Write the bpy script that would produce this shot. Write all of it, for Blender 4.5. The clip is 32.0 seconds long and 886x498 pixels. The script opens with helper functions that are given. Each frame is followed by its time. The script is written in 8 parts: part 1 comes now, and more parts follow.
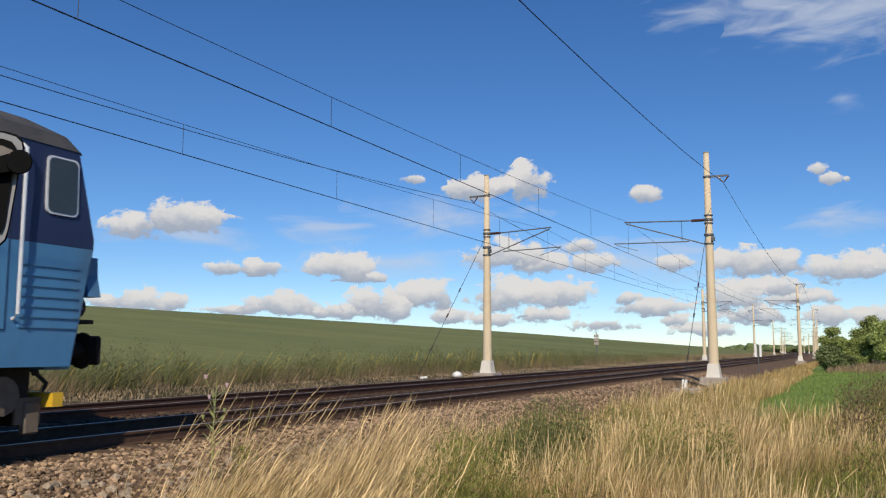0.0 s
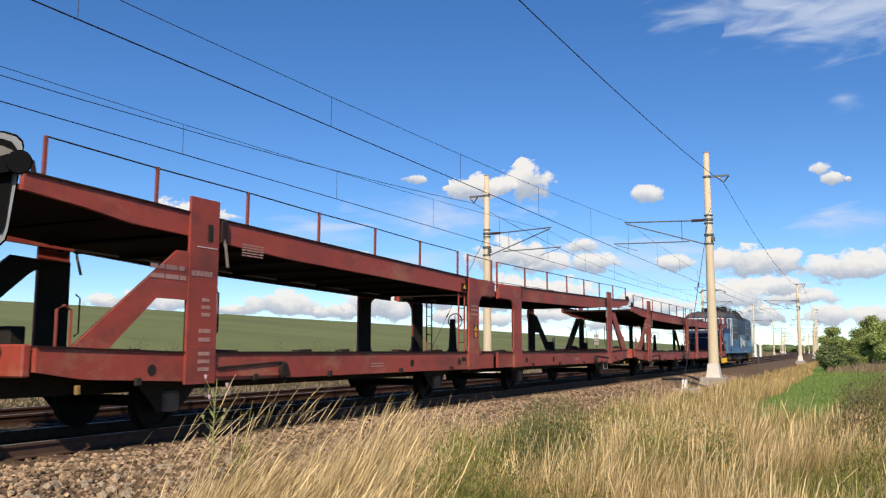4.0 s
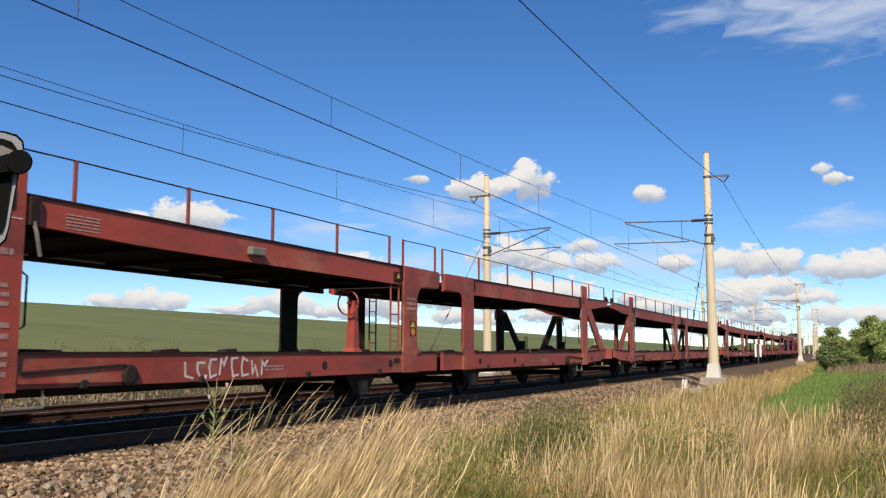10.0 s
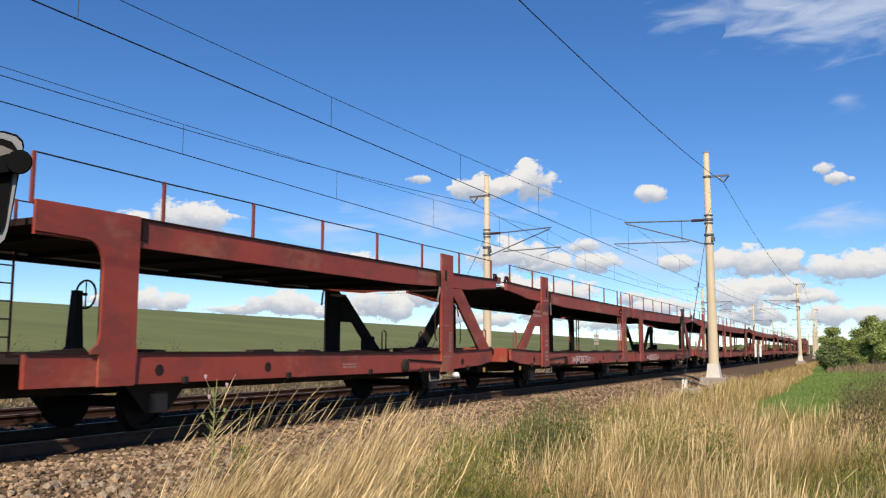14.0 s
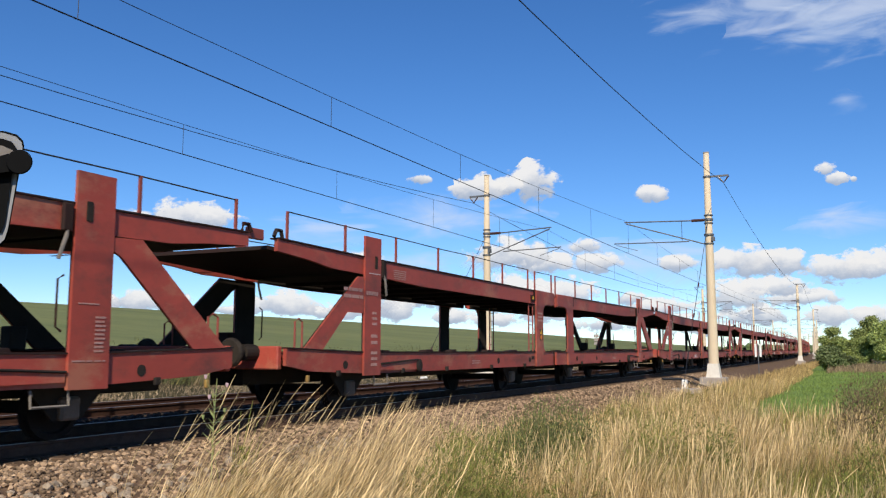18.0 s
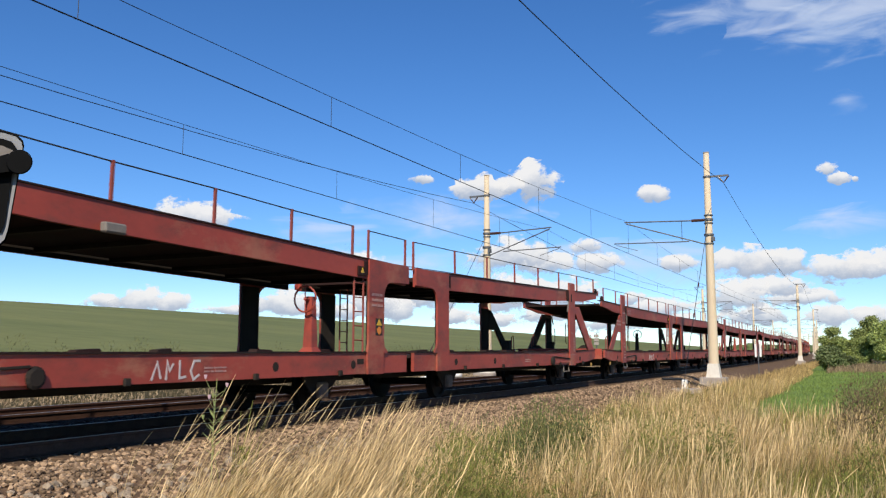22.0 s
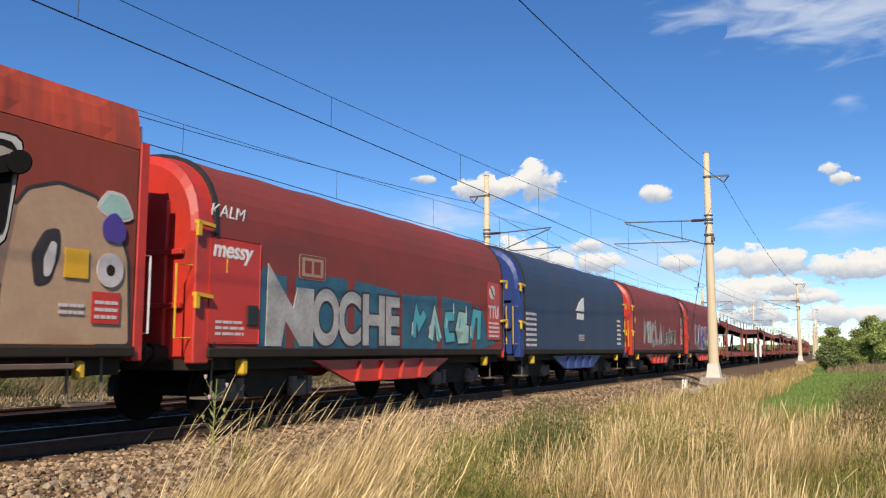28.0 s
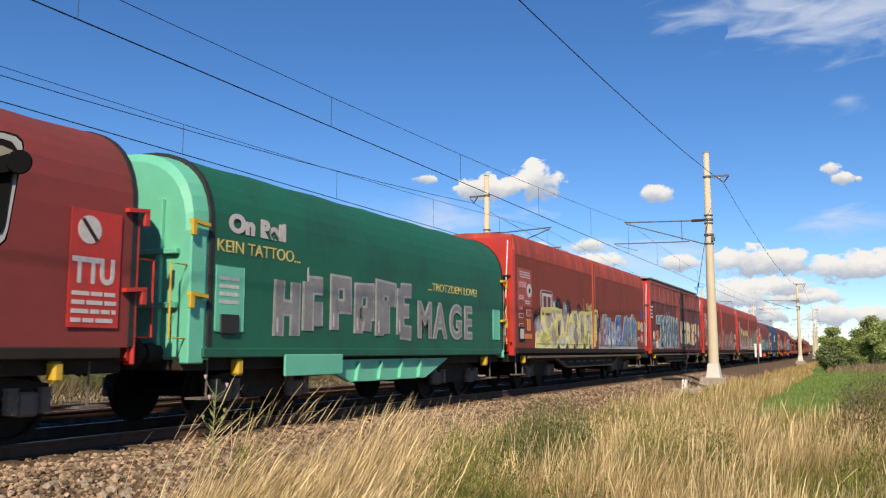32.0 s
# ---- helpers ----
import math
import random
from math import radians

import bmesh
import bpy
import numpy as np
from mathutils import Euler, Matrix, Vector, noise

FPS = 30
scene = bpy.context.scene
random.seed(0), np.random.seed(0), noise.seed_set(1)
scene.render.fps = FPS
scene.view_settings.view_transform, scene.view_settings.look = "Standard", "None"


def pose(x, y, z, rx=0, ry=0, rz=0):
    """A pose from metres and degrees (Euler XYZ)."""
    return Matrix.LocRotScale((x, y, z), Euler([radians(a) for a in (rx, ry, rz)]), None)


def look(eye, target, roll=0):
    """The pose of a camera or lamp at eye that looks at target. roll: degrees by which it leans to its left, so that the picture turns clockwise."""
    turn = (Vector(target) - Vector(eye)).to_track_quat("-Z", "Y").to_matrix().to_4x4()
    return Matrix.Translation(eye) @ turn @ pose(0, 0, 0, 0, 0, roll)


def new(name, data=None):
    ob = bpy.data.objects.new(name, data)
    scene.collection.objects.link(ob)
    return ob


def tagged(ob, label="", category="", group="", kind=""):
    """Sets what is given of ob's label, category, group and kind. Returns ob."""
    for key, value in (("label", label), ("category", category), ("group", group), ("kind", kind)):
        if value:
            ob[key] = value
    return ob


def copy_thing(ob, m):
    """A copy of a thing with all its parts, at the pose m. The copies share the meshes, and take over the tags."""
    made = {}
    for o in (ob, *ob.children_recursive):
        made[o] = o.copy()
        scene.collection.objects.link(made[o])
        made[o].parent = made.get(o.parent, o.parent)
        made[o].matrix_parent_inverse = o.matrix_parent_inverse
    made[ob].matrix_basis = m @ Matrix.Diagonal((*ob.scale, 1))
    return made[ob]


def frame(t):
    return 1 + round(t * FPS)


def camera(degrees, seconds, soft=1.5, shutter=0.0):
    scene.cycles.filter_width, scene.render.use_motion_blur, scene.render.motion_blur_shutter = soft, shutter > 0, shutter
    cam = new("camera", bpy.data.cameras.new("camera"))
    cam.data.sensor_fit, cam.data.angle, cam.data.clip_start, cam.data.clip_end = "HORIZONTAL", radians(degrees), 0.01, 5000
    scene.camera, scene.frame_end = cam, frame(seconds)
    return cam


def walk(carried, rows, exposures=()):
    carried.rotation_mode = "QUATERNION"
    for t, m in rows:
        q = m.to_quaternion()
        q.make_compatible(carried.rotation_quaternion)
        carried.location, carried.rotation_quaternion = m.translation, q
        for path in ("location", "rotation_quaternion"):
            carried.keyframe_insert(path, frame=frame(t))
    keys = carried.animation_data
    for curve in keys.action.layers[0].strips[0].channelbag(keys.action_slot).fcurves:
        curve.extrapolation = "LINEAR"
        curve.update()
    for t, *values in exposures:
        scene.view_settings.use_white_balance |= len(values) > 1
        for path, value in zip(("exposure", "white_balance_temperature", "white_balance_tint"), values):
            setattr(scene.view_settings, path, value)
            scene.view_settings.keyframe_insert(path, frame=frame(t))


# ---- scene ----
cam = camera(55.08, 32.0, soft=1.25, shutter=0.04)
EYE = Vector((0, 0, 1.0886))
AIM = EYE + Vector((0.88945, 0.44144, 0.11835)) * 10
walk(cam, [(0, look(EYE, AIM, 0.06)), (32, look(EYE, AIM, 0.06))],
     exposures=[(0, -0.3, 6700, 10), (0.5, -0.1, 6700, 10), (1, 0.16, 6700, 10), (3, 0.06, 6750, 10), (6, -0.05, 6800, 10), (14, -0.05, 6750, 10), (18, -0.03, 6500, 10), (21, 0.0, 6500, 10), (23, 0.0, 6500, 10),
                (24, -0.13, 6550, 10), (25, -0.06, 6600, 10), (27.8, 0.06, 6950, 10), (28.3, 0.06, 6950, 10), (29, -0.15, 6950, 10), (30, 0.05, 6950, 10), (31, 0.06, 6950, 10), (32, 0.02, 6950, 10)])

# ---- light ----
SUN_G, SUN_EL = radians(24), radians(36)
to_sun = Vector((-math.cos(SUN_G) * math.cos(SUN_EL), -math.sin(SUN_G) * math.cos(SUN_EL), math.sin(SUN_EL)))
world = bpy.data.worlds.new("world")
scene.world = world
world.use_nodes = True
wn = world.node_tree
sky = wn.nodes.new("ShaderNodeTexSky")
sky.sky_type, sky.sun_disc = "NISHITA", False
sky.sun_elevation, sky.sun_rotation = SUN_EL, math.atan2(to_sun.x, to_sun.y)
sky.altitude = 2200.0
sky.air_density, sky.dust_density, sky.ozone_density = 1.08, 0.0, 5.6
tint = wn.nodes.new("ShaderNodeHueSaturation")
tint.inputs["Saturation"].default_value, tint.inputs["Hue"].default_value = 1.17, 0.505
wn.links.new(sky.outputs[0], tint.inputs["Color"])
wn.links.new(tint.outputs[0], wn.nodes["Background"].inputs[0])
wn.nodes["Background"].inputs[1].default_value = 0.134
sun = new("sun", bpy.data.lights.new("sun", "SUN"))
sun.data.energy, sun.data.angle, sun.data.color = 5.0, radians(0.53), (1.0, 0.91, 0.77)
sun.matrix_world = look((0, 0, 60), Vector((0, 0, 60)) - to_sun)

# ---- track plan ----
KAPPA, LATERAL, SPACING, GAUGE = 1.8776e-4, 9.692, 4.043, 0.7525
S_MAX = 1500.0


def place(s, n=0.0):
    """Plan position at distance s along the near track, n metres to its left."""
    c = max(-S_MAX, min(S_MAX, s))
    th, e = KAPPA * c, s - c
    return (math.sin(th) / KAPPA - n * math.sin(th) + e * math.cos(th),
            LATERAL + (1 - math.cos(th)) / KAPPA + n * math.cos(th) + e * math.sin(th))


def on_track(s, n=0.0, z=0.0, turn=0.0):
    x, y = place(s, n)
    return pose(x, y, z, 0, 0, math.degrees(KAPPA * max(-S_MAX, min(S_MAX, s))) + turn)


# ---- materials ----
def material(name, col, col2=None, rough=0.7, metal=0.0, scale=3.0, bump=0.0, fine=40.0, spread=0.5, dirt=None, dirt_amount=0.3, dirt_scale=0.8,
             stretch=(1, 1, 1), rand=0.0, transmission=0.0, coat=0.0, world_coords=False, wear=None, wear_amount=0.2, wear_scale=1.0, island=False):
    m = bpy.data.materials.new(name)
    m.use_nodes = True
    nt = m.node_tree
    n, l = nt.nodes, nt.links
    b = n["Principled BSDF"]
    b.inputs["Roughness"].default_value, b.inputs["Metallic"].default_value = rough, metal
    if transmission:
        b.inputs["Transmission Weight"].default_value = transmission
    if coat:
        b.inputs["Coat Weight"].default_value = coat
    col2 = col2 or tuple(c * 0.72 for c in col)
    tc = n.new("ShaderNodeTexCoord")
    mp = n.new("ShaderNodeMapping")
    mp.inputs["Scale"].default_value = stretch
    if world_coords:
        geo = n.new("ShaderNodeNewGeometry")
        l.new(geo.outputs["Position"], mp.inputs[0])
    else:
        l.new(tc.outputs["Object"], mp.inputs[0])
    big = n.new("ShaderNodeTexNoise")
    big.inputs["Scale"].default_value, big.inputs["Detail"].default_value = scale, 6
    small = n.new("ShaderNodeTexNoise")
    small.inputs["Scale"].default_value, small.inputs["Detail"].default_value = fine, 4
    for t in (big, small):
        l.new(mp.outputs[0], t.inputs["Vector"])
    mix = n.new("ShaderNodeMix")
    mix.data_type = "RGBA"
    ramp = n.new("ShaderNodeMapRange")
    ramp.inputs["From Min"].default_value, ramp.inputs["From Max"].default_value = 0.5 - spread / 2, 0.5 + spread / 2
    add = n.new("ShaderNodeMath")
    add.operation = "MULTIPLY_ADD"
    add.inputs[1].default_value = 0.35
    l.new(small.outputs[0], add.inputs[0])
    sub = n.new("ShaderNodeMath")
    sub.operation = "MULTIPLY_ADD"
    sub.inputs[1].default_value, sub.inputs[2].default_value = 0.65, 0.0
    l.new(big.outputs[0], sub.inputs[0])
    l.new(sub.outputs[0], add.inputs[2])
    l.new(add.outputs[0], ramp.inputs["Value"])
    l.new(ramp.outputs[0], mix.inputs["Factor"])
    mix.inputs["A"].default_value, mix.inputs["B"].default_value = (*col, 1), (*col2, 1)
    out = mix.outputs["Result"]
    if dirt:
        dn = n.new("ShaderNodeTexNoise")
        dn.inputs["Scale"].default_value, dn.inputs["Detail"].default_value, dn.inputs["Roughness"].default_value = dirt_scale, 8, 0.68
        l.new(mp.outputs[0], dn.inputs["Vector"])
        dr = n.new("ShaderNodeMapRange")
        dr.inputs["From Min"].default_value, dr.inputs["From Max"].default_value = 0.72 - dirt_amount, 0.86 - dirt_amount * 0.5
        l.new(dn.outputs[0], dr.inputs["Value"])
        dm = n.new("ShaderNodeMix")
        dm.data_type = "RGBA"
        l.new(dr.outputs[0], dm.inputs["Factor"])
        l.new(out, dm.inputs["A"])
        dm.inputs["B"].default_value = (*dirt, 1)
        out = dm.outputs["Result"]
    if wear:
        wn_ = n.new("ShaderNodeTexNoise")
        wn_.inputs["Scale"].default_value, wn_.inputs["Detail"].default_value, wn_.inputs["Roughness"].default_value = wear_scale, 9, 0.7
        wo = n.new("ShaderNodeVectorMath")
        wo.inputs[1].default_value = (13.7, 4.1, 8.3)
        l.new(mp.outputs[0], wo.inputs[0])
        l.new(wo.outputs[0], wn_.inputs["Vector"])
        wr = n.new("ShaderNodeMapRange")
        wr.inputs["From Min"].default_value, wr.inputs["From Max"].default_value = 0.66 - wear_amount * 0.5, 0.76 - wear_amount * 0.5
        wr.inputs["To Max"].default_value = 0.75
        l.new(wn_.outputs[0], wr.inputs["Value"])
        wm = n.new("ShaderNodeMix")
        wm.data_type = "RGBA"
        l.new(wr.outputs[0], wm.inputs["Factor"])
        l.new(out, wm.inputs["A"])
        wm.inputs["B"].default_value = (*wear, 1)
        out = wm.outputs["Result"]
    if rand:
        info = n.new("ShaderNodeObjectInfo")
        geo2 = n.new("ShaderNodeNewGeometry")
        rr = n.new("ShaderNodeMath")
        rr.operation = "ADD"
        l.new(info.outputs["Random"], rr.inputs[0])
        l.new(geo2.outputs["Random Per Island"], rr.inputs[1])
        vr = n.new("ShaderNodeMapRange")
        vr.inputs["From Max"].default_value = 2.0
        vr.inputs["To Min"].default_value, vr.inputs["To Max"].default_value = 1 - rand, 1 + rand
        if island:
            vr.inputs["From Max"].default_value = 1.0
        l.new(geo2.outputs["Random Per Island"] if island else rr.outputs[0], vr.inputs["Value"])
        hs = n.new("ShaderNodeHueSaturation")
        l.new(out, hs.inputs["Color"])
        l.new(vr.outputs[0], hs.inputs["Value"])
        out = hs.outputs[0]
    l.new(out, b.inputs["Base Color"])
    if bump:
        bp = n.new("ShaderNodeBump")
        bp.inputs["Strength"].default_value, bp.inputs["Distance"].default_value = 0.6, bump
        l.new(add.outputs[0], bp.inputs["Height"])
        l.new(bp.outputs[0], b.inputs["Normal"])
    return m


M = {}
M["rail"] = material("rail_steel", (0.12, 0.07, 0.048), (0.06, 0.036, 0.026), 0.8, 0.0, 6, 0.002)
M["rail_head"] = material("worn_rail_head", (0.55, 0.5, 0.44), (0.42, 0.38, 0.33), 0.42, 0.7, 8)
M["rail_rusty"] = material("rusty_rail_steel", (0.11, 0.055, 0.037), (0.06, 0.033, 0.024), 0.8, 0.1, 6, 0.002)
M["sleeper"] = material("creosoted_sleeper", (0.17, 0.11, 0.068), (0.07, 0.046, 0.033), 0.95, 0, 5, 0.004, rand=0.3)
M["ballast"] = material("ballast_bed", (0.22, 0.142, 0.088), (0.085, 0.056, 0.038), 0.95, 0, 7, 0.03, fine=18, world_coords=True)
M["stone"] = material("ballast_stone", (0.4, 0.275, 0.17), (0.15, 0.102, 0.066), 0.9, 0, 9, 0.006, spread=0.3, rand=0.72, island=True)
M["stone_single"] = material("loose_ballast_stone", (0.37, 0.29, 0.2), (0.14, 0.108, 0.08), 0.9, 0, 2, 0.006, rand=0.6)
M["ballast_oily"] = material("oil_stained_ballast", (0.065, 0.043, 0.031), (0.03, 0.021, 0.016), 0.95, 0, 7, 0.03, fine=18, world_coords=True)
M["stone_oily"] = material("oil_stained_stone", (0.075, 0.05, 0.037), (0.03, 0.021, 0.016), 0.9, 0, 9, 0.004, rand=0.6)
M["matt"] = material("matt_black_plastic", (0.006, 0.006, 0.006), (0.01, 0.01, 0.01), 1.0, 0, 6)
M["matt"].node_tree.nodes["Principled BSDF"].inputs["Specular IOR Level"].default_value = 0.05
M["soil"] = material("dry_soil_and_grass", (0.1, 0.075, 0.036), (0.045, 0.045, 0.018), 0.95, 0, 0.35, 0.05, fine=6, world_coords=True)
M["field"] = material("green_crop_field", (0.215, 0.222, 0.082), (0.125, 0.148, 0.053), 0.9, 0, 0.05, 0.1, fine=0.9, spread=0.34, stretch=(1, 0.45, 1), world_coords=True)
M["stubble"] = material("dry_stubble", (0.4, 0.29, 0.15), (0.3, 0.21, 0.11), 0.9, 0, 0.1, 0.05, fine=2, world_coords=True)
M["meadow"] = material("mown_green_meadow", (0.21, 0.285, 0.072), (0.12, 0.195, 0.046), 0.9, 0, 0.45, 0.05, fine=5, spread=0.3, world_coords=True)
M["concrete_mast"] = material("cream_concrete_mast", (0.7, 0.57, 0.39), (0.57, 0.45, 0.3), 0.85, 0, 2.5, 0.002, stretch=(1, 1, 0.25), dirt=(0.25, 0.2, 0.15), dirt_amount=0.16)
M["white"] = material("white_paint", (0.8, 0.79, 0.76), (0.68, 0.66, 0.62), 0.6, 0, 6)
M["foot_white"] = material("limewashed_mast_foot", (0.72, 0.68, 0.6), (0.55, 0.5, 0.42), 0.8, 0, 5, 0.003)
M["concrete"] = material("weathered_concrete", (0.42, 0.36, 0.31), (0.28, 0.24, 0.2), 0.9, 0, 4, 0.006)
M["galv"] = material("dull_galvanised_steel", (0.2, 0.2, 0.2), (0.1, 0.1, 0.1), 0.55, 0.6, 10)
M["wire"] = material("dark_copper_wire", (0.035, 0.04, 0.05), (0.025, 0.028, 0.035), 0.6, 0.4, 5)
M["insulator"] = material("brown_glazed_insulator", (0.08, 0.035, 0.025), None, 0.3, 0, 5)
M["black"] = material("black_underframe_and_shade", (0.021, 0.018, 0.016), (0.046, 0.036, 0.028), 0.75, 0.1, 3, 0.003, dirt=(0.035, 0.027, 0.021), dirt_amount=0.2, dirt_scale=2)
M["wheel"] = material("dark_wheel_steel", (0.022, 0.018, 0.016), (0.012, 0.01, 0.009), 0.7, 0.2, 5)
M["runner"] = material("dusty_brown_steel", (0.19, 0.13, 0.095), (0.1, 0.07, 0.052), 0.8, 0.1, 5, 0.003)
M["axlebox"] = material("dusty_axlebox", (0.2, 0.155, 0.12), (0.1, 0.078, 0.06), 0.85, 0.1, 6, 0.003)
M["oxide"] = material("red_oxide_paint", (0.41, 0.066, 0.041), (0.31, 0.05, 0.032), 0.6, 0, 0.8, 0.0015, fine=9, spread=0.3, dirt=(0.12, 0.044, 0.032), dirt_amount=0.23, dirt_scale=1.5, stretch=(0.7, 1, 1.1), rand=0.18, wear=(0.4, 0.15, 0.085), wear_amount=0.24, wear_scale=0.9)
# Grimy deck red, darkened further to paint the shade under the decks.
M["oxide_dark"] = material("grimy_shaded_red_oxide_deck", (0.045, 0.018, 0.015), (0.022, 0.013, 0.011), 0.8, 0, 2, 0.002, dirt=(0.03, 0.025, 0.022), dirt_amount=0.3)
M["oxide_light"] = material("faded_red_railing", (0.3, 0.062, 0.04), (0.2, 0.045, 0.032), 0.6, 0, 4)
M["marking"] = material("white_stencil_marking", (0.66, 0.6, 0.57), (0.5, 0.42, 0.4), 0.7, 0, 12)
M["stencil"] = material("worn_stencil_print", (0.46, 0.3, 0.26), (0.34, 0.14, 0.11), 0.7, 0, 14)
M["yellow"] = material("yellow_paint", (0.75, 0.46, 0.03), (0.55, 0.32, 0.03), 0.5, 0, 5)
M["orange"] = material("orange_label", (0.8, 0.25, 0.03), None, 0.5, 0, 5)
M["yellow_dull"] = material("grimy_yellow_paint", (0.4, 0.24, 0.05), (0.2, 0.12, 0.04), 0.7, 0, 5)
M["yellow_plate"] = material("yellow_plate", (0.8, 0.42, 0.02), (0.7, 0.36, 0.02), 0.5, 0, 5)
M["blue_low"] = material("light_blue_loco_paint", (0.076, 0.25, 0.46), (0.06, 0.2, 0.38), 0.45, 0, 1.2, 0.0, fine=10, dirt=(0.075, 0.14, 0.22), dirt_amount=0.28, stretch=(1, 1, 0.4), coat=0.15)
M["blue_frame"] = material("blue_grille_frame", (0.045, 0.19, 0.33), (0.035, 0.14, 0.26), 0.4, 0, 2)
# Tints of the two upper grille rows: the sky's reflection put into their colour.
M["grille_sky"] = material("sky_tinted_air_grille", (0.1, 0.135, 0.15), (0.075, 0.1, 0.11), 0.6, 0, 5, 0.003, fine=60)
M["grille_mid"] = material("olive_grey_air_grille", (0.12, 0.115, 0.09), (0.085, 0.085, 0.068), 0.7, 0, 5, 0.003, fine=60)
M["gear"] = material("sooty_roof_equipment", (0.06, 0.055, 0.052), (0.03, 0.028, 0.027), 0.7, 0.2, 6)
M["blue_high"] = material("navy_loco_paint", (0.02, 0.035, 0.105), (0.014, 0.025, 0.08), 0.55, 0, 1.2, dirt=(0.032, 0.036, 0.058), dirt_amount=0.2, coat=0.04)
M["roof_grey"] = material("dark_grey_loco_roof", (0.07, 0.07, 0.075), (0.04, 0.04, 0.042), 0.75, 0, 3, 0.002, dirt=(0.11, 0.095, 0.08), dirt_amount=0.25)
M["grille"] = material("brown_air_grille", (0.13, 0.095, 0.06), (0.085, 0.065, 0.045), 0.8, 0, 5, 0.003, fine=60)
M["grey_plate"] = material("dusty_grey_plate", (0.23, 0.2, 0.17), (0.15, 0.13, 0.11), 0.8, 0, 4)
M["chrome"] = material("bright_metal_rail", (0.85, 0.85, 0.85), (0.7, 0.7, 0.7), 0.35, 0.25, 6)
M["glass"] = material("dark_cab_glass", (0.06, 0.075, 0.085), (0.035, 0.045, 0.05), 0.06, 0, 1.5)
M["dark"] = material("matt_black_rubber", (0.015, 0.015, 0.015), (0.03, 0.028, 0.026), 0.7, 0, 6)
M["red"] = material("signal_red_paint", (0.62, 0.04, 0.025), (0.5, 0.035, 0.022), 0.45, 0, 2, fine=14, dirt=(0.25, 0.04, 0.03), dirt_amount=0.22)
M["tarp_brown"] = material("brown_red_tarpaulin", (0.27, 0.042, 0.032), (0.19, 0.032, 0.026), 0.7, 0, 0.8, 0.01, fine=5, stretch=(0.7, 1, 1.2), dirt=(0.17, 0.042, 0.033), dirt_amount=0.24)
M["tarp_blue"] = material("navy_blue_tarpaulin", (0.035, 0.06, 0.115), (0.028, 0.047, 0.09), 0.65, 0, 0.8, 0.008, fine=5, dirt=(0.055, 0.065, 0.085), dirt_amount=0.24)
M["tarp_green"] = material("bottle_green_tarpaulin", (0.012, 0.135, 0.07), (0.009, 0.1, 0.052), 0.6, 0, 0.8, 0.01, fine=5, dirt=(0.02, 0.075, 0.045), dirt_amount=0.22)
M["mint"] = material("light_green_end_paint", (0.17, 0.58, 0.38), (0.12, 0.47, 0.3), 0.5, 0, 2)
M["blue_end"] = material("dark_blue_end_paint", (0.02, 0.05, 0.22), (0.015, 0.04, 0.16), 0.5, 0, 2)
M["wall_brown"] = material("faded_brown_red_wall", (0.3, 0.049, 0.028), (0.21, 0.037, 0.023), 0.85, 0, 0.7, 0.002, fine=6, stretch=(1.6, 1, 0.5), dirt=(0.12, 0.038, 0.027), dirt_amount=0.22)
M["strip_red"] = material("faded_red_roof_edge", (0.6, 0.08, 0.034), (0.36, 0.046, 0.025), 0.65, 0, 1.6, 0.006, fine=5, spread=0.34, stretch=(2.4, 1, 0.35), dirt=(0.2, 0.055, 0.035), dirt_amount=0.26)
M["notice_red"] = material("faded_notice_red", (0.5, 0.1, 0.07), (0.36, 0.06, 0.045), 0.6, 0, 2.5, 0.001, fine=9, dirt=(0.16, 0.045, 0.035), dirt_amount=0.3)
M["wall_upper"] = material("faded_red_wall_panel", (0.37, 0.066, 0.038), (0.26, 0.047, 0.03), 0.6, 0, 0.9, 0.002, fine=7, stretch=(1.4, 1, 0.5), dirt=(0.16, 0.05, 0.035), dirt_amount=0.25)
M["wall_dark"] = material("grimy_brown_wall_panel", (0.19, 0.034, 0.025), (0.12, 0.026, 0.021), 0.65, 0, 0.9, 0.002, fine=7, stretch=(1.4, 1, 0.6), dirt=(0.07, 0.03, 0.027), dirt_amount=0.27)
M["roof_pale"] = material("pale_grey_wagon_roof", (0.45, 0.45, 0.43), (0.33, 0.32, 0.3), 0.6, 0.2, 2)

for k in ("ballast", "stone", "ballast_oily", "stone_oily", "sleeper", "soil", "field", "meadow", "rail", "rail_rusty", "wheel", "black", "oxide_dark"):
    M[k].node_tree.nodes["Principled BSDF"].inputs["Specular IOR Level"].default_value = 0.12

# ---- mesh helpers ----
def part(name, bm, mat, parent=None, label="", smooth=False):
    me = bpy.data.meshes.new(name)
    bm.to_mesh(me)
    bm.free()
    me.materials.append(M[mat] if isinstance(mat, str) else mat)
    if smooth:
        for p in me.polygons:
            p.use_smooth = True
    ob = new(name, me)
    if parent:
        ob.parent = parent
    if label:
        ob["label"] = label
    return ob


def thing(name, label, category, group="", kind="", m=None):
    ob = tagged(new(name), label, category, group, kind)
    if m is not None:
        ob.matrix_world = m
    return ob


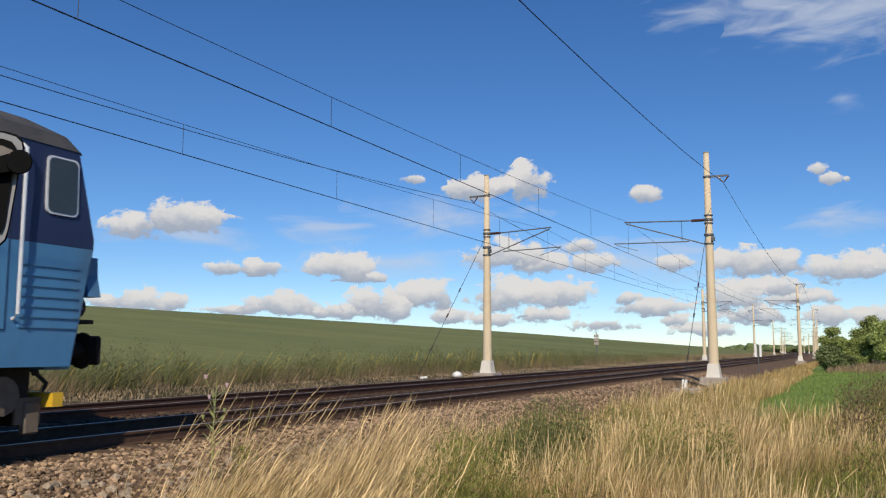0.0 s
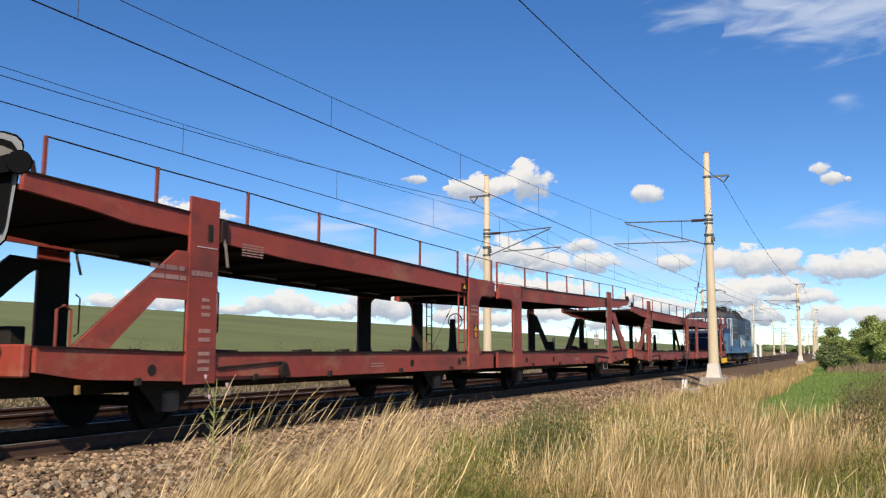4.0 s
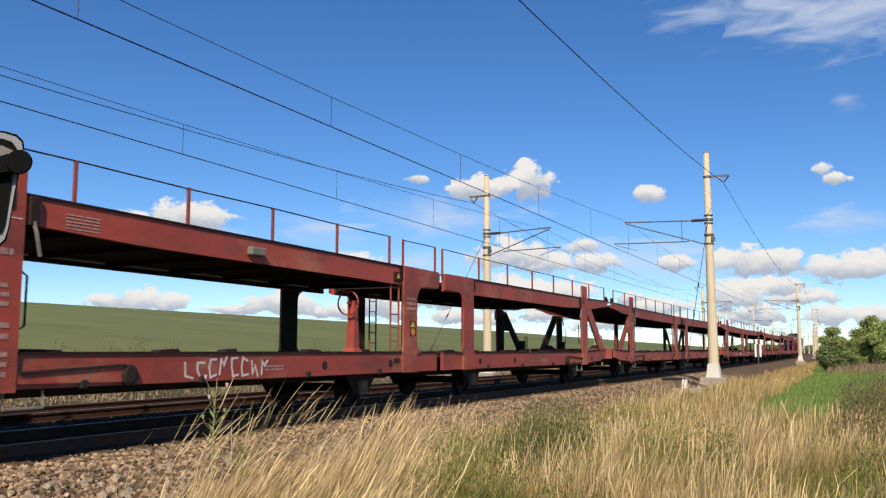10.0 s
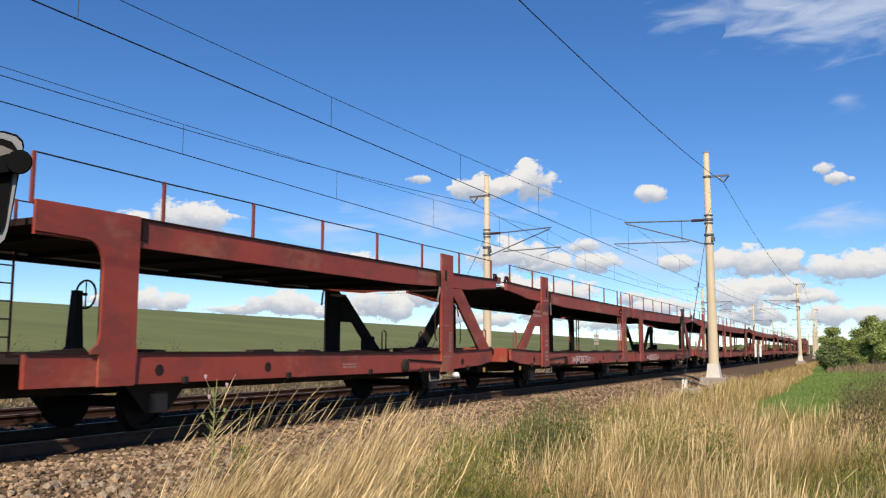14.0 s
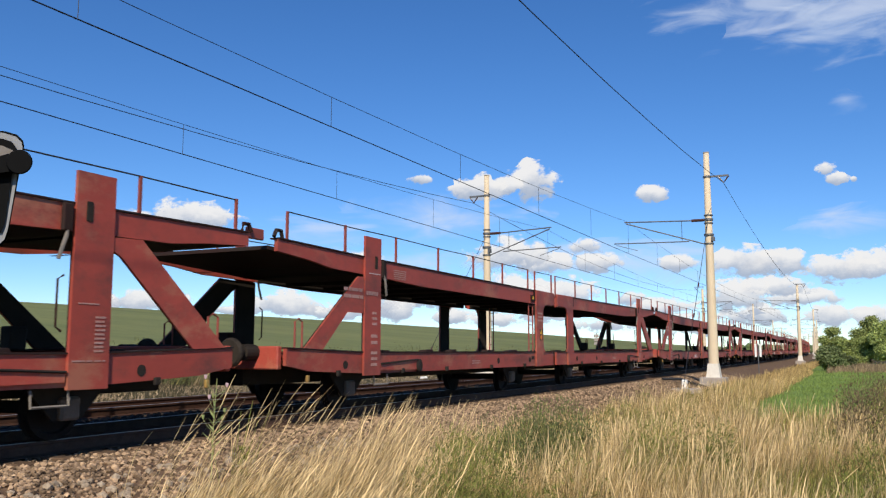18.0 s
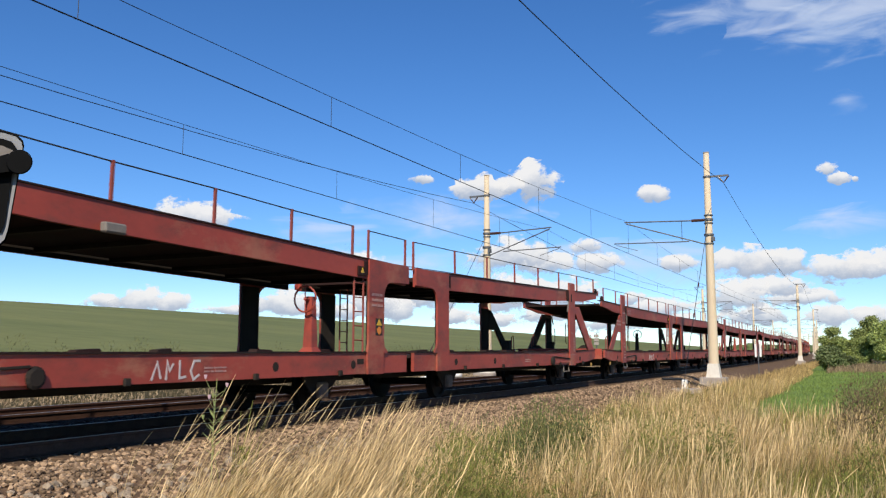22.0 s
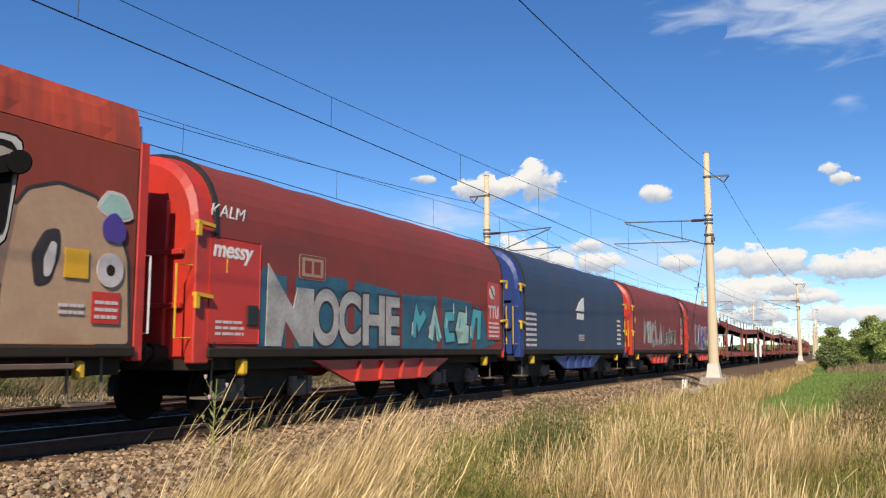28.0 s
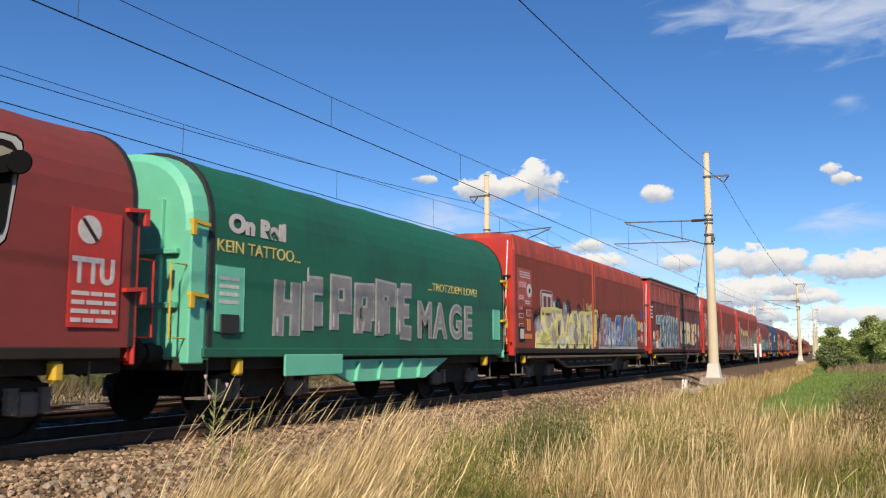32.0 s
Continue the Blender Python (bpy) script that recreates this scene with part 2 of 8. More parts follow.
def box(x0, x1, y0, y1, z0, z1, bevel=0.0, bm=None):
    bm = bm or bmesh.new()
    r = bmesh.ops.create_cube(bm, size=1.0)
    for v in r["verts"]:
        v.co = Vector(((x0 + x1) / 2 + v.co.x * (x1 - x0), (y0 + y1) / 2 + v.co.y * (y1 - y0), (z0 + z1) / 2 + v.co.z * (z1 - z0)))
    if bevel:
        es = {e for v in r["verts"] for e in v.link_edges}
        bmesh.ops.bevel(bm, geom=list(es), offset=bevel, segments=1, affect="EDGES")
    return bm


def prism(pts, y0, y1, bm=None, axis="y"):
    """A polygon extruded: pts in (x, z) between two y, or for axis 'x' in (y, z) between two x, or for 'z' in (x, y) between two z."""
    bm = bm or bmesh.new()
    put = {"y": lambda a, b, c: (a, c, b), "x": lambda a, b, c: (c, a, b), "z": lambda a, b, c: (a, b, c)}[axis]
    lo = [bm.verts.new(put(a, b, y0)) for a, b in pts]
    hi = [bm.verts.new(put(a, b, y1)) for a, b in pts]
    fs = [bm.faces.new(lo), bm.faces.new(hi[::-1])]
    for i in range(len(pts)):
        j = (i + 1) % len(pts)
        fs.append(bm.faces.new((lo[j], lo[i], hi[i], hi[j])))
    bmesh.ops.recalc_face_normals(bm, faces=fs)
    return bm


def tube(points, r, seg=8, bm=None, r_end=None):
    bm = bm or bmesh.new()
    pts = [Vector(p) for p in points]
    rings = []
    for i, p in enumerate(pts):
        d = (pts[min(i + 1, len(pts) - 1)] - pts[max(i - 1, 0)]).normalized()
        a = d.orthogonal().normalized() if abs(d.z) > 0.95 else d.cross(Vector((0, 0, 1))).normalized()
        b = d.cross(a)
        rr = r + ((r_end if r_end is not None else r) - r) * i / max(1, len(pts) - 1)
        rings.append([bm.verts.new(p + (a * math.cos(t) + b * math.sin(t)) * rr) for t in (2 * math.pi * k / seg for k in range(seg))])
    for q, w in zip(rings, rings[1:]):
        for k in range(seg):
            bm.faces.new((q[k], q[(k + 1) % seg], w[(k + 1) % seg], w[k]))
    bm.faces.new(rings[0][::-1])
    bm.faces.new(rings[-1])
    return bm


def lathe(profile, centre, axis="y", seg=20, bm=None):
    """profile: (along, radius) pairs turned round an axis through centre."""
    bm = bm or bmesh.new()
    c = Vector(centre)
    rings = []
    for a, r in profile:
        ring = []
        for k in range(seg):
            t = 2 * math.pi * k / seg
            u, v = r * math.cos(t), r * math.sin(t)
            ring.append(bm.verts.new(c + Vector({"y": (u, a, v), "x": (a, u, v), "z": (u, v, a)}[axis])))
        rings.append(ring)
    fs = []
    for q, w in zip(rings, rings[1:]):
        for k in range(seg):
            fs.append(bm.faces.new((q[k], q[(k + 1) % seg], w[(k + 1) % seg], w[k])))
    fs += [bm.faces.new(rings[0][::-1]), bm.faces.new(rings[-1])]
    bmesh.ops.recalc_face_normals(bm, faces=fs)
    return bm


def loft(sections, bm=None, cap=True):
    """sections: lists of 3D points of equal length, joined in order as closed rings."""
    bm = bm or bmesh.new()
    rings = [[bm.verts.new(p) for p in s] for s in sections]
    n, fs = len(rings[0]), []
    for q, w in zip(rings, rings[1:]):
        for k in range(n):
            fs.append(bm.faces.new((q[k], q[(k + 1) % n], w[(k + 1) % n], w[k])))
    if cap:
        fs += [bm.faces.new(rings[0][::-1]), bm.faces.new(rings[-1])]
    bmesh.ops.recalc_face_normals(bm, faces=fs)
    return bm


def lettering(name, text, mat, parent, x, z, size, y, width=1.0, depth=0.004, label="", shear=0.0):
    """Text that stands on the side facing -y, its left lower end at x, z."""
    cu = bpy.data.curves.new(name, "FONT")
    cu.body, cu.size, cu.extrude, cu.shear = text, size, depth, shear
    cu.materials.append(M[mat] if isinstance(mat, str) else mat)
    ob = new(name, cu)
    ob.parent = parent
    ob.matrix_local = Matrix.Translation((x, y, z)) @ pose(0, 0, 0, 90, 0, 0) @ Matrix.Diagonal((width, 1, 1, 1))
    if label:
        ob["label"] = label
    return ob


def bars(name, parent, x, z, w, h, rows, y, mat="marking", bm=None):
    """Lines of unreadable stencilled writing as small plates on the side facing -y."""
    rnd = random.Random(round(x * 97 + z * 31))
    bm = bmesh.new()
    step = h / rows
    for r in range(rows):
        a = x
        while a < x + w - 0.02:
            b = min(x + w, a + w * rnd.uniform(0.12, 0.4))
            box(a, b, y - 0.006, y, z + h - (r + 1) * step, z + h - (r + 0.52) * step, bm=bm)
            a = b + w * 0.05
    return tagged(part(name, bm, mat, parent), kind="stuff")


# ---- ground ----
def ground_z(s, n):
    pts = [(-4000, -3.0), (-400, -1.2), (-60, -0.75), (-9.7, -0.62), (-6.0, -0.72), (-4.3, -0.62), (-2.6, -0.42), (6.6, -0.42), (7.0, -0.2), (9.0, -0.05), (11.5, 0.1), (160, 11.9), (190, 13.0), (260, 12.5), (600, 6), (4000, -20)]
    for (a, za), (b, zb) in zip(pts, pts[1:]):
        if n <= b:
            return za + (zb - za) * (n - a) / (b - a)
    return pts[-1][1]


def sheet(name, ss, ns, zfun, mat, pick=None, jitter=0.0):
    bm = bmesh.new()
    rows = []
    for s in ss:
        row = []
        for n in ns:
            x, y = place(s, n)
            row.append(bm.verts.new((x, y, zfun(s, n) + (noise.noise((x * 0.35, y * 0.35, 3)) * jitter if jitter else 0))))
        rows.append(row)
    for a, b in zip(rows, rows[1:]):
        for k in range(len(ns) - 1):
            f = bm.faces.new((a[k], b[k], b[k + 1], a[k + 1]))
            f.smooth = True
            if pick:
                f.material_index = pick((ns[k] + ns[k + 1]) / 2)
    ob = part(name, bm, mat)
    return ob


def steps(*runs):
    out = []
    for a, b, d in runs:
        k = max(1, round((b - a) / d))
        out += [a + (b - a) * i / k for i in range(k)]
    return out + [runs[-1][1]]


S_ALL = steps((-3600, -700, 290), (-700, -40, 20), (-40, 80, 2), (80, 400, 10), (400, 1500, 50), (1500, 4200, 270))
N_ALL = steps((-3600, -400, 400), (-400, -60, 40), (-60, -16, 4), (-16, -2.6, 0.7), (-2.6, 6.6, 4.6), (6.6, 11.5, 0.6), (11.5, 160, 9), (160, 260, 10), (260, 600, 60), (600, 3600, 500))
ground = sheet("ground", S_ALL, N_ALL, ground_z, "soil", pick=lambda n: 2 if n > 158 else 1 if n > 11.5 else 0, jitter=0.06)
ground.data.materials.append(M["field"])
ground.data.materials.append(M["stubble"])
tagged(ground, "dry verge soil and a wide green crop field", "ground", kind="structure")
meadow = sheet("meadow", steps((21, 130, 3)), steps((-15, -5.4, 0.8)), lambda s, n: ground_z(s, n) + 0.05 + 0.03 * math.sin(s * 1.3 + n), "meadow", jitter=0.05)
tagged(meadow, "mown green meadow strip beside the railway", "meadow", kind="structure")

BED = [(-4.4, -0.72), (-3.5, -0.52), (-2.05, -0.22), (-1.2, -0.195), (1.2, -0.195), (2.0, -0.2), (SPACING - 1.2, -0.19), (SPACING + 1.2, -0.19), (SPACING + 1.9, -0.2), (SPACING + 3.1, -0.5)]


def bed_z(n):
    for (a, za), (b, zb) in zip(BED, BED[1:]):
        if n <= b:
            return za + (zb - za) * (n - a) / (b - a)
    return -0.5


ballast = sheet("ballast_bed", steps((-700, -20, 20), (-20, 70, 1), (70, 300, 5), (300, 1500, 40)), steps((-4.4, -2.05, 0.4), (-2.05, -1.3, 0.4), (-1.3, 1.3, 0.5), (1.3, SPACING - 1.3, 0.45), (SPACING - 1.3, SPACING + 1.3, 0.5), (SPACING + 1.3, SPACING + 1.9, 0.3), (SPACING + 1.9, SPACING + 3.1, 0.4)), lambda s, n: bed_z(n), "ballast", jitter=0.05, pick=lambda n: 1 if -0.85 < n < SPACING + 1.5 else 0)
ballast.data.materials.append(M["ballast_oily"])
tagged(ballast, "brown-grey crushed stone bed under the tracks", "ballast", kind="structure")

# ---- tracks ----
RAIL = [(-0.075, -0.172), (0.075, -0.172), (0.075, -0.16), (0.012, -0.145), (0.01, -0.045), (0.036, -0.035), (0.036, -0.004), (-0.036, -0.004), (-0.036, -0.035), (-0.01, -0.045), (-0.012, -0.145), (-0.075, -0.16)]


def rail_sweep(name, n0, prof, mat, parent, label=""):
    secs = []
    for s in steps((-700, -20, 20), (-20, 120, 5), (120, 400, 10), (400, 1500, 25)):
        secs.append([(*place(s, n0 + a), b) for a, b in prof])
    return part(name, loft(secs), mat, parent, label)


def track(name, n0, label, steel="rail", wood="sleeper"):
    t = thing(name, label, "railway track", kind="structure")
    for side in (-1, 1):
        rail_sweep("rail", n0 + side * GAUGE, RAIL, steel, t)
        rail_sweep("rail_head", n0 + side * GAUGE, [(-0.02, -0.0041), (0.02, -0.0041), (0.017, 0.0), (-0.017, 0.0)], "rail_head", t, "polished running surface")
    bm = box(-0.13, 0.13, -1.28, 1.28, -0.36, -0.165, 0.015)
    proto = part("sleeper", bm, wood, t)
    me = proto.data
    proto.matrix_world = on_track(-6, n0)
    for k in range(1, 150):
        o = new("sleeper", me)
        o.parent = t
        o.matrix_world = on_track(-6 + 0.6 * k, n0)
    bm = bmesh.new()
    for a, b in ((-300, -6.6), (84, 420)):
        s = a
        while s < b:
            m = on_track(s, n0)
            vs = [bm.verts.new(m @ Vector(c)) for c in ((-0.13, -1.28, -0.3), (0.13, -1.28, -0.3), (0.13, 1.28, -0.3), (-0.13, 1.28, -0.3), (-0.13, -1.28, -0.165), (0.13, -1.28, -0.165), (0.13, 1.28, -0.165), (-0.13, 1.28, -0.165))]
            for f in ((4, 5, 6, 7), (0, 1, 5, 4), (2, 3, 7, 6), (1, 2, 6, 5), (3, 0, 4, 7)):
                bm.faces.new([vs[i] for i in f])
            s += 0.6
    tagged(part("far_sleepers", bm, wood, t), kind="stuff")
    return t


track("track_1", 0.0, "worn running track with dark sleepers and bright rails")
track("track_2", SPACING, "rusty second track with dark sleepers", "rail_rusty")

# ---- overhead line ----
SPAN, FIRST = 70.0, 39.6
MAST_R, MAST_L = -3.66, 7.285


def mast(s, n, side, height, zb):
    """side +1: the arm reaches to the left of the line, -1: to the right."""
    t = thing("catenary_mast", "cream concrete catenary mast with a flared white foot", "catenary mast", "masts along the line", m=on_track(s, n, zb))
    part("column", lathe([(0.0, 0.235), (0.4, 0.23), (height * 0.5, 0.18), (height, 0.125)], (0, 0, 0), "z", 18), "concrete_mast", t, smooth=True)
    part("foot", loft([[(a * w, b * w, z) for a, b in ((1, 1), (-1, 1), (-1, -1), (1, -1))] for w, z in ((0.31, -0.03), (0.29, 0.06), (0.235, 0.5), (0.225, 0.58))]), "foot_white", t, "white flared concrete foot")
    part("foundation", box(-0.6, 0.6, -0.55, 0.55, -1.0, -0.03, 0.03), "concrete", t, "weathered concrete foundation block")
    part("cap", lathe([(height, 0.14), (height + 0.05, 0.14)], (0, 0, 0), "z", 14), "concrete", t)
    q = side
    reach = abs(n) + 0.2 if n < 0 else n - SPACING + 0.2
    zt = 7.0 - zb
    bands = [(zt, 0.205, 0.05), (5.9 - zb, 0.215, 0.03)]
    if 0 < s < 120:
        bands += [(zt + 0.2, 0.2, 0.025), (zt - 0.16, 0.2, 0.025), (6.3 - zb, 0.225, 0.045), (8.98 - zb, 0.175, 0.04)]
    for zc, r, hh in bands:
        part("clamp", lathe([(zc - hh, r), (zc + hh, r)], (0, 0, 0), "z", 14), "galv", t)
    part("clamp_box", box(-0.2, 0.0, -0.26, -0.12, 6.0 - zb, 6.2 - zb, 0.01), "galv", t)
    part("top_tube", tube([(0, q * 0.2, zt), (0, q * 0.75, zt + 0.0)], 0.065, 8), "insulator", t)
    part("cantilever_tube", tube([(0, q * 0.7, zt), (0, q * reach, zt + 0.12)], 0.03, 8), "galv", t)
    part("strut", tube([(0, q * 0.2, 5.9 - zb), (0, q * reach * 0.98, zt + 0.05)], 0.028, 8), "galv", t)
    part("registration_tube", tube([(0, q * 0.9, 6.05 - zb), (0, q * (reach + 0.5), 6.12 - zb)], 0.025, 8), "galv", t)
    part("steady_arm", tube([(0, q * (reach + 0.4), 6.05 - zb), (0, q * (reach - 0.6), 5.75 - zb)], 0.015, 6), "galv", t)
    part("hanger", tube([(0, q * 1.2, zt), (0, q * 1.2, 6.08 - zb)], 0.012, 6), "wire", t)
    part("feeder_bracket", box(-0.04, 0.04, min(0, -q * 0.95), max(0, -q * 0.95), 8.98 - zb - 0.04, 8.98 - zb + 0.04), "galv", t)
    part("feeder_insulator", tube([(0, -q * 0.5, 8.95 - zb), (0, -q * 0.72, 8.66 - zb), (0, -q * 0.95, 8.95 - zb)], 0.035, 8), "insulator", t)
    return t


HEIGHTS_R, HEIGHTS_L = [10.15, 8.9, 9.2], [10.0, 8.7, 10.3]
for k in range(0, 9):
    s = FIRST + SPAN * k
    h = HEIGHTS_R[k] if k < 3 else 9.3
    mast(s, MAST_R, 1, h, -0.066)
    mast(s, MAST_L, -1, HEIGHTS_L[k] if k < 3 else 9.3, 0.0)
mast(FIRST - SPAN, MAST_R, 1, 10, -0.066)
mast(FIRST - SPAN, MAST_L, -1, 10, 0.0)


def wire(name, label, zf, n_f, r, s0=-30.4, s1=600):
    pts = []
    s = s0
    while s <= s1:
        pts.append((*place(s, n_f(s)), zf(s)))
        s += 5 if s < 200 else 14
    return tagged(part(name, tube(pts, r, 6), "wire"), label, "overhead wire", "overhead wires")


def sag(s, low, c):
    d = (s - (FIRST - SPAN)) % SPAN - SPAN / 2
    return low + c * d * d


def zigzag(s):
    d = ((s - FIRST) / SPAN) % 2
    return 0.2 - 0.4 * (d if d < 1 else 2 - d)


for n0, low in ((0.0, 6.25), (SPACING, 6.15)):
    z0 = 5.71 if n0 == 0 else 5.54
    wire("contact_wire", "dark contact wire above the track", lambda s, z=z0: z, lambda s, n=n0: n + zigzag(s), 0.011)
    wire("messenger_wire", "sagging messenger wire above the contact wire", lambda s, w=low: sag(s, w, 0.00073), lambda s, n=n0: n + zigzag(s) * 0.3, 0.0065)
    k = 0
    s = 8.0 - 6.4 * 5
    while s < 260:
        zz = sag(s, low, 0.00073)
        n = n0 + zigzag(s) * 0.6
        tagged(part("dropper", tube([(*place(s, n), z0), (*place(s, n), zz)], 0.006, 5), "wire"), "thin vertical dropper between two wires", "overhead wire", "droppers")
        s += 6.4
wire("feeder_wire", "thick feeder wire along the mast tops", lambda s: sag(s, 7.3, 0.0011), lambda s: MAST_R - 0.72, 0.0115)
wire("feeder_wire", "thick feeder wire along the far mast tops", lambda s: sag(s, 7.35, 0.00105), lambda s: MAST_L + 0.72, 0.0115)

# ---- the train on its track ----
def run(u, t):
    """Where the point u of the train stands on the track at t seconds: it gathers speed and then keeps it."""
    return u - 12.918 + 17.58456 * t + 0.0190663 * t ** 2 + 3.91599e-4 * t ** 3 - 1.103465e-5 * t ** 4


TRAIN = []
UNIT, FIRST_UNIT = 27.623, -10.483


def couple(ob, u):
    TRAIN.append((ob, u))
    ob.matrix_world = on_track(run(u, 0))
    return ob


def wheelset(parent, x, r=0.46):
    w = part("wheelset", tube([(x, -0.72, r), (x, 0.72, r)], 0.08, 8), "wheel", parent)
    for q in (-1, 1):
        part("wheel", lathe([(q * 0.685, r + 0.028), (q * 0.715, r + 0.028), (q * 0.725, r), (q * 0.82, r - 0.004), (q * 0.82, r - 0.07), (q * 0.775, r - 0.09), (q * 0.775, 0.13), (q * 0.85, 0.12)], (x, 0, r), "y", 22), "wheel", w)
        part("axlebox", box(x - 0.14, x + 0.14, min(q * 0.9, q * 1.12), max(q * 0.9, q * 1.12), r - 0.13, r + 0.15, 0.03), "axlebox", w)
    return w


def buffers(parent, x, q, z=1.05):
    for y in (-0.875, 0.875):
        b = part("buffer", lathe([(0.0, 0.13), (q * 0.3, 0.13), (q * 0.3, 0.09), (q * 0.52, 0.09), (q * 0.53, 0.22), (q * 0.56, 0.23), (q * 0.6, 0.2)], (x, y, z), "x", 16), "black", parent)
    part("coupling", tube([(x, 0, z), (x + q * 0.45, 0, z - 0.08), (x + q * 0.6, 0, z - 0.3)], 0.05, 8), "black", parent)


def rounded(x0, x1, z0, z1, r, seg=5):
    out = []
    for cx, cz, a0 in ((x1 - r, z1 - r, 0), (x0 + r, z1 - r, 90), (x0 + r, z0 + r, 180), (x1 - r, z0 + r, 270)):
        for k in range(seg + 1):
            a = radians(a0 + 90 * k / seg)
            out.append((cx + r * math.cos(a), cz + r * math.sin(a)))
    return out


# ---- twin car carrier ----
PX, EX, END, GAP = 1.414, 10.596, 13.17, 0.16
TIP = 13.46
YS, YF = 1.45, 1.51


def shrink(pts, d):
    """The polygon with its edges moved inwards by d."""
    n = len(pts)
    area = sum(pts[i][0] * pts[(i + 1) % n][1] - pts[(i + 1) % n][0] * pts[i][1] for i in range(n))
    sg = 1 if area > 0 else -1
    out = []
    for i in range(n):
        p, c, q = Vector(pts[i - 1]), Vector(pts[i]), Vector(pts[(i + 1) % n])
        e, f = (c - p).normalized(), (q - c).normalized()
        m = Vector((-e.y - f.y, e.x + f.x)) * sg
        m = m.normalized() if m.length > 1e-6 else Vector((-e.y, e.x)) * sg
        s = max(0.55, abs(m.dot(Vector((-e.y, e.x)))))
        out.append(tuple(c + m * (d / s)))
    return out


def half(parent, q):
    """One half of a twin car carrier, q the side of the joint it lies on."""
    X = lambda a: q * a
    for y in (-1, 1):
        Y = YS if y < 0 else YF
        ya, yb = sorted((y * Y, y * (Y - 0.07)))
        sill = [(X(GAP), 0.66), (X(EX), 0.66), (X(EX + 1.9), 0.74), (X(END), 0.84), (X(END), 1.11), (X(EX), 1.035), (X(GAP), 1.035)]
        s = part("side_sill", prism(sill, ya, yb), "oxide", parent)
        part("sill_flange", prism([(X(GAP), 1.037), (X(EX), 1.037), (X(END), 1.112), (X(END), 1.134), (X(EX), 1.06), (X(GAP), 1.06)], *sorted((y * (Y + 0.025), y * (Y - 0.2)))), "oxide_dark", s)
        beam = [(X(GAP + 0.05), 2.38), (X(EX - 2.0), 2.41), (X(EX - 0.3), 2.47), (X(EX + 1.3), 2.5), (X(EX + 2.0), 2.58), (X(TIP), 2.64), (X(TIP), 2.83), (X(EX), 2.785), (X(GAP + 0.05), 2.735)]
        bmn = part("deck_beam", prism(beam, ya, yb), "oxide", parent)
        # Black plates put the shade of the inner faces into colour, here and below.
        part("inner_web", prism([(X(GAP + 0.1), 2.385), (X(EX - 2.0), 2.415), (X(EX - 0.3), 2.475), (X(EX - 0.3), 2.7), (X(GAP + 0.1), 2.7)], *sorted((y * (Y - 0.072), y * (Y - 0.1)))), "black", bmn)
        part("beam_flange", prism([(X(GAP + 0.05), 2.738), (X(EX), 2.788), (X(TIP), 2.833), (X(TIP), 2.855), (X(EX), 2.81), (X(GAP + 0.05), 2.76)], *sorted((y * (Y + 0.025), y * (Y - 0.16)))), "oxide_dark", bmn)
        # portal post with a rounded inner corner and a splayed foot
        c = 0.3
        arch = [(X(PX - 0.42), 1.062), (X(PX - 0.3), 1.16), (X(PX - 0.275), 1.3)]
        for k in range(6):
            a = radians(90 * k / 5)
            arch.append((X(PX - 0.275 - c + c * math.cos(a)), 2.1 + c * math.sin(a)))
        arch += [(X(GAP), 2.41), (X(GAP), 2.762), (X(PX + 0.28), 2.772), (X(PX + 0.28), 1.2), (X(PX + 0.31), 1.062), (X(PX + 0.28), 0.65), (X(PX - 0.28), 0.65), (X(PX - 0.28), 1.035), (X(PX - 0.42), 1.036)]
        yo = sorted((y * (Y + 0.045), y * (Y + 0.002)))
        pp = part("portal_post", prism(arch, *yo), "oxide", parent)
        inner = sorted((y * (Y - 0.0), y * (Y - 0.03)))
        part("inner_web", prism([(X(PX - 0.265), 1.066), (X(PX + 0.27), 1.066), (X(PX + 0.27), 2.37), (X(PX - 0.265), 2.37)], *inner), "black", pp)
        part("post_shadow_plate", box(*sorted((X(PX + 0.282), X(PX + 0.42))), *sorted((y * (Y + 0.001), y * (Y + 0.02))), 2.47, 2.73, 0.004), "oxide_dark", pp)
        # end post with its brace
        post = [(X(EX - 0.29), 0.63), (X(EX + 0.29), 0.63), (X(EX + 0.285), 3.19), (X(EX - 0.285), 3.19)]
        p = part("end_post", prism(post, *yo), "oxide", parent)
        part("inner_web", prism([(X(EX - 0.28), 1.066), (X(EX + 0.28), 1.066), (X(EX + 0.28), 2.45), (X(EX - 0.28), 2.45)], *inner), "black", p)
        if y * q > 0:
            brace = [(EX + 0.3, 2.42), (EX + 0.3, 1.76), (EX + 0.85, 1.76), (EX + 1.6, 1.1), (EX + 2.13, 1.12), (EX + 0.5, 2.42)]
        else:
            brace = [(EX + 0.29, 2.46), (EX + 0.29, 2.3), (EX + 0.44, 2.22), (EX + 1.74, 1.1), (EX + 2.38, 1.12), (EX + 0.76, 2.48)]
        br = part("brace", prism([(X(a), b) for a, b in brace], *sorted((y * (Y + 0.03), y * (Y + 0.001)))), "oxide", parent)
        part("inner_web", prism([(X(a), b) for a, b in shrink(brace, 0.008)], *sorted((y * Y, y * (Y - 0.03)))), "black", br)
        # railing of the upper deck, with gaps at the ladder and the joint
        runs = ((0.14, 2.13, 3.98, 5.83, 7.66, 9.5, 11.32, 13.18),) if q > 0 else ((0.22, 1.65), (2.2, 4.05, 5.88, 7.75, 9.63, 11.48, 13.2))
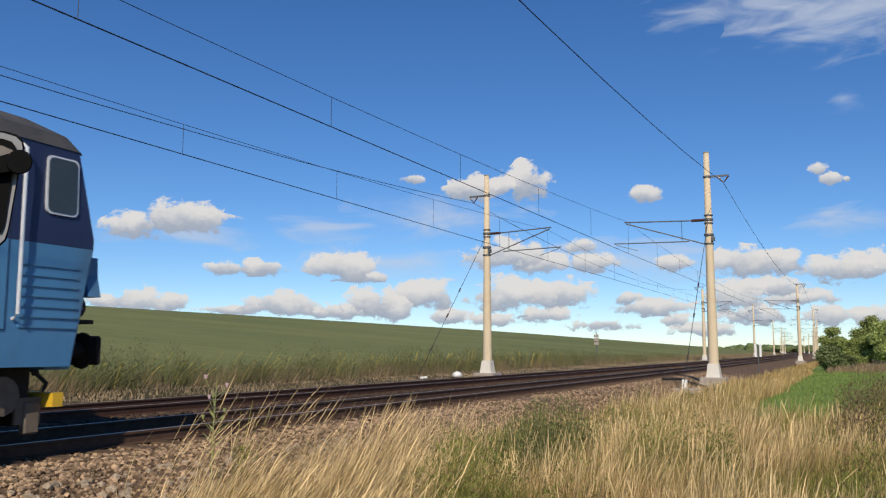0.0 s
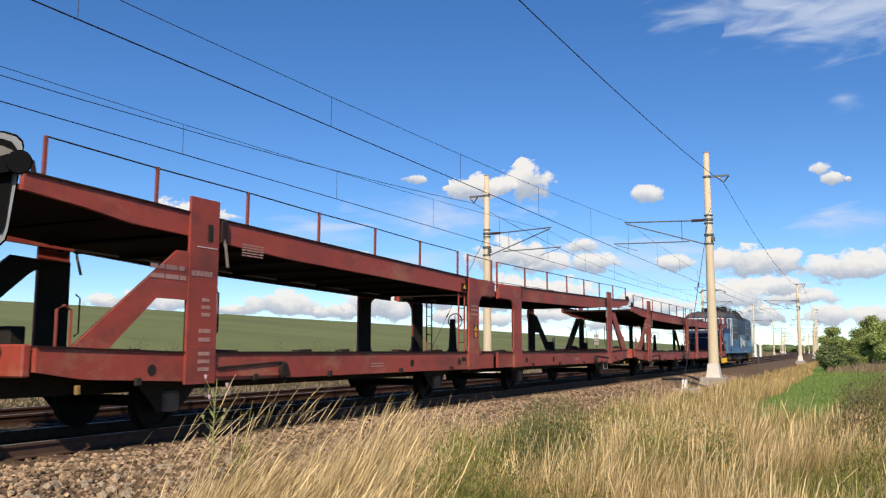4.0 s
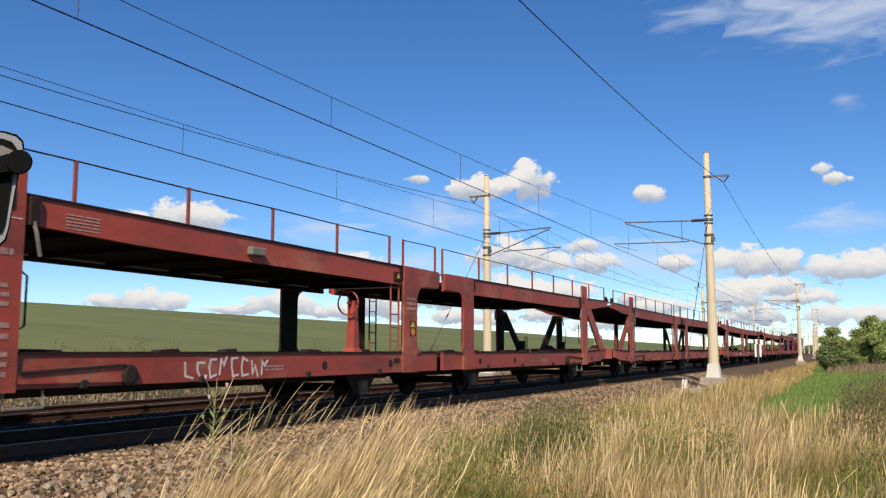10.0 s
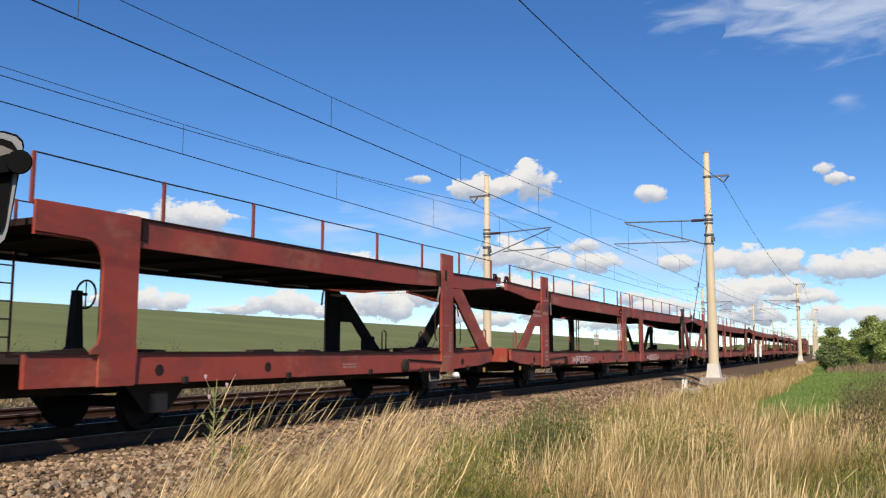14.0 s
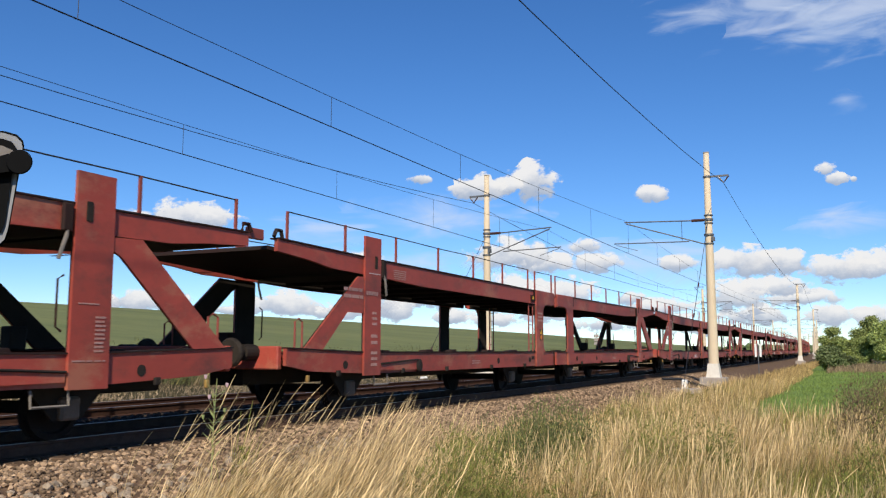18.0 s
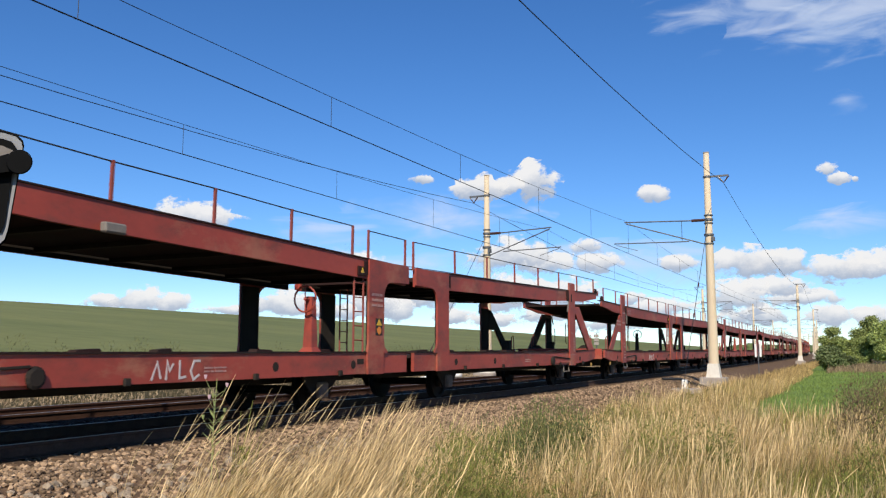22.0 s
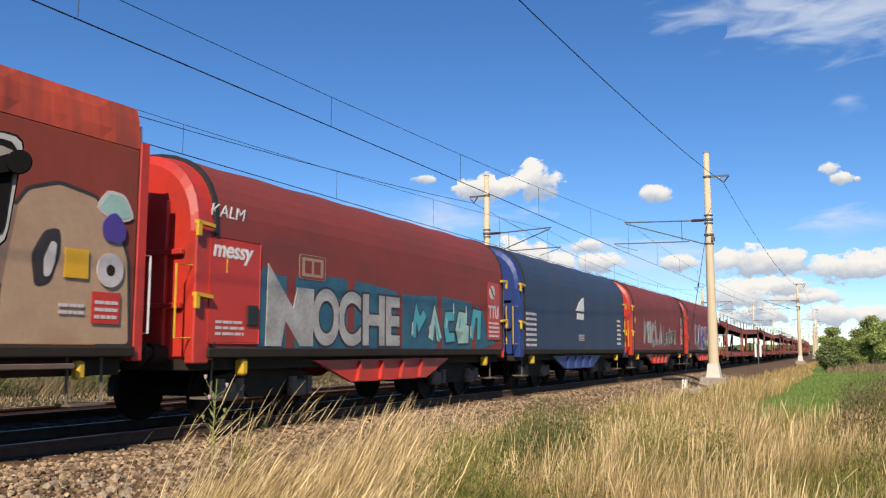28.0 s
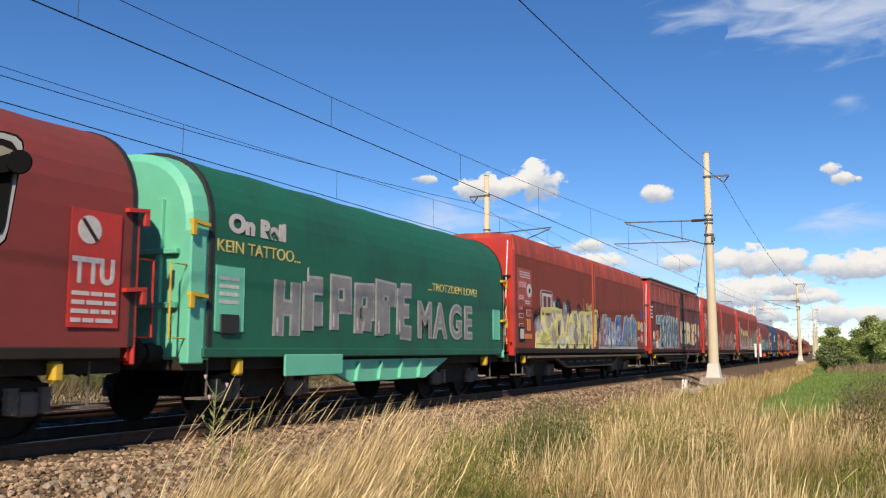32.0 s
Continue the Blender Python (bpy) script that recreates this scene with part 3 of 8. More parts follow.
        for xs in runs:
            for a in xs:
                part("railing_post", box(X(a) - 0.02, X(a) + 0.02, y * (Y - 0.02) - 0.018, y * (Y - 0.02) + 0.018, 2.72, 3.31), "oxide_light", parent)
            part("railing_cable", tube([(X(a), y * (Y - 0.02), 3.305 - (0.012 if i % 2 else 0)) for i, a in enumerate(xs)], 0.011, 5), "dark", parent)
        for a in (2.6, 4.9, 7.4, 9.4, 11.7):
            part("sill_bracket", box(X(a) - 0.05, X(a) + 0.05, *sorted((y * (Y + 0.001), y * (Y + 0.05))), 0.64, 0.74, 0.01), "black", s)
    rnd = random.Random(11 + q)
    for k in range(7):
        a, w = 0.9 + 1.75 * k + rnd.uniform(-0.4, 0.4), rnd.uniform(0.14, 0.42)
        part("wheel_chock", prism([(X(a) - w, 1.03), (X(a) + w, 1.03), (X(a) + w * 0.8, 1.075 + rnd.uniform(0.01, 0.04)), (X(a) - w * 0.7, 1.075 + rnd.uniform(0.0, 0.03))], -1.24, -1.08), "oxide_dark", parent)
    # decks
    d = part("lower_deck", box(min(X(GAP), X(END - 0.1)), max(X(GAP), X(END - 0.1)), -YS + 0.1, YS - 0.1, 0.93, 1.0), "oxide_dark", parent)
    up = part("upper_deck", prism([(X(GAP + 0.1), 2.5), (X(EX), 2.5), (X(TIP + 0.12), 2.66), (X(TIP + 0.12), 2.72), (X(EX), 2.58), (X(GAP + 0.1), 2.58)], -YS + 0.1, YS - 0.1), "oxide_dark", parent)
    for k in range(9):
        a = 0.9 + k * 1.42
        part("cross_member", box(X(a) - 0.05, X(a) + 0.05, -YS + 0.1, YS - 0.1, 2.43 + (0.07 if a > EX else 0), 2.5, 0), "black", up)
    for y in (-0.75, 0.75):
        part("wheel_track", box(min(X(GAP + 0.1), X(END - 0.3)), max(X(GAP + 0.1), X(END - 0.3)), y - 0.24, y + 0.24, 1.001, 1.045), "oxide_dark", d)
    part("centre_girder", box(min(X(0.4), X(END - 0.3)), max(X(0.4), X(END - 0.3)), -0.35, 0.35, 0.5, 0.92), "black", parent)
    part("headstock", box(min(X(END - 0.02), X(END + 0.1)), max(X(END - 0.02), X(END + 0.1)), -1.35, 1.35, 0.78, 1.15, 0.02), "oxide", parent)
    wheelset(parent, X(2.55), 0.38)
    wheelset(parent, X(10.7), 0.38)
    for a in (2.55, 10.7):
        for y in (-1.02, 1.02):
            part("axle_guard", prism([(X(a) - 0.6, 0.68), (X(a) + 0.6, 0.68), (X(a) + 0.2, 0.25), (X(a) - 0.2, 0.25)], y - 0.02, y + 0.02), "black", parent)
    buffers(parent, X(END + 0.1), q)
    for y in (-1, 1):
        part("marker_hook", box(X(END - 0.55) - 0.03, X(END - 0.55) + 0.03, *sorted((y * YS, y * (YS + 0.05))), 0.57, 0.68, 0.01), "yellow_dull", parent)


def car_carrier():
    t = thing("car_carrier_wagon", "empty double-deck car carrier wagon in worn red oxide", "rail wagon", "car carrier wagons")
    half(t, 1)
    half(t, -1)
    for q in (-1, 1):
        for y in (-1, 1):
            for a, w in ((2.15, 0.13), (4.4, 0.1), (11.45, 0.12)):
                part("sill_hole", lathe([(y * (YS + 0.001), 0.075), (y * (YS + 0.006), 0.075)], (q * a, 0, 0.83), "y", 12), "black", t)
            part("bolster_bar", prism([(q * 8.75, 0.7), (q * 10.28, 0.72), (q * 10.28, 0.83), (q * 8.75, 0.9)], *sorted((y * (YS + 0.002), y * (YS + 0.035)))), "oxide", t)
            part("bar_edge", tube([(q * 8.8, y * (YS + 0.05), 0.905), (q * 10.28, y * (YS + 0.05), 0.835)], 0.018, 5), "black", t)
            part("post_slot", box(q * (EX - 0.1) - 0.045, q * (EX - 0.1) + 0.045, *sorted((y * (YS + 0.046), y * (YS + 0.056))), 2.6, 2.84, 0.01), "black", t)
            part("deck_lever", tube([(q * (EX - 0.36), y * (YS + 0.02), 2.6), (q * (EX - 0.42), y * (YS + 0.06), 2.4), (q * (EX - 0.5), y * (YS + 0.04), 2.12)], 0.024, 6), "grey_plate", t)
            part("lever_bracket", box(q * (EX - 0.4) - 0.07, q * (EX - 0.4) + 0.07, *sorted((y * YS, y * (YS + 0.06))), 2.45, 2.78, 0.015), "oxide_dark", t)
            part("stirrup_step", tube([(q * (EX - 0.7), y * 1.4, 0.64), (q * (EX - 0.7), y * 1.42, 0.45), (q * (EX - 0.2), y * 1.42, 0.45), (q * (EX - 0.2), y * 1.4, 0.64)], 0.018, 5), "grey_plate", t)
            part("door_stop_disc", lathe([(y * (YS + 0.002), 0.13), (y * (YS + 0.05), 0.13), (y * (YS + 0.07), 0.09)], (q * 8.72, 0, 0.78), "y", 12), "black", t)
            part("grab_iron", tube([(q * (EX + 2.1), y * 1.4, 1.06), (q * (EX + 2.1), y * 1.4, 1.55), (q * (EX + 2.2), y * 1.4, 1.6), (q * (EX + 2.3), y * 1.4, 1.55), (q * (EX + 2.3), y * 1.4, 1.06)], 0.018, 6), "oxide_light", t)
            part("hand_hold", tube([(q * (EX - 0.34), y * 1.4, 1.3), (q * (EX - 0.42), y * 1.4, 1.35), (q * (EX - 0.42), y * 1.4, 1.9), (q * (EX - 0.34), y * 1.4, 1.95)], 0.014, 6), "oxide_dark", t)
            part("deck_latch", tube([(q * (TIP - 0.14), y * (YS - 0.02), 2.84), (q * (TIP - 0.1), y * (YS - 0.02), 2.97), (q * (TIP + 0.02), y * (YS - 0.02), 2.97), (q * (TIP + 0.08), y * (YS - 0.02), 2.86)], 0.035, 6), "oxide_dark", t)
            if q > 0:
                part("bridge_plate", box(TIP + 0.02, TIP + 0.42, *sorted((y * (YS - 0.1), y * (YS - 0.04))), 2.77, 2.94, 0.015), "oxide_light", t)
        part("tool_box", box(q * (EX + 0.95) - 0.13, q * (EX + 0.95) + 0.13, 1.0, 1.25, 1.09, 1.42, 0.02), "black", t)
    # ladder and brake wheel beside one portal
    for y in (-1, 1):
        xa, xb = y * 2.08, y * 1.76
        ld = part("ladder", tube([(xa, y * 1.4, 1.05), (xa, y * 1.4, 2.66)], 0.02, 6), "oxide_light", t)
        part("ladder_rail", tube([(xb, y * 1.4, 1.05), (xb, y * 1.4, 2.66)], 0.02, 6), "oxide_light", ld)
        for k in range(6):
            part("rung", tube([(xa, y * 1.4, 1.27 + 0.26 * k), (xb, y * 1.4, 1.27 + 0.26 * k)], 0.012, 5), "oxide_light", ld)
    sg = part("warning_panel", box(-1.46, -1.22, -YS - 0.052, -YS - 0.046, 1.37, 1.68), "dark", t, "dark warning panel")
    part("warning_triangle", prism([(-1.44, 1.55), (-1.24, 1.55), (-1.34, 1.67)], -YS - 0.058, -YS - 0.052), "yellow", sg)
    part("warning_disc", lathe([(-YS - 0.058, 0.075), (-YS - 0.052, 0.075)], (-1.34, 0, 1.455), "y", 16), "orange", sg)
    bars("stencil", t, -1.6, 1.9, 0.4, 0.3, 3, -YS - 0.046, "stencil")
    bars("stencil", t, -6.0, 0.78, 0.45, 0.1, 2, -YS, "stencil")
    bars("stencil", t, 6.5, 0.78, 0.4, 0.1, 2, -YS, "stencil")
    bars("stencil", t, -EX + 0.85, 2.48, 0.5, 0.2, 5, -YS, "stencil")
    lp = part("load_plate", box(-2.06, -1.76, -YS - 0.03, -YS - 0.002, 2.44, 2.62, 0.01), "oxide_dark", t, "dark plate with a small yellow label")
    part("label", prism([(-1.98, 2.5), (-1.86, 2.5), (-1.92, 2.6)], -YS - 0.036, -YS - 0.03), "yellow", lp)
    part("sill_slot", box(-2.02, -1.8, -YS - 0.006, -YS - 0.001, 0.84, 0.93), "black", t)
    part("joint_bellows", box(-0.3, 0.3, -0.5, 0.5, 0.6, 0.98), "black", t)
    for q in (-1, 1):
        for y in (-1, 1):
            if y < 0 and q > 0:
                bars("stencil", t, EX + 0.06, 1.06, 0.15, 0.45, 9, -YS - 0.046, "stencil")
                bars("stencil", t, EX - 0.25, 0.95, 0.48, 0.035, 1, -YS - 0.046, "stencil")
                bars("stencil", t, EX - 0.2, 1.62, 0.3, 0.035, 1, -YS - 0.046, "stencil")
            if y < 0 and q < 0:
                bars("stencil", t, -EX - 0.98, 2.02, 0.66, 0.25, 2, -YS - 0.031, "stencil")
                bars("stencil", t, -EX - 0.24, 2.1, 0.4, 0.15, 1, -YS - 0.046, "stencil")
                bars("stencil", t, -EX - 0.06, 0.8, 0.22, 0.32, 3, -YS - 0.046, "stencil")
                bars("stencil", t, -EX - 0.06, 1.2, 0.22, 0.24, 2, -YS - 0.046, "stencil")
                bars("stencil", t, -EX - 0.02, 1.55, 0.16, 0.3, 3, -YS - 0.046, "stencil")
                bars("stencil", t, -EX - 0.15, 2.5, 0.4, 0.03, 1, -YS - 0.046, "marking")
    return t


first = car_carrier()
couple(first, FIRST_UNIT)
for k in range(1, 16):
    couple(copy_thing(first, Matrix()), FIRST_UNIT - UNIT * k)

# upper decks that are raised at their outer ends: they turn about the joint between the halves
for k in (1, 13, 14, 15):
    for o in TRAIN[k][0].children:
        if o.name.split(".")[0] in ("deck_beam", "upper_deck", "railing_post", "railing_cable", "deck_latch", "bridge_plate", "deck_lever", "lever_bracket"):
            q = 1 if o.bound_box[0][0] + o.bound_box[6][0] > 0 else -1
            o.matrix_local = pose(q * GAP, 0, 2.74, 0, -q * 0.88, 0) @ pose(-q * GAP, 0, -2.74)


# ---- wagons with closed bodies ----
def shell(parent, name, sections, mat, label=""):
    return part(name, loft([[(x, y, z) for y, z in prof] for x, prof in sections]), mat, parent, label)


def dome(w, z0, z1, ztop, k=9):
    pts = [(-w, z0), (-w, z1)]
    for i in range(1, 2 * k):
        a = math.pi * (1 - i / (2 * k))
        c, s_ = math.cos(a), math.sin(a)
        pts.append((w * math.copysign(abs(c) ** 0.8, c), z1 + (ztop - z1) * abs(s_) ** 0.8))
    return pts + [(w, z1), (w, z0)]


def bogie(parent, x):
    b = part("bogie", box(x - 0.25, x + 0.25, -1.0, 1.0, 0.5, 0.78, 0.03), "black", parent)
    for y in (-1, 1):
        ya, yb = sorted((y * 0.93, y * 1.05))
        part("side_frame", prism([(x - 1.25, 0.5), (x - 0.65, 0.62), (x - 0.4, 0.36), (x + 0.4, 0.36), (x + 0.65, 0.62), (x + 1.25, 0.5), (x + 1.2, 0.7), (x + 0.5, 0.8), (x - 0.5, 0.8), (x - 1.2, 0.7)], ya, yb), "black", b)
        for k in (-1, 1):
            for j in (-0.22, 0.22):
                part("spring", lathe([(0.36 + 0.06 * i, 0.09 if i % 2 else 0.075) for i in range(6)], (x + k * 0.9 + j, y * 1.08, 0), "z", 10), "axlebox", b)
    for k in (-1, 1):
        wheelset(parent, x + k * 0.9, 0.46)


def hoop(parent, x, y, z0, z1, dx, mat, name="handrail"):
    return part(name, tube([(x, y, z0), (x + dx, y, z0), (x + dx, y, z1), (x, y, z1)], 0.016, 6), mat, parent)


def rounded_loop(pts, k=4):
    """A closed smooth line through the points."""
    out, n = [], len(pts)
    for i in range(n):
        p0, p1, p2, p3 = (Vector(pts[(i + j - 1) % n]) for j in range(4))
        for q in range(k):
            f = q / k
            out.append(tuple(0.5 * (2 * p1 + (p2 - p0) * f + (2 * p0 - 5 * p1 + 4 * p2 - p3) * f * f + (3 * p1 - p0 - 3 * p2 + p3) * f ** 3)))
    return out


def corners(pts, r=0.06):
    """A polygon with its corners cut and softened."""
    out, n = [], len(pts)
    for i in range(n):
        a, c, b = Vector(pts[i - 1]), Vector(pts[i]), Vector(pts[(i + 1) % n])
        u, v = a - c, b - c
        d = min(r, u.length * 0.4, v.length * 0.4)
        p, q = c + u.normalized() * d, c + v.normalized() * d
        out += [tuple(p), tuple((p + q) * 0.25 + c * 0.5), tuple(q)]
    return out


def sprayed(parent, pts, fill, y, edge="spray_black", width=0.08, drop=(0.0, 0.0), name="graffiti"):
    """One sprayed shape with its darker outline."""
    pts = corners(pts)
    out = [(x + drop[0], z + drop[1]) for x, z in shrink(pts, -width)]
    o = part(name, prism(out, y - 0.004, y + 0.006), edge, parent)
    part("fill", prism(pts, y - 0.008, y - 0.004), fill, o)
    return o


def ribbon(line, w):
    left, right = [], []
    for i, p in enumerate(line):
        c = Vector(p)
        e = (c - Vector(line[i - 1])).normalized() if i else (Vector(line[1]) - c).normalized()
        f = (Vector(line[i + 1]) - c).normalized() if i + 1 < len(line) else e
        m = Vector((-e.y - f.y, e.x + f.x))
        m = m.normalized() if m.length > 0.2 else Vector((-e.y, e.x))
        s = max(0.6, abs(m.dot(Vector((-e.y, e.x)))))
        left.append(tuple(c + m * (w / s)))
        right.append(tuple(c - m * (w / s)))
    return left + right[::-1]


HOOKS = (((0.12, 0.0), (0.16, 0.98), (0.5, 0.55), (0.88, 1.0)), ((0.15, 1.0), (0.18, 0.1), (0.85, 0.06)), ((0.14, 0.0), (0.22, 0.95), (0.8, 0.88), (0.78, 0.48), (0.3, 0.42)), ((0.85, 0.92), (0.24, 0.96), (0.16, 0.52), (0.82, 0.44), (0.8, 0.06), (0.12, 0.02)),
         ((0.15, 0.02), (0.2, 0.96), (0.8, 0.96), (0.84, 0.02)), ((0.14, 0.0), (0.5, 1.0), (0.86, 0.0)), ((0.86, 0.9), (0.3, 0.98), (0.12, 0.5), (0.3, 0.02), (0.9, 0.1)), ((0.12, 0.98), (0.3, 0.02), (0.55, 0.6), (0.85, 0.0)))


def slabs(parent, x0, x1, z0, z1, count, fill, edge, back=None, y=-1.456, seed=1, name="graffiti", shapes=None, thick=1.0):
    """Spray-painted strokes that cannot be read: crooked, outlined ribbons side by side."""
    rnd = random.Random(seed)
    if back:
        pts = []
        for k in range(40):
            a = 2 * math.pi * k / 40
            r = 1 + rnd.uniform(-0.12, 0.1)
            pts.append(((x0 + x1) / 2 + (x1 - x0) * 0.52 * r * math.copysign(abs(math.cos(a)) ** 0.4, math.cos(a)),
                        max(z0 - 0.02, (z0 + z1) / 2 + (z1 - z0) * 0.5 * r * math.copysign(abs(math.sin(a)) ** 0.5, math.sin(a)))))
        part(name + "_ground", prism(rounded_loop(pts, 2), y - 0.001, y + 0.01), back, parent)
    w = (x1 - x0) / count
    for k in range(count):
        a = x0 + w * k
        top, bot = z1 - rnd.uniform(0, 0.2) * (z1 - z0), z0 + 0.1 + rnd.uniform(0, 0.08) * (z1 - z0)
        lean, th = rnd.uniform(-0.05, 0.2) * w * (0.2 if shapes else 1), w * rnd.uniform(0.13, 0.18) * thick
        shape = shapes[k % len(shapes)] if shapes else (HOOKS[(k * 3 + rnd.randint(0, 2)) % len(HOOKS)],)
        wob = 0.06 if not shapes else 0.015
        lines = [[(a + w * (0.1 + 0.8 * p + rnd.uniform(-wob, wob)) + lean * q, bot + (top - bot) * (0.06 + 0.88 * q + rnd.uniform(-wob, wob))) for p, q in one] for one in shape]
        d = 0.0012 * (k % 3)
        line, rim, body = lines[0], bmesh.new(), bmesh.new()
        for i, one in enumerate(lines):
            prism(ribbon(one, th + 0.045), y - 0.004 - d - 0.0004 * i, y + 0.005, bm=rim)
            prism(ribbon(one, th), y - 0.0075 - d - 0.0004 * i, y - 0.0056 - d, bm=body)
        o = part(name, rim, edge, parent)
        part("fill", body, fill[k % len(fill)], o)
        if rnd.random() < 0.75 and not shapes:
            part("shade", prism(ribbon([(p, q - 0.05) for p, q in line[1:3]], th * 0.3), y - 0.0105 - d, y - 0.0085 - d), fill[(k + 1) % len(fill)] if len(fill) > 1 else edge, o)
        hx, hz = line[0]
        part("shine", prism([(hx - th * 0.5, hz + 0.05), (hx - th * 0.1, hz + 0.06), (hx - th * 0.2, hz + 0.3), (hx - th * 0.6, hz + 0.26)], y - 0.0105 - d, y - 0.0078 - d), "marking", o)


def blob(parent, x0, x1, z0, z1, mat, seed, y=-1.453):
    """A sprayed patch with an uneven upper edge."""
    rnd = random.Random(seed)
    k = max(5, int((x1 - x0) / 0.35))
    pts = [(x0, z0), (x1, z0)] + [(x1 + (x0 - x1) * i / k, z1 - (z1 - z0) * rnd.uniform(0, 0.3)) for i in range(k + 1)]
    return part("graffiti_ground", prism(corners(pts, 0.12), y - 0.003, y + 0.006), mat, parent)


def spray(name, col, col2=None, scale=2.2):
    M[name] = material(name, col, col2, 0.55, 0, scale, 0, fine=16, spread=0.35)
    return name


spray("spray_silver", (0.5, 0.48, 0.45), (0.26, 0.23, 0.21))
spray("spray_grey", (0.3, 0.28, 0.26), (0.18, 0.165, 0.155))
spray("spray_teal", (0.05, 0.3, 0.36), (0.08, 0.42, 0.46))
spray("spray_navy", (0.02, 0.07, 0.13), (0.03, 0.14, 0.18))
spray("spray_olive", (0.16, 0.17, 0.03), (0.1, 0.11, 0.03))
spray("spray_black", (0.03, 0.025, 0.025), (0.05, 0.035, 0.03))
spray("spray_yellow", (0.68, 0.52, 0.1), (0.55, 0.45, 0.22))
spray("spray_tan", (0.42, 0.25, 0.15), (0.3, 0.2, 0.15))
spray("spray_cream", (0.82, 0.64, 0.42), (0.78, 0.5, 0.24))
spray("spray_blue", (0.06, 0.12, 0.36), (0.1, 0.18, 0.4))
spray("spray_purple", (0.12, 0.05, 0.14), (0.2, 0.1, 0.2))
spray("spray_brown", (0.26, 0.13, 0.1), (0.18, 0.075, 0.06))
spray("spray_rose", (0.4, 0.07, 0.08), (0.28, 0.05, 0.05))
spray("spray_lemon", (0.85, 0.72, 0.16), (0.74, 0.62, 0.22))
spray("spray_violet", (0.09, 0.05, 0.3), (0.07, 0.04, 0.22))
spray("spray_skin", (0.5, 0.33, 0.2), (0.42, 0.25, 0.15))
def spray_fade(name, low, high, z0, z1):
    """Sprayed paint that runs from one colour to another over a stretch of height."""
    spray(name, low, tuple(c * 0.8 for c in low))
    nt = M[name].node_tree
    b = nt.nodes["Principled BSDF"]
    old = b.inputs["Base Color"].links[0].from_socket
    sep, co = nt.nodes.new("ShaderNodeSeparateXYZ"), nt.nodes.new("ShaderNodeTexCoord")
    nt.links.new(co.outputs["Object"], sep.inputs[0])
    mr, mx = nt.nodes.new("ShaderNodeMapRange"), nt.nodes.new("ShaderNodeMix")
    mr.inputs["From Min"].default_value, mr.inputs["From Max"].default_value = z0, z1
    mx.data_type = "RGBA"
    mx.inputs["B"].default_value = (*high, 1)
    nt.links.new(sep.outputs[2], mr.inputs["Value"])
    nt.links.new(mr.outputs[0], mx.inputs["Factor"])
    nt.links.new(old, mx.inputs["A"])
    nt.links.new(mx.outputs["Result"], b.inputs["Base Color"])


def spray_cloud(name, stops, scale=1.6, fine=7.0):
    """Several sprayed colours that run into one another in clouds."""
    spray(name, stops[0][1])
    nt = M[name].node_tree
    b = nt.nodes["Principled BSDF"]
    co, no, fi = nt.nodes.new("ShaderNodeTexCoord"), nt.nodes.new("ShaderNodeTexNoise"), nt.nodes.new("ShaderNodeTexNoise")
    no.inputs["Scale"].default_value, no.inputs["Detail"].default_value, no.inputs["Distortion"].default_value = scale, 3.0, 1.2
    fi.inputs["Scale"].default_value = fine
    mx, ramp = nt.nodes.new("ShaderNodeMix"), nt.nodes.new("ShaderNodeValToRGB")
    mx.inputs["Factor"].default_value = 0.22
    nt.links.new(co.outputs["Object"], no.inputs["Vector"])
    nt.links.new(co.outputs["Object"], fi.inputs["Vector"])
    nt.links.new(no.outputs["Fac"], mx.inputs["A"])
    nt.links.new(fi.outputs["Fac"], mx.inputs["B"])
    nt.links.new(mx.outputs["Result"], ramp.inputs["Fac"])
    el = ramp.color_ramp.elements
    el[0].position, el[0].color = stops[0][0], (*stops[0][1], 1)
    el[1].position, el[1].color = stops[-1][0], (*stops[-1][1], 1)
    for p, c in stops[1:-1]:
        el.new(p).color = (*c, 1)
    nt.links.new(ramp.outputs["Color"], b.inputs["Base Color"])


def spray_mist(name, col, cover=0.9):
    """A thin sprayed cloud that thins out towards its own rim."""
    spray(name, col, tuple(c * 0.75 for c in col))
    nt = M[name].node_tree
    b = nt.nodes["Principled BSDF"]
    co, sep, no = nt.nodes.new("ShaderNodeTexCoord"), nt.nodes.new("ShaderNodeVectorMath"), nt.nodes.new("ShaderNodeTexNoise")
    sep.operation = "MULTIPLY_ADD"
    sep.inputs[1].default_value, sep.inputs[2].default_value = (2, 0, 2), (-1, 0, -1)
    ln, mr, add = nt.nodes.new("ShaderNodeVectorMath"), nt.nodes.new("ShaderNodeMapRange"), nt.nodes.new("ShaderNodeMath")
    ln.operation, add.operation = "LENGTH", "MULTIPLY_ADD"
    no.inputs["Scale"].default_value, no.inputs["Detail"].default_value = 3.5, 4.0
    nt.links.new(co.outputs["Generated"], sep.inputs[0])
    nt.links.new(sep.outputs[0], ln.inputs[0])
    nt.links.new(co.outputs["Object"], no.inputs["Vector"])
    nt.links.new(no.outputs["Fac"], add.inputs[0])
    add.inputs[1].default_value = 1.1
    nt.links.new(ln.outputs["Value"], add.inputs[2])
    mr.inputs["From Min"].default_value, mr.inputs["From Max"].default_value = 1.5, 0.75
    mr.inputs["To Min"].default_value, mr.inputs["To Max"].default_value = 0.0, cover
    nt.links.new(add.outputs[0], mr.inputs["Value"])
    nt.links.new(mr.outputs[0], b.inputs["Alpha"])


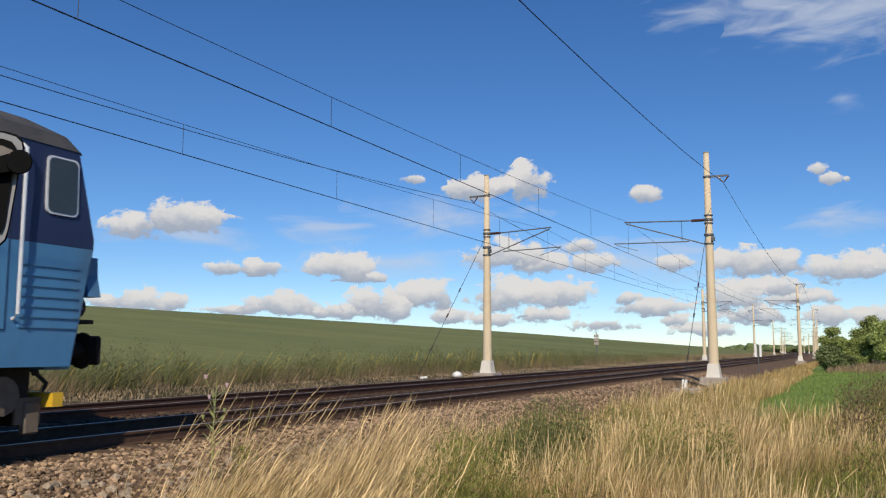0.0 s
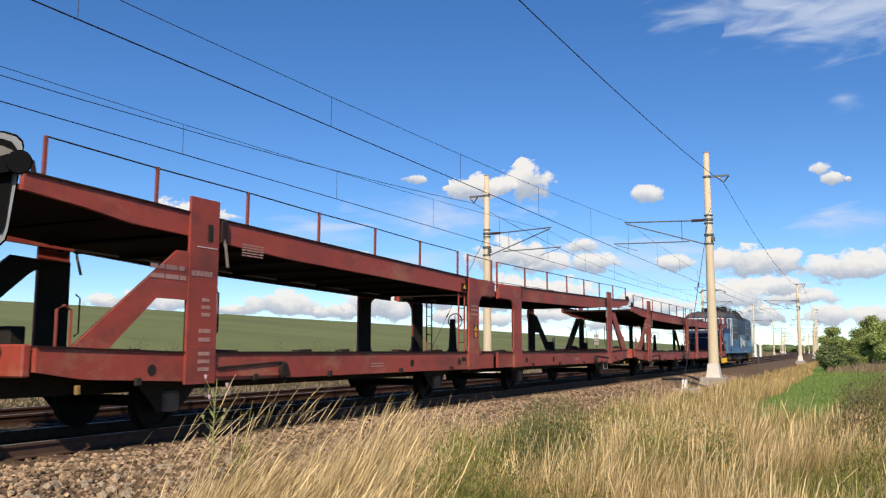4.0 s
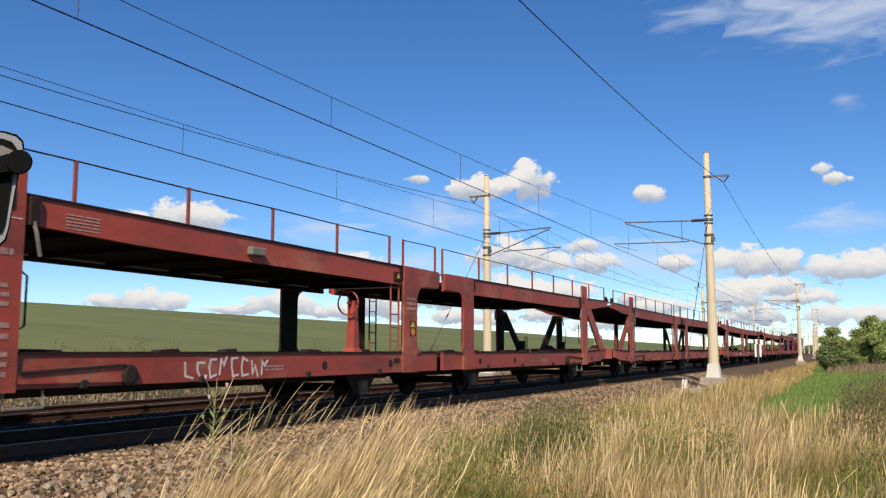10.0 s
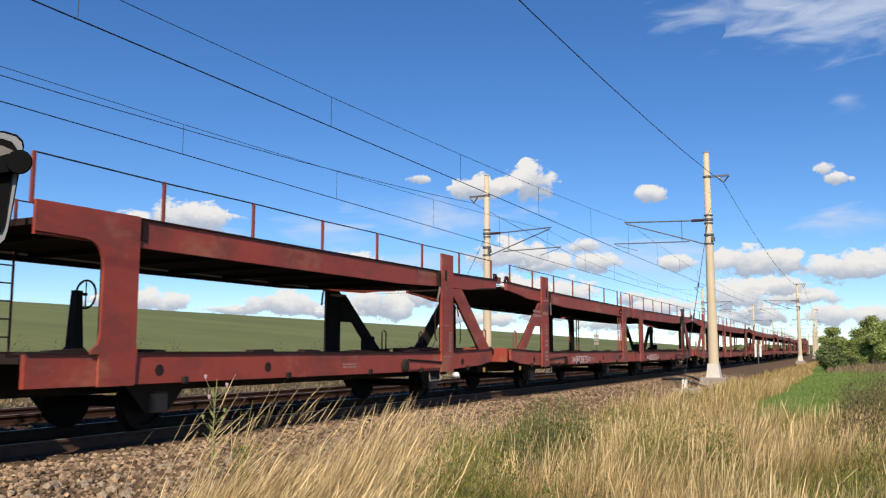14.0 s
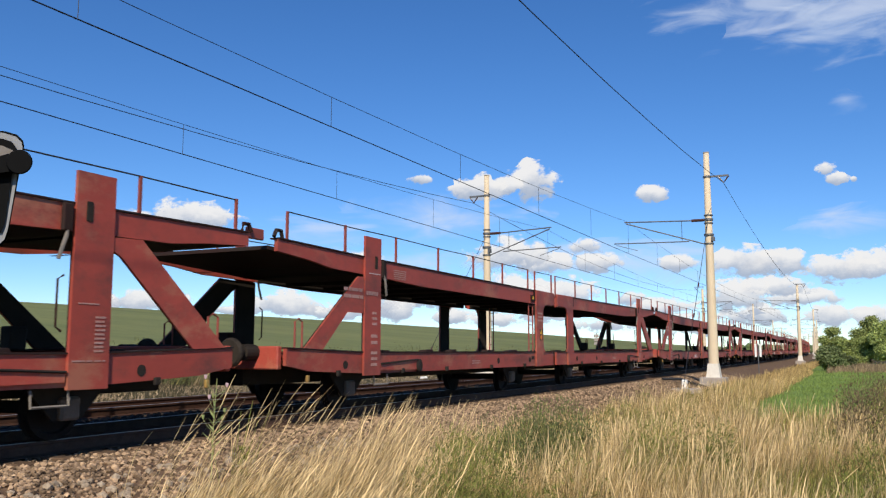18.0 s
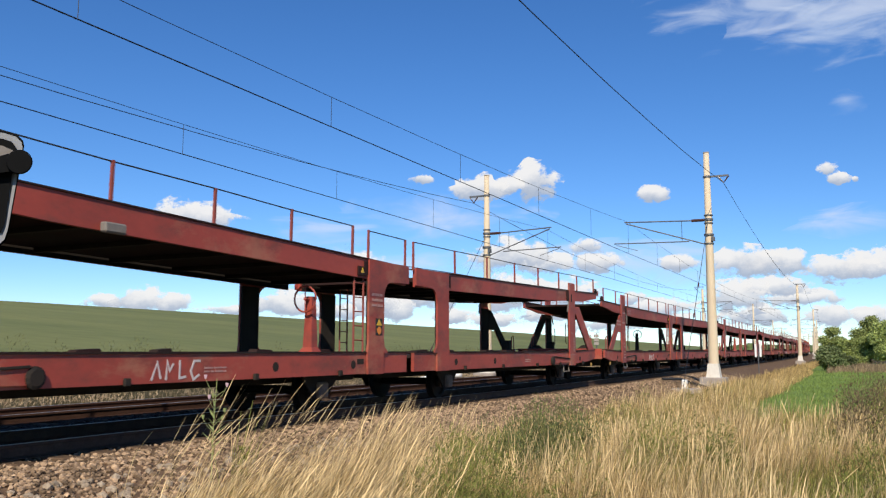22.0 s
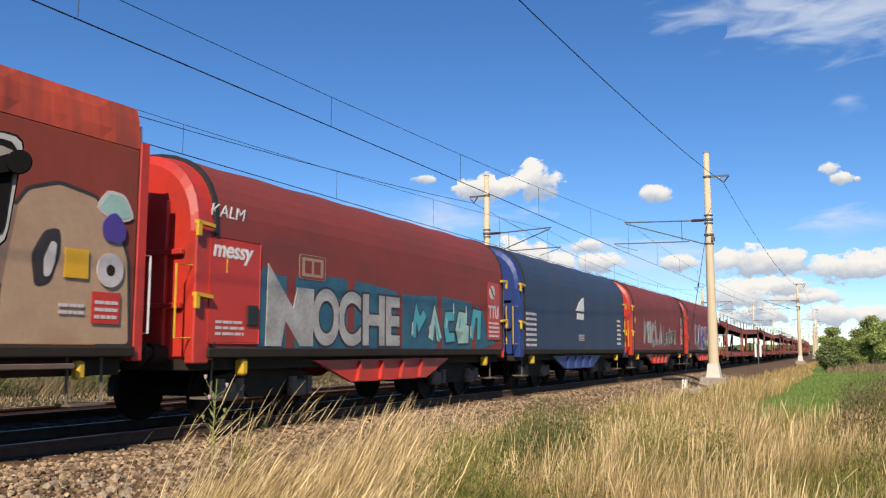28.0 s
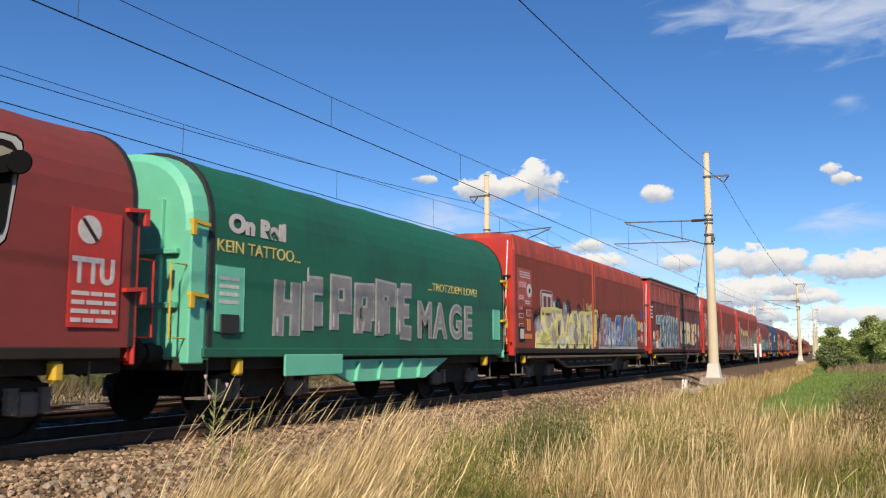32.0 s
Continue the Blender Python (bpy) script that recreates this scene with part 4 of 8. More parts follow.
def mist(parent, cx, cz, rx, rz, mat, y):
    part("sprayed_cloud", box(cx - rx, cx + rx, y - 0.001, y, max(1.15, cz - rz), cz + rz), mat, parent)


def strokes(parent, lines, w, mat, y, name="graffiti_stroke"):
    for k, line in enumerate(lines):
        part(name, prism(ribbon(line, w), y - 0.0015 - 0.0004 * (k % 4), y), mat, parent)


spray_fade("spray_rust", (0.72, 0.42, 0.36), (0.3, 0.075, 0.04), 1.25, 1.9)
spray("spray_bark", (0.3, 0.2, 0.14), (0.24, 0.14, 0.09))
spray("spray_mint", (0.4, 0.6, 0.5), (0.3, 0.45, 0.4))
spray_cloud("cloud_lemon", ((0.36, (0.74, 0.64, 0.6)), (0.42, (0.7, 0.57, 0.46)), (0.46, (0.9, 0.79, 0.24)), (0.58, (0.9, 0.82, 0.36)), (0.64, (0.78, 0.7, 0.7))), 1.3)
spray_cloud("cloud_taupe", ((0.38, (0.26, 0.22, 0.18)), (0.5, (0.5, 0.41, 0.34)), (0.62, (0.68, 0.57, 0.48))), 2.6)
spray_cloud("cloud_steel", ((0.38, (0.02, 0.03, 0.035)), (0.46, (0.1, 0.15, 0.19)), (0.55, (0.24, 0.3, 0.35)), (0.66, (0.46, 0.52, 0.54))), 2.8)
spray_cloud("cloud_slate", ((0.36, (0.09, 0.12, 0.11)), (0.5, (0.22, 0.26, 0.24)), (0.64, (0.38, 0.42, 0.38))), 3.4)
spray_cloud("cloud_ocean", ((0.36, (0.02, 0.06, 0.22)), (0.5, (0.06, 0.15, 0.4)), (0.6, (0.5, 0.56, 0.62))), 3.4)
spray_mist("mist_black", (0.03, 0.022, 0.025), 0.85)
spray_mist("mist_lilac", (0.76, 0.62, 0.66), 0.6)
spray_mist("mist_taupe", (0.62, 0.5, 0.4), 0.62)
spray_mist("mist_grey", (0.42, 0.38, 0.35), 0.6)
spray_mist("mist_white", (0.8, 0.8, 0.8), 0.85)
spray_mist("mist_lemon", (0.85, 0.74, 0.2), 0.9)


def notice(parent, x0, x1, z0, z1, y, red="red", text=None, disc=True):
    """Painted notice panel with a prohibition disc and lines of small print."""
    p = part("notice_panel", box(x0, x1, y - 0.012, y, z0, z1), red, parent, "bright red notice panel")
    w, h = x1 - x0, z1 - z0
    if disc:
        part("disc", lathe([(y - 0.018, 0.17), (y - 0.012, 0.17)], (x0 + w * 0.35, 0, z1 - 0.24), "y", 20), "marking", p)
        part("disc_bar", prism([(x0 + w * 0.35 - 0.13, z1 - 0.13), (x0 + w * 0.35 - 0.09, z1 - 0.1), (x0 + w * 0.35 + 0.13, z1 - 0.35), (x0 + w * 0.35 + 0.09, z1 - 0.38)], y - 0.021, y - 0.0185), "black", p)
    if text:
        lettering("notice_text", text, "marking", p, x0 + 0.04, z1 - h * 0.62, 0.42, y - 0.014, width=0.78 * w / 0.75).data.offset = 0.014
    bars("small_print", p, x0 + 0.05, z0 + 0.06, w - 0.1, h * 0.3, 4, y - 0.012)
    return p


BARE = {}


def coil_wagon(length, tarp, end, label, notices=True, metal="yellow", fish="red"):
    t = thing("coil_wagon", label, "rail wagon", "tarpaulin coil wagons")
    h = length / 2
    # tarpaulin over hoops, with shallow sags between them
    secs = []
    k = 24
    for i in range(k + 1):
        x = -h + 0.4 + (length - 0.48) * i / k
        d = 0.012 * math.cos(2 * math.pi * i / 4)
        secs.append((x, dome(1.45 + d * 0.4, 1.12, 2.75, 4.0 + d)))
    tp = shell(t, "tarpaulin", secs, tarp)
    for q in (-1, 1):
        part("tarpaulin_hem", loft([[(x, y * 1.012, (z - 1) * 1.008 + 1) for y, z in dome(1.45, 1.14, 2.75, 4.0)] for x in ((-h + 0.36, -h + 0.44) if q < 0 else (h - 0.12, h - 0.04))]), "dark", tp)
        shell(t, "end_wall", [(q * (h - (0.42 if q < 0 else 0.1)), dome(1.43, 0.95, 2.75, 3.97)), (q * (h - 0.06), dome(1.42, 0.95, 2.73, 3.94)), (q * h, dome(1.34, 1.0, 2.65, 3.82))], end)
        for y in (-0.9, -0.3, 0.3, 0.9):
            part("end_rib", box(*sorted((q * h, q * (h + 0.07))), y - 0.05, y + 0.05, 1.0, 3.2, 0.01), end, t)
        for z in (1.7, 2.45):
            part("end_bar", box(*sorted((q * (h + 0.01), q * (h + 0.09))), -1.25, 1.25, z - 0.04, z + 0.04, 0.01), end, t)
        for y in (-1, 1):
            part("corner_post", box(*sorted((q * (h - (0.3 if q < 0 else 0.04)), q * (h + 0.02))), *sorted((y * 1.3, y * 1.462))
                                    , 0.9, 2.75, 0.02), end, t)
            for z in (2.85, 1.85):
                l = part("latch", prism([(q * (h - 0.26), z), (q * (h + 0.08), z + 0.03), (q * (h + 0.08), z - 0.02), (q * (h - 0.26), z - 0.05)], *sorted((y * 1.47, y * 1.55))), metal, t)
                part("latch_lever", box(*sorted((q * (h + 0.0), q * (h + 0.09))), *sorted((y * 1.5, y * 1.55)), z - 0.2, z, 0.01), metal, l)
            hoop(t, q * (h + 0.02), y * 1.4, 1.25, 2.25, q * 0.3, metal)
            part("marker_hook", box(q * (h - 1.1) - 0.07, q * (h - 1.1) + 0.07, *sorted((y * 1.3, y * 1.46)), 0.72, 0.96, 0.03), "yellow", t)
            if notices and y < 0:
                hoop(t, q * (h - 0.62), -1.46, 2.2, 2.4, q * 0.0 + 0.001, metal, "latch_eye")
        buffers(t, q * (h - 0.05), q)
        bogie(t, q * (h - 2.1))
        part("step", box(q * (h - 0.55) - 0.2, q * (h - 0.55) + 0.2, -1.4, -1.1, 0.4, 0.43), "axlebox", t)
        part("step_hanger", tube([(q * (h - 0.55), -1.3, 0.42), (q * (h - 0.55), -1.3, 0.95)], 0.018, 6), "axlebox", t)
    part("underframe", box(-h + 0.05, h - 0.05, -1.3, 1.3, 0.8, 1.0, 0.02), "black", t)
    for y in (-1, 1):
        part("side_rail", box(-h + 0.25, h - 0.25, *sorted((y * 1.3, y * 1.5)), 0.98, 1.12, 0.015), "black" if tarp != "tarp_green" else "tarp_green", t)
        ya, yb = sorted((y * 1.28, y * 1.36))
        f = part("fish_belly", prism([(-2.6, 0.92), (2.6, 0.92), (1.5, 0.52), (-1.4, 0.52)], ya, yb), fish, t)
        for x in (-1.2, -0.4, 0.4, 1.2):
            part("web_stiffener", prism([(x - 0.1, 0.54), (x + 0.1, 0.54), (x, 0.9)], *sorted((y * 1.36, y * 1.43))), fish, f)
    part("air_tank", tube([(-2.9, 0.4, 0.55), (-1.6, 0.4, 0.55)], 0.2, 12), "black", t)
    if notices:
        notice(t, h - 1.05, h - 0.3, 1.35, 2.75, -1.462, text="TTU")
    BARE[t] = set(t.children_recursive)
    return t


def wall_wagon(length, label, axles=False, ribs=False):
    t = thing("sliding_wall_wagon", label, "rail wagon", "sliding wall wagons")
    h = length / 2
    if not ribs:
        for y in (-1, 1):
            for q in (-1, 1):
                w = part("sliding_wall", box(*sorted((q * 0.02, q * (h - 0.02))), *sorted((y * 1.45, y * 1.38)), 1.14, 3.64, 0.012), "wall_brown", t)
                secs = []
                nn = 34
                for i in range(nn + 1):
                    x = q * (0.02 + (h - 0.04) * i / nn)
                    d = 0.009 * math.sin(i * 2.1) + 0.006 * math.sin(i * 5.3)
                    secs.append([(x, y * 1.45, 3.645), (x, y * (1.442 + d), 3.82), (x, y * (1.41 + d), 4.04), (x, y * 1.36, 4.19), (x, y * 1.3, 4.17), (x, y * 1.34, 3.645)])
                part("roof_edge", loft(secs), "strip_red", w, "faded bright red upper edge")
            for x in (-0.13, 0.13):
                part("middle_seam", box(x - 0.055, x + 0.055, *sorted((y * 1.44, y * 1.475)), 1.14, 4.08, 0.01), "strip_red", t, "faded red sliding seam")
            part("seam_gap", box(-0.07, 0.07, *sorted((y * 1.44, y * 1.456)), 1.14, 4.06), "wall_dark", t)
        shell(t, "roof", [(x, [(-1.34, 4.1), (-1.3, 4.18), (-0.8, 4.25), (0, 4.28), (0.8, 4.25), (1.3, 4.18), (1.34, 4.1)]) for x in (-h + 0.03, h - 0.03)], "strip_red")
    else:
        for y in (-1, 1):
            w = part("lower_wall", box(-h, h, *sorted((y * 1.42, y * 1.36)), 1.14, 3.28, 0.005), "wall_dark", t, "grimy brown lower wall")
            part("upper_wall", box(-h, h, *sorted((y * 1.42, y * 1.36)), 3.283, 4.12, 0.005), "wall_upper", t, "faded red upper wall")
            xs = [-0.1, 0.1] + [q * (0.38 + 0.995 * i) for i in range(7) for q in (-1, 1)]
            for x in xs:
                wd = 0.08 if abs(x) < 0.5 else 0.055
                part("rib", box(max(-h, x - wd), min(h, x + wd), *sorted((y * 1.415, y * 1.452)), 1.14, 3.28, 0.006), "wall_dark" if abs(x) > 0.5 else "wall_upper", w)
                part("rib", box(max(-h, x - wd), min(h, x + wd), *sorted((y * 1.415, y * 1.452)), 3.3, 4.06, 0.006), "wall_upper", w)
            part("waist_rib", box(-h, h, *sorted((y * 1.416, y * 1.455)), 3.24, 3.34, 0.006), "wall_upper", w)
            part("top_rib", box(-h, h, *sorted((y * 1.416, y * 1.455)), 4.02, 4.15, 0.006), "wall_upper", w)
            part("sole_rib", box(-h, h, *sorted((y * 1.416, y * 1.455)), 1.14, 1.2, 0.006), "wall_upper", w)
            # black box painted in for the shadow gap below the roof rim
            part("gutter", box(-h, h - 0.7, *sorted((y * 1.3, y * 1.4)), 4.13, 4.23, 0.01), "black", t)
            part("roof_rim", box(-h - 0.06, h - 0.68, *sorted((y * 1.2, y * 1.46)), 4.22, 4.29, 0.02), "roof_pale", t)
            part("door_catch", box(1.44, 1.54, *sorted((y * 1.45, y * 1.475)), 3.86, 3.96, 0.005), "wall_upper", t)
        shell(t, "roof", [(x, [(-1.42, 4.24), (-1.3, 4.3), (-0.6, 4.38), (0.6, 4.38), (1.3, 4.3), (1.42, 4.24)]) for x in (-h - 0.05, h - 0.7)], "roof_pale", "pale grey metal roof")
    for q in (-1, 1):
        part("end_wall", box(*sorted((q * (h - 0.1), q * (h + 0.04))), -1.36, 1.36, 1.05, 4.12, 0.02), "red", t, "bright red end wall")
        part("end_shelf", box(*sorted((q * (h + 0.03), q * (h + 0.24))), -1.4, 1.4, 3.02, 3.07, 0.01), "dark", t)
        part("brake_rod", tube([(q * (h + 0.12), -1.3, 4.0), (q * (h + 0.2), -1.28, 3.0), (q * (h + 0.22), -1.25, 1.3)], 0.018, 6), "chrome", t)
        for y in (-1.38, -0.45, 0.45, 1.38):
            part("end_post", box(*sorted((q * h, q * (h + 0.16))), y - 0.07, y + 0.07, 0.95, 3.75, 0.015), "red", t)
        for z in (1.9, 2.8):
            part("end_bar", box(*sorted((q * (h + 0.02), q * (h + 0.2))), -1.3, 1.3, z - 0.03, z + 0.03), "red", t)
        for y in (-1, 1):
            hoop(t, q * (h + 0.02), y * 1.42, 1.3, 2.3, q * 0.24, "chrome" if q > 0 else "red")
            part("marker_hook", box(q * (h - 0.75) - 0.06, q * (h - 0.75) + 0.06, *sorted((y * 1.3, y * 1.44)), 0.74, 0.96, 0.03), "yellow", t)
            part("step_frame", tube([(q * (h - 0.35), y * 1.3, 1.0), (q * (h - 0.35), y * 1.32, 0.45), (q * (h - 0.85), y * 1.32, 0.45), (q * (h - 0.85), y * 1.3, 1.0)], 0.022, 6), "axlebox", t)
            part("step", box(q * (h - 0.6) - 0.26, q * (h - 0.6) + 0.26, *sorted((y * 1.15, y * 1.4)), 0.43, 0.46), "axlebox", t)
        buffers(t, q * (h + 0.02), q)
        if axles:
            wheelset(t, q * (h - 2.6), 0.5)
            for y in (-1.05, 1.05):
                part("leaf_spring", prism([(q * (h - 2.6) - 0.7, 0.86), (q * (h - 2.6), 0.7), (q * (h - 2.6) + 0.7, 0.86), (q * (h - 2.6) + 0.3, 0.9), (q * (h - 2.6) - 0.3, 0.9)], y - 0.06, y + 0.06), "black", t)
                part("axle_guard", prism([(q * (h - 2.6) - 0.55, 0.95), (q * (h - 2.6) + 0.55, 0.95), (q * (h - 2.6) + 0.2, 0.35), (q * (h - 2.6) - 0.2, 0.35)], y * 0.94 - 0.02, y * 0.94 + 0.02), "black", t)
        else:
            bogie(t, q * (h - 2.8))
    part("underframe", box(-h, h, -1.25, 1.25, 0.78, 1.0, 0.02), "black", t)
    for y in (-1, 1):
        part("side_rail", box(-h, h, *sorted((y * 1.2, y * 1.5)), 1.0, 1.135, 0.02), "black", t)
        part("lower_runner", box(-h + 0.9, h - 0.9, *sorted((y * 1.36, y * 1.5)), 0.87, 0.935, 0.01), "runner", t, "dusty brown door runner")
        part("belly_plate", prism([(-h * 0.52, 0.88), (-h * 0.36, 0.56), (h * 0.36, 0.56), (h * 0.52, 0.88)], *sorted((y * 1.2, y * 1.26))), "black", t)
        part("belly_flange", prism([(-h * 0.52, 0.88), (-h * 0.36, 0.56), (h * 0.36, 0.56), (h * 0.52, 0.88), (h * 0.5, 0.88), (h * 0.35, 0.6), (-h * 0.35, 0.6), (-h * 0.5, 0.88)], *sorted((y * 1.262, y * 1.33))), "runner", t)
        for k in range(9 if y < 0 else 0):
            x = -h * 0.42 + h * 0.105 * k
            part("belly_slot", box(x, x + 0.34 + 0.1 * (k % 3), *sorted((y * 1.262, y * 1.275)), 0.72, 0.765, 0.008), "runner", t)
    part("equipment_box", box(-0.9, 0.9, -0.9, 0.9, 0.5, 0.8, 0.03), "black", t)
    BARE[t] = set(t.children_recursive)
    return t


def spread(t, f, dx=0.0):
    """Stretch and shift the painted marks along the side, all that was added after the bare wagon."""
    m = Matrix.Translation((dx, 0, 0)) @ Matrix.Diagonal((f, 1, 1, 1))
    for o in t.children_recursive:
        if o in BARE[t]:
            continue
        if o.type == "MESH":
            o.data.transform(m)
        else:
            o.matrix_basis = m @ o.matrix_basis


def wagon_notices(t, h, y=-1.452):
    """The small red and white plates at both ends of a sliding wall."""
    x = -h + 0.25
    part("notice_field", box(x - 0.05, x + 1.05, y - 0.003, y + 0.004, 2.28, 3.3), "notice_red", t, "faded red field behind the notices")
    bars("small_print", t, x + 0.1, 3.05, 0.8, 0.2, 3, y - 0.003)
    bars("small_print", t, x + 0.5, 2.35, 0.4, 0.12, 2, y - 0.003)
    frame_pts = rounded(x + 0.62, x + 1.0, 2.02, 2.2, 0.03)
    part("print_frame", prism(frame_pts, y - 0.006, y), "marking", t)
    part("print_ground", prism(shrink(frame_pts, 0.02), y - 0.008, y - 0.006), "notice_red", t)
    bars("small_print", t, x + 0.6, 1.9, 0.36, 0.07, 1, y)
    for z in (1.95, 1.68):
        fp = rounded(x + 0.02, x + 0.36, z, z + 0.13, 0.03)
        part("print_frame", prism(fp, y - 0.006, y), "marking", t)
        part("print_ground", prism(shrink(fp, 0.018), y - 0.008, y - 0.006), "wall_brown", t)
    for z, w, hh in ((2.75, 0.62, 0.24), (2.42, 0.42, 0.2), (2.16, 0.32, 0.12)):
        p = part("notice_panel", box(x, x + w, y - 0.01, y, z, z + hh), "red", t, "red panel with small white print")
        bars("small_print", p, x + 0.04, z + 0.04, w - 0.08, hh - 0.08, 3, y - 0.01)
    part("round_plate", lathe([(y - 0.014, 0.19), (y, 0.19)], (x + 0.85, 0, 2.72), "y", 20), "marking", t)
    part("round_plate_ring", lathe([(y - 0.018, 0.07), (y - 0.0145, 0.07)], (x + 0.85, 0, 2.72), "y", 14), "black", t)
    part("orange_panel", box(x + 0.66, x + 0.94, y - 0.01, y, 1.62, 1.94), "orange", t)
    part("orange_panel", box(x + 0.42, x + 1.05, y - 0.008, y, 1.4, 1.54), "orange", t)
    dh = part("document_holder", box(x - 0.02, x + 0.4, y - 0.03, y, 1.34, 1.72, 0.01), "black", t, "dark framed holder with white papers")
    part("paper", box(x + 0.04, x + 0.34, y - 0.034, y - 0.03, 1.4, 1.66), "marking", dh)
    part("orange_panel", box(h - 1.15, h - 0.8, y - 0.01, y, 1.92, 2.26), "yellow_plate", t, "yellow square plate")
    part("round_plate", lathe([(y - 0.014, 0.21), (y, 0.21)], (h - 0.46, 0, 2.05), "y", 20), "marking", t)
    part("round_plate_ring", lathe([(y - 0.018, 0.07), (y - 0.0145, 0.07)], (h - 0.46, 0, 2.05), "y", 14), "black", t)
    part("blue_spot", prism(rounded_loop([(h - 0.55, 2.42), (h - 0.6, 2.62), (h - 0.42, 2.76), (h - 0.24, 2.6), (h - 0.28, 2.42)], 4), y - 0.012, y), "spray_violet", t, "violet sprayed spot")
    p = part("notice_panel", box(h - 0.72, h - 0.28, y - 0.01, y, 1.4, 1.78), "red", t, "red panel with small white print")
    bars("small_print", p, h - 0.68, 1.46, 0.36, 0.26, 3, y - 0.01)
    bars("small_print", t, h - 1.2, 1.5, 0.36, 0.16, 2, y)


def emblem(parent, x0, x1, z0, z1, y, ground="red", ink="marking"):
    """A square emblem: a thin rounded frame line, a pale plate and two dark bars in it."""
    w, h = x1 - x0, z1 - z0
    e = part("emblem", prism(rounded(x0, x1, z0, z1, 0.14 * h), y - 0.006, y), ink, parent, "framed square emblem")
    part("emblem_ground", prism(rounded(x0 + w * 0.025, x1 - w * 0.025, z0 + h * 0.025, z1 - h * 0.025, 0.12 * h), y - 0.008, y - 0.006), ground, e)
    part("emblem_plate", prism(rounded(x0 + w * 0.1, x1 - w * 0.1, z0 + h * 0.12, z1 - h * 0.12, 0.03 * h), y - 0.01, y - 0.008), ink, e)
    for k in (0.2, 0.54):
        part("emblem_bar", box(x0 + w * k, x0 + w * (k + 0.25), y - 0.012, y - 0.01, z0 + h * 0.24, z1 - h * 0.24), ground, e)


COIL = "tarpaulin-covered steel coil wagon"
t1 = couple(coil_wagon(11.2, "tarp_brown", "red", "brown-red " + COIL + " with purple graffiti", metal="red"), -444.88)
blob(t1, -2.6, 4.3, 1.18, 1.9, "spray_olive", 31)
for k in range(7):
    blob(t1, -2.7 + k, -2.2 + k, 1.5, 2.0 + 0.12 * (k % 3), "spray_olive", 50 + k, -1.4545)
slabs(t1, -3.2, 3.3, 1.16, 2.4, 6, ("spray_purple", "spray_purple", "spray_violet"), "marking", seed=3, y=-1.46, thick=1.25)
t2 = couple(coil_wagon(11.2, "tarp_brown", "red", "brown-red " + COIL + " with silver graffiti"), -457.0)
slabs(t2, -3.5, 0.2, 1.2, 2.3, 5, ("spray_grey", "spray_silver"), "spray_grey", seed=4)
slabs(t2, 0.4, 3.6, 1.2, 2.0, 5, ("spray_black",), "spray_grey", seed=14)
t3 = couple(coil_wagon(11.2, "tarp_blue", "blue_end", "dark blue " + COIL + " with a white emblem", notices=False, fish="blue_end"), -469.36)
part("emblem_fin", prism([(-0.55, 2.35), (0.3, 2.35), (0.3, 2.8), (0.1, 2.78), (-0.25, 2.6)], -1.468, -1.455), "white", t3, "white fin-shaped emblem")
for k in range(3):
    part("emblem_bar", box(-0.45 + k * 0.26, -0.25 + k * 0.26, -1.466, -1.455, 2.08, 2.28), "white", t3)
bars("stencil", t3, -0.3, 1.4, 0.6, 0.22, 4, -1.46)
bars("stencil", t3, -5.05, 1.2, 0.8, 1.0, 7, -1.46)
bars("stencil", t3, 4.45, 1.3, 0.5, 1.0, 6, -1.46)
t4 = couple(coil_wagon(11.2, "tarp_brown", "red", "brown-red " + COIL + " with silver and teal graffiti"), -481.67)
part("graffiti", prism([(-3.98, 1.15), (-3.95, 2.42), (-3.3, 1.75), (-3.2, 2.1), (-2.75, 2.1), (-2.75, 1.15), (-3.1, 1.15), (-3.5, 1.55), (-3.6, 1.15)], -1.47, -1.455), "spray_silver", t4)
part("graffiti_ground", prism(rounded_loop([(-4.15, 1.14), (-4.1, 2.3), (-3.6, 2.25), (-2.2, 2.35), (-0.8, 2.3), (0.6, 2.2), (2.2, 2.25), (4.0, 2.1), (4.4, 1.6), (4.3, 1.14)], 3), -1.4535, -1.445), "spray_navy", t4)
for x, w, ch in ((-2.78, 0.8, "O"), (-2.02, 0.85, "C"), (-1.25, 0.95, "H"), (-0.42, 0.9, "E")):
    for mat, off, y in (("spray_black", 0.085, -1.458), ("spray_silver", 0.045, -1.4635)):
        o = lettering("graffiti_letter", ch, mat, t4, x, 1.22, 1.25, y, w)
        o.data.offset = off
slabs(t4, 0.6, 4.1, 1.16, 2.05, 5, ("spray_teal", "spray_mint"), "spray_black", seed=6)
p4 = part("side_panel", box(-5.25, -4.15, -1.468, -1.455, 1.18, 2.7, 0.02), "red", t4, "faded red painted panel")
o = lettering("graffiti_tag", "messy", "white", t4, -5.2, 2.42, 0.34, -1.472, 1.0, shear=0.2)
o.data.offset = 0.008
lettering("graffiti_tag", "KALM", "white", t4, -5.25, 3.0, 0.26, -1.44, 1.1, shear=0.2)
part("document_holder", box(-4.45, -4.2, -1.5, -1.468, 1.45, 1.75, 0.01), "dark", t4)
bars("small_print", p4, -5.1, 1.3, 0.6, 0.25, 3, -1.468)
emblem(t4, -3.16, -2.41, 2.25, 2.66, -1.456, "tarp_brown", "spray_tan")

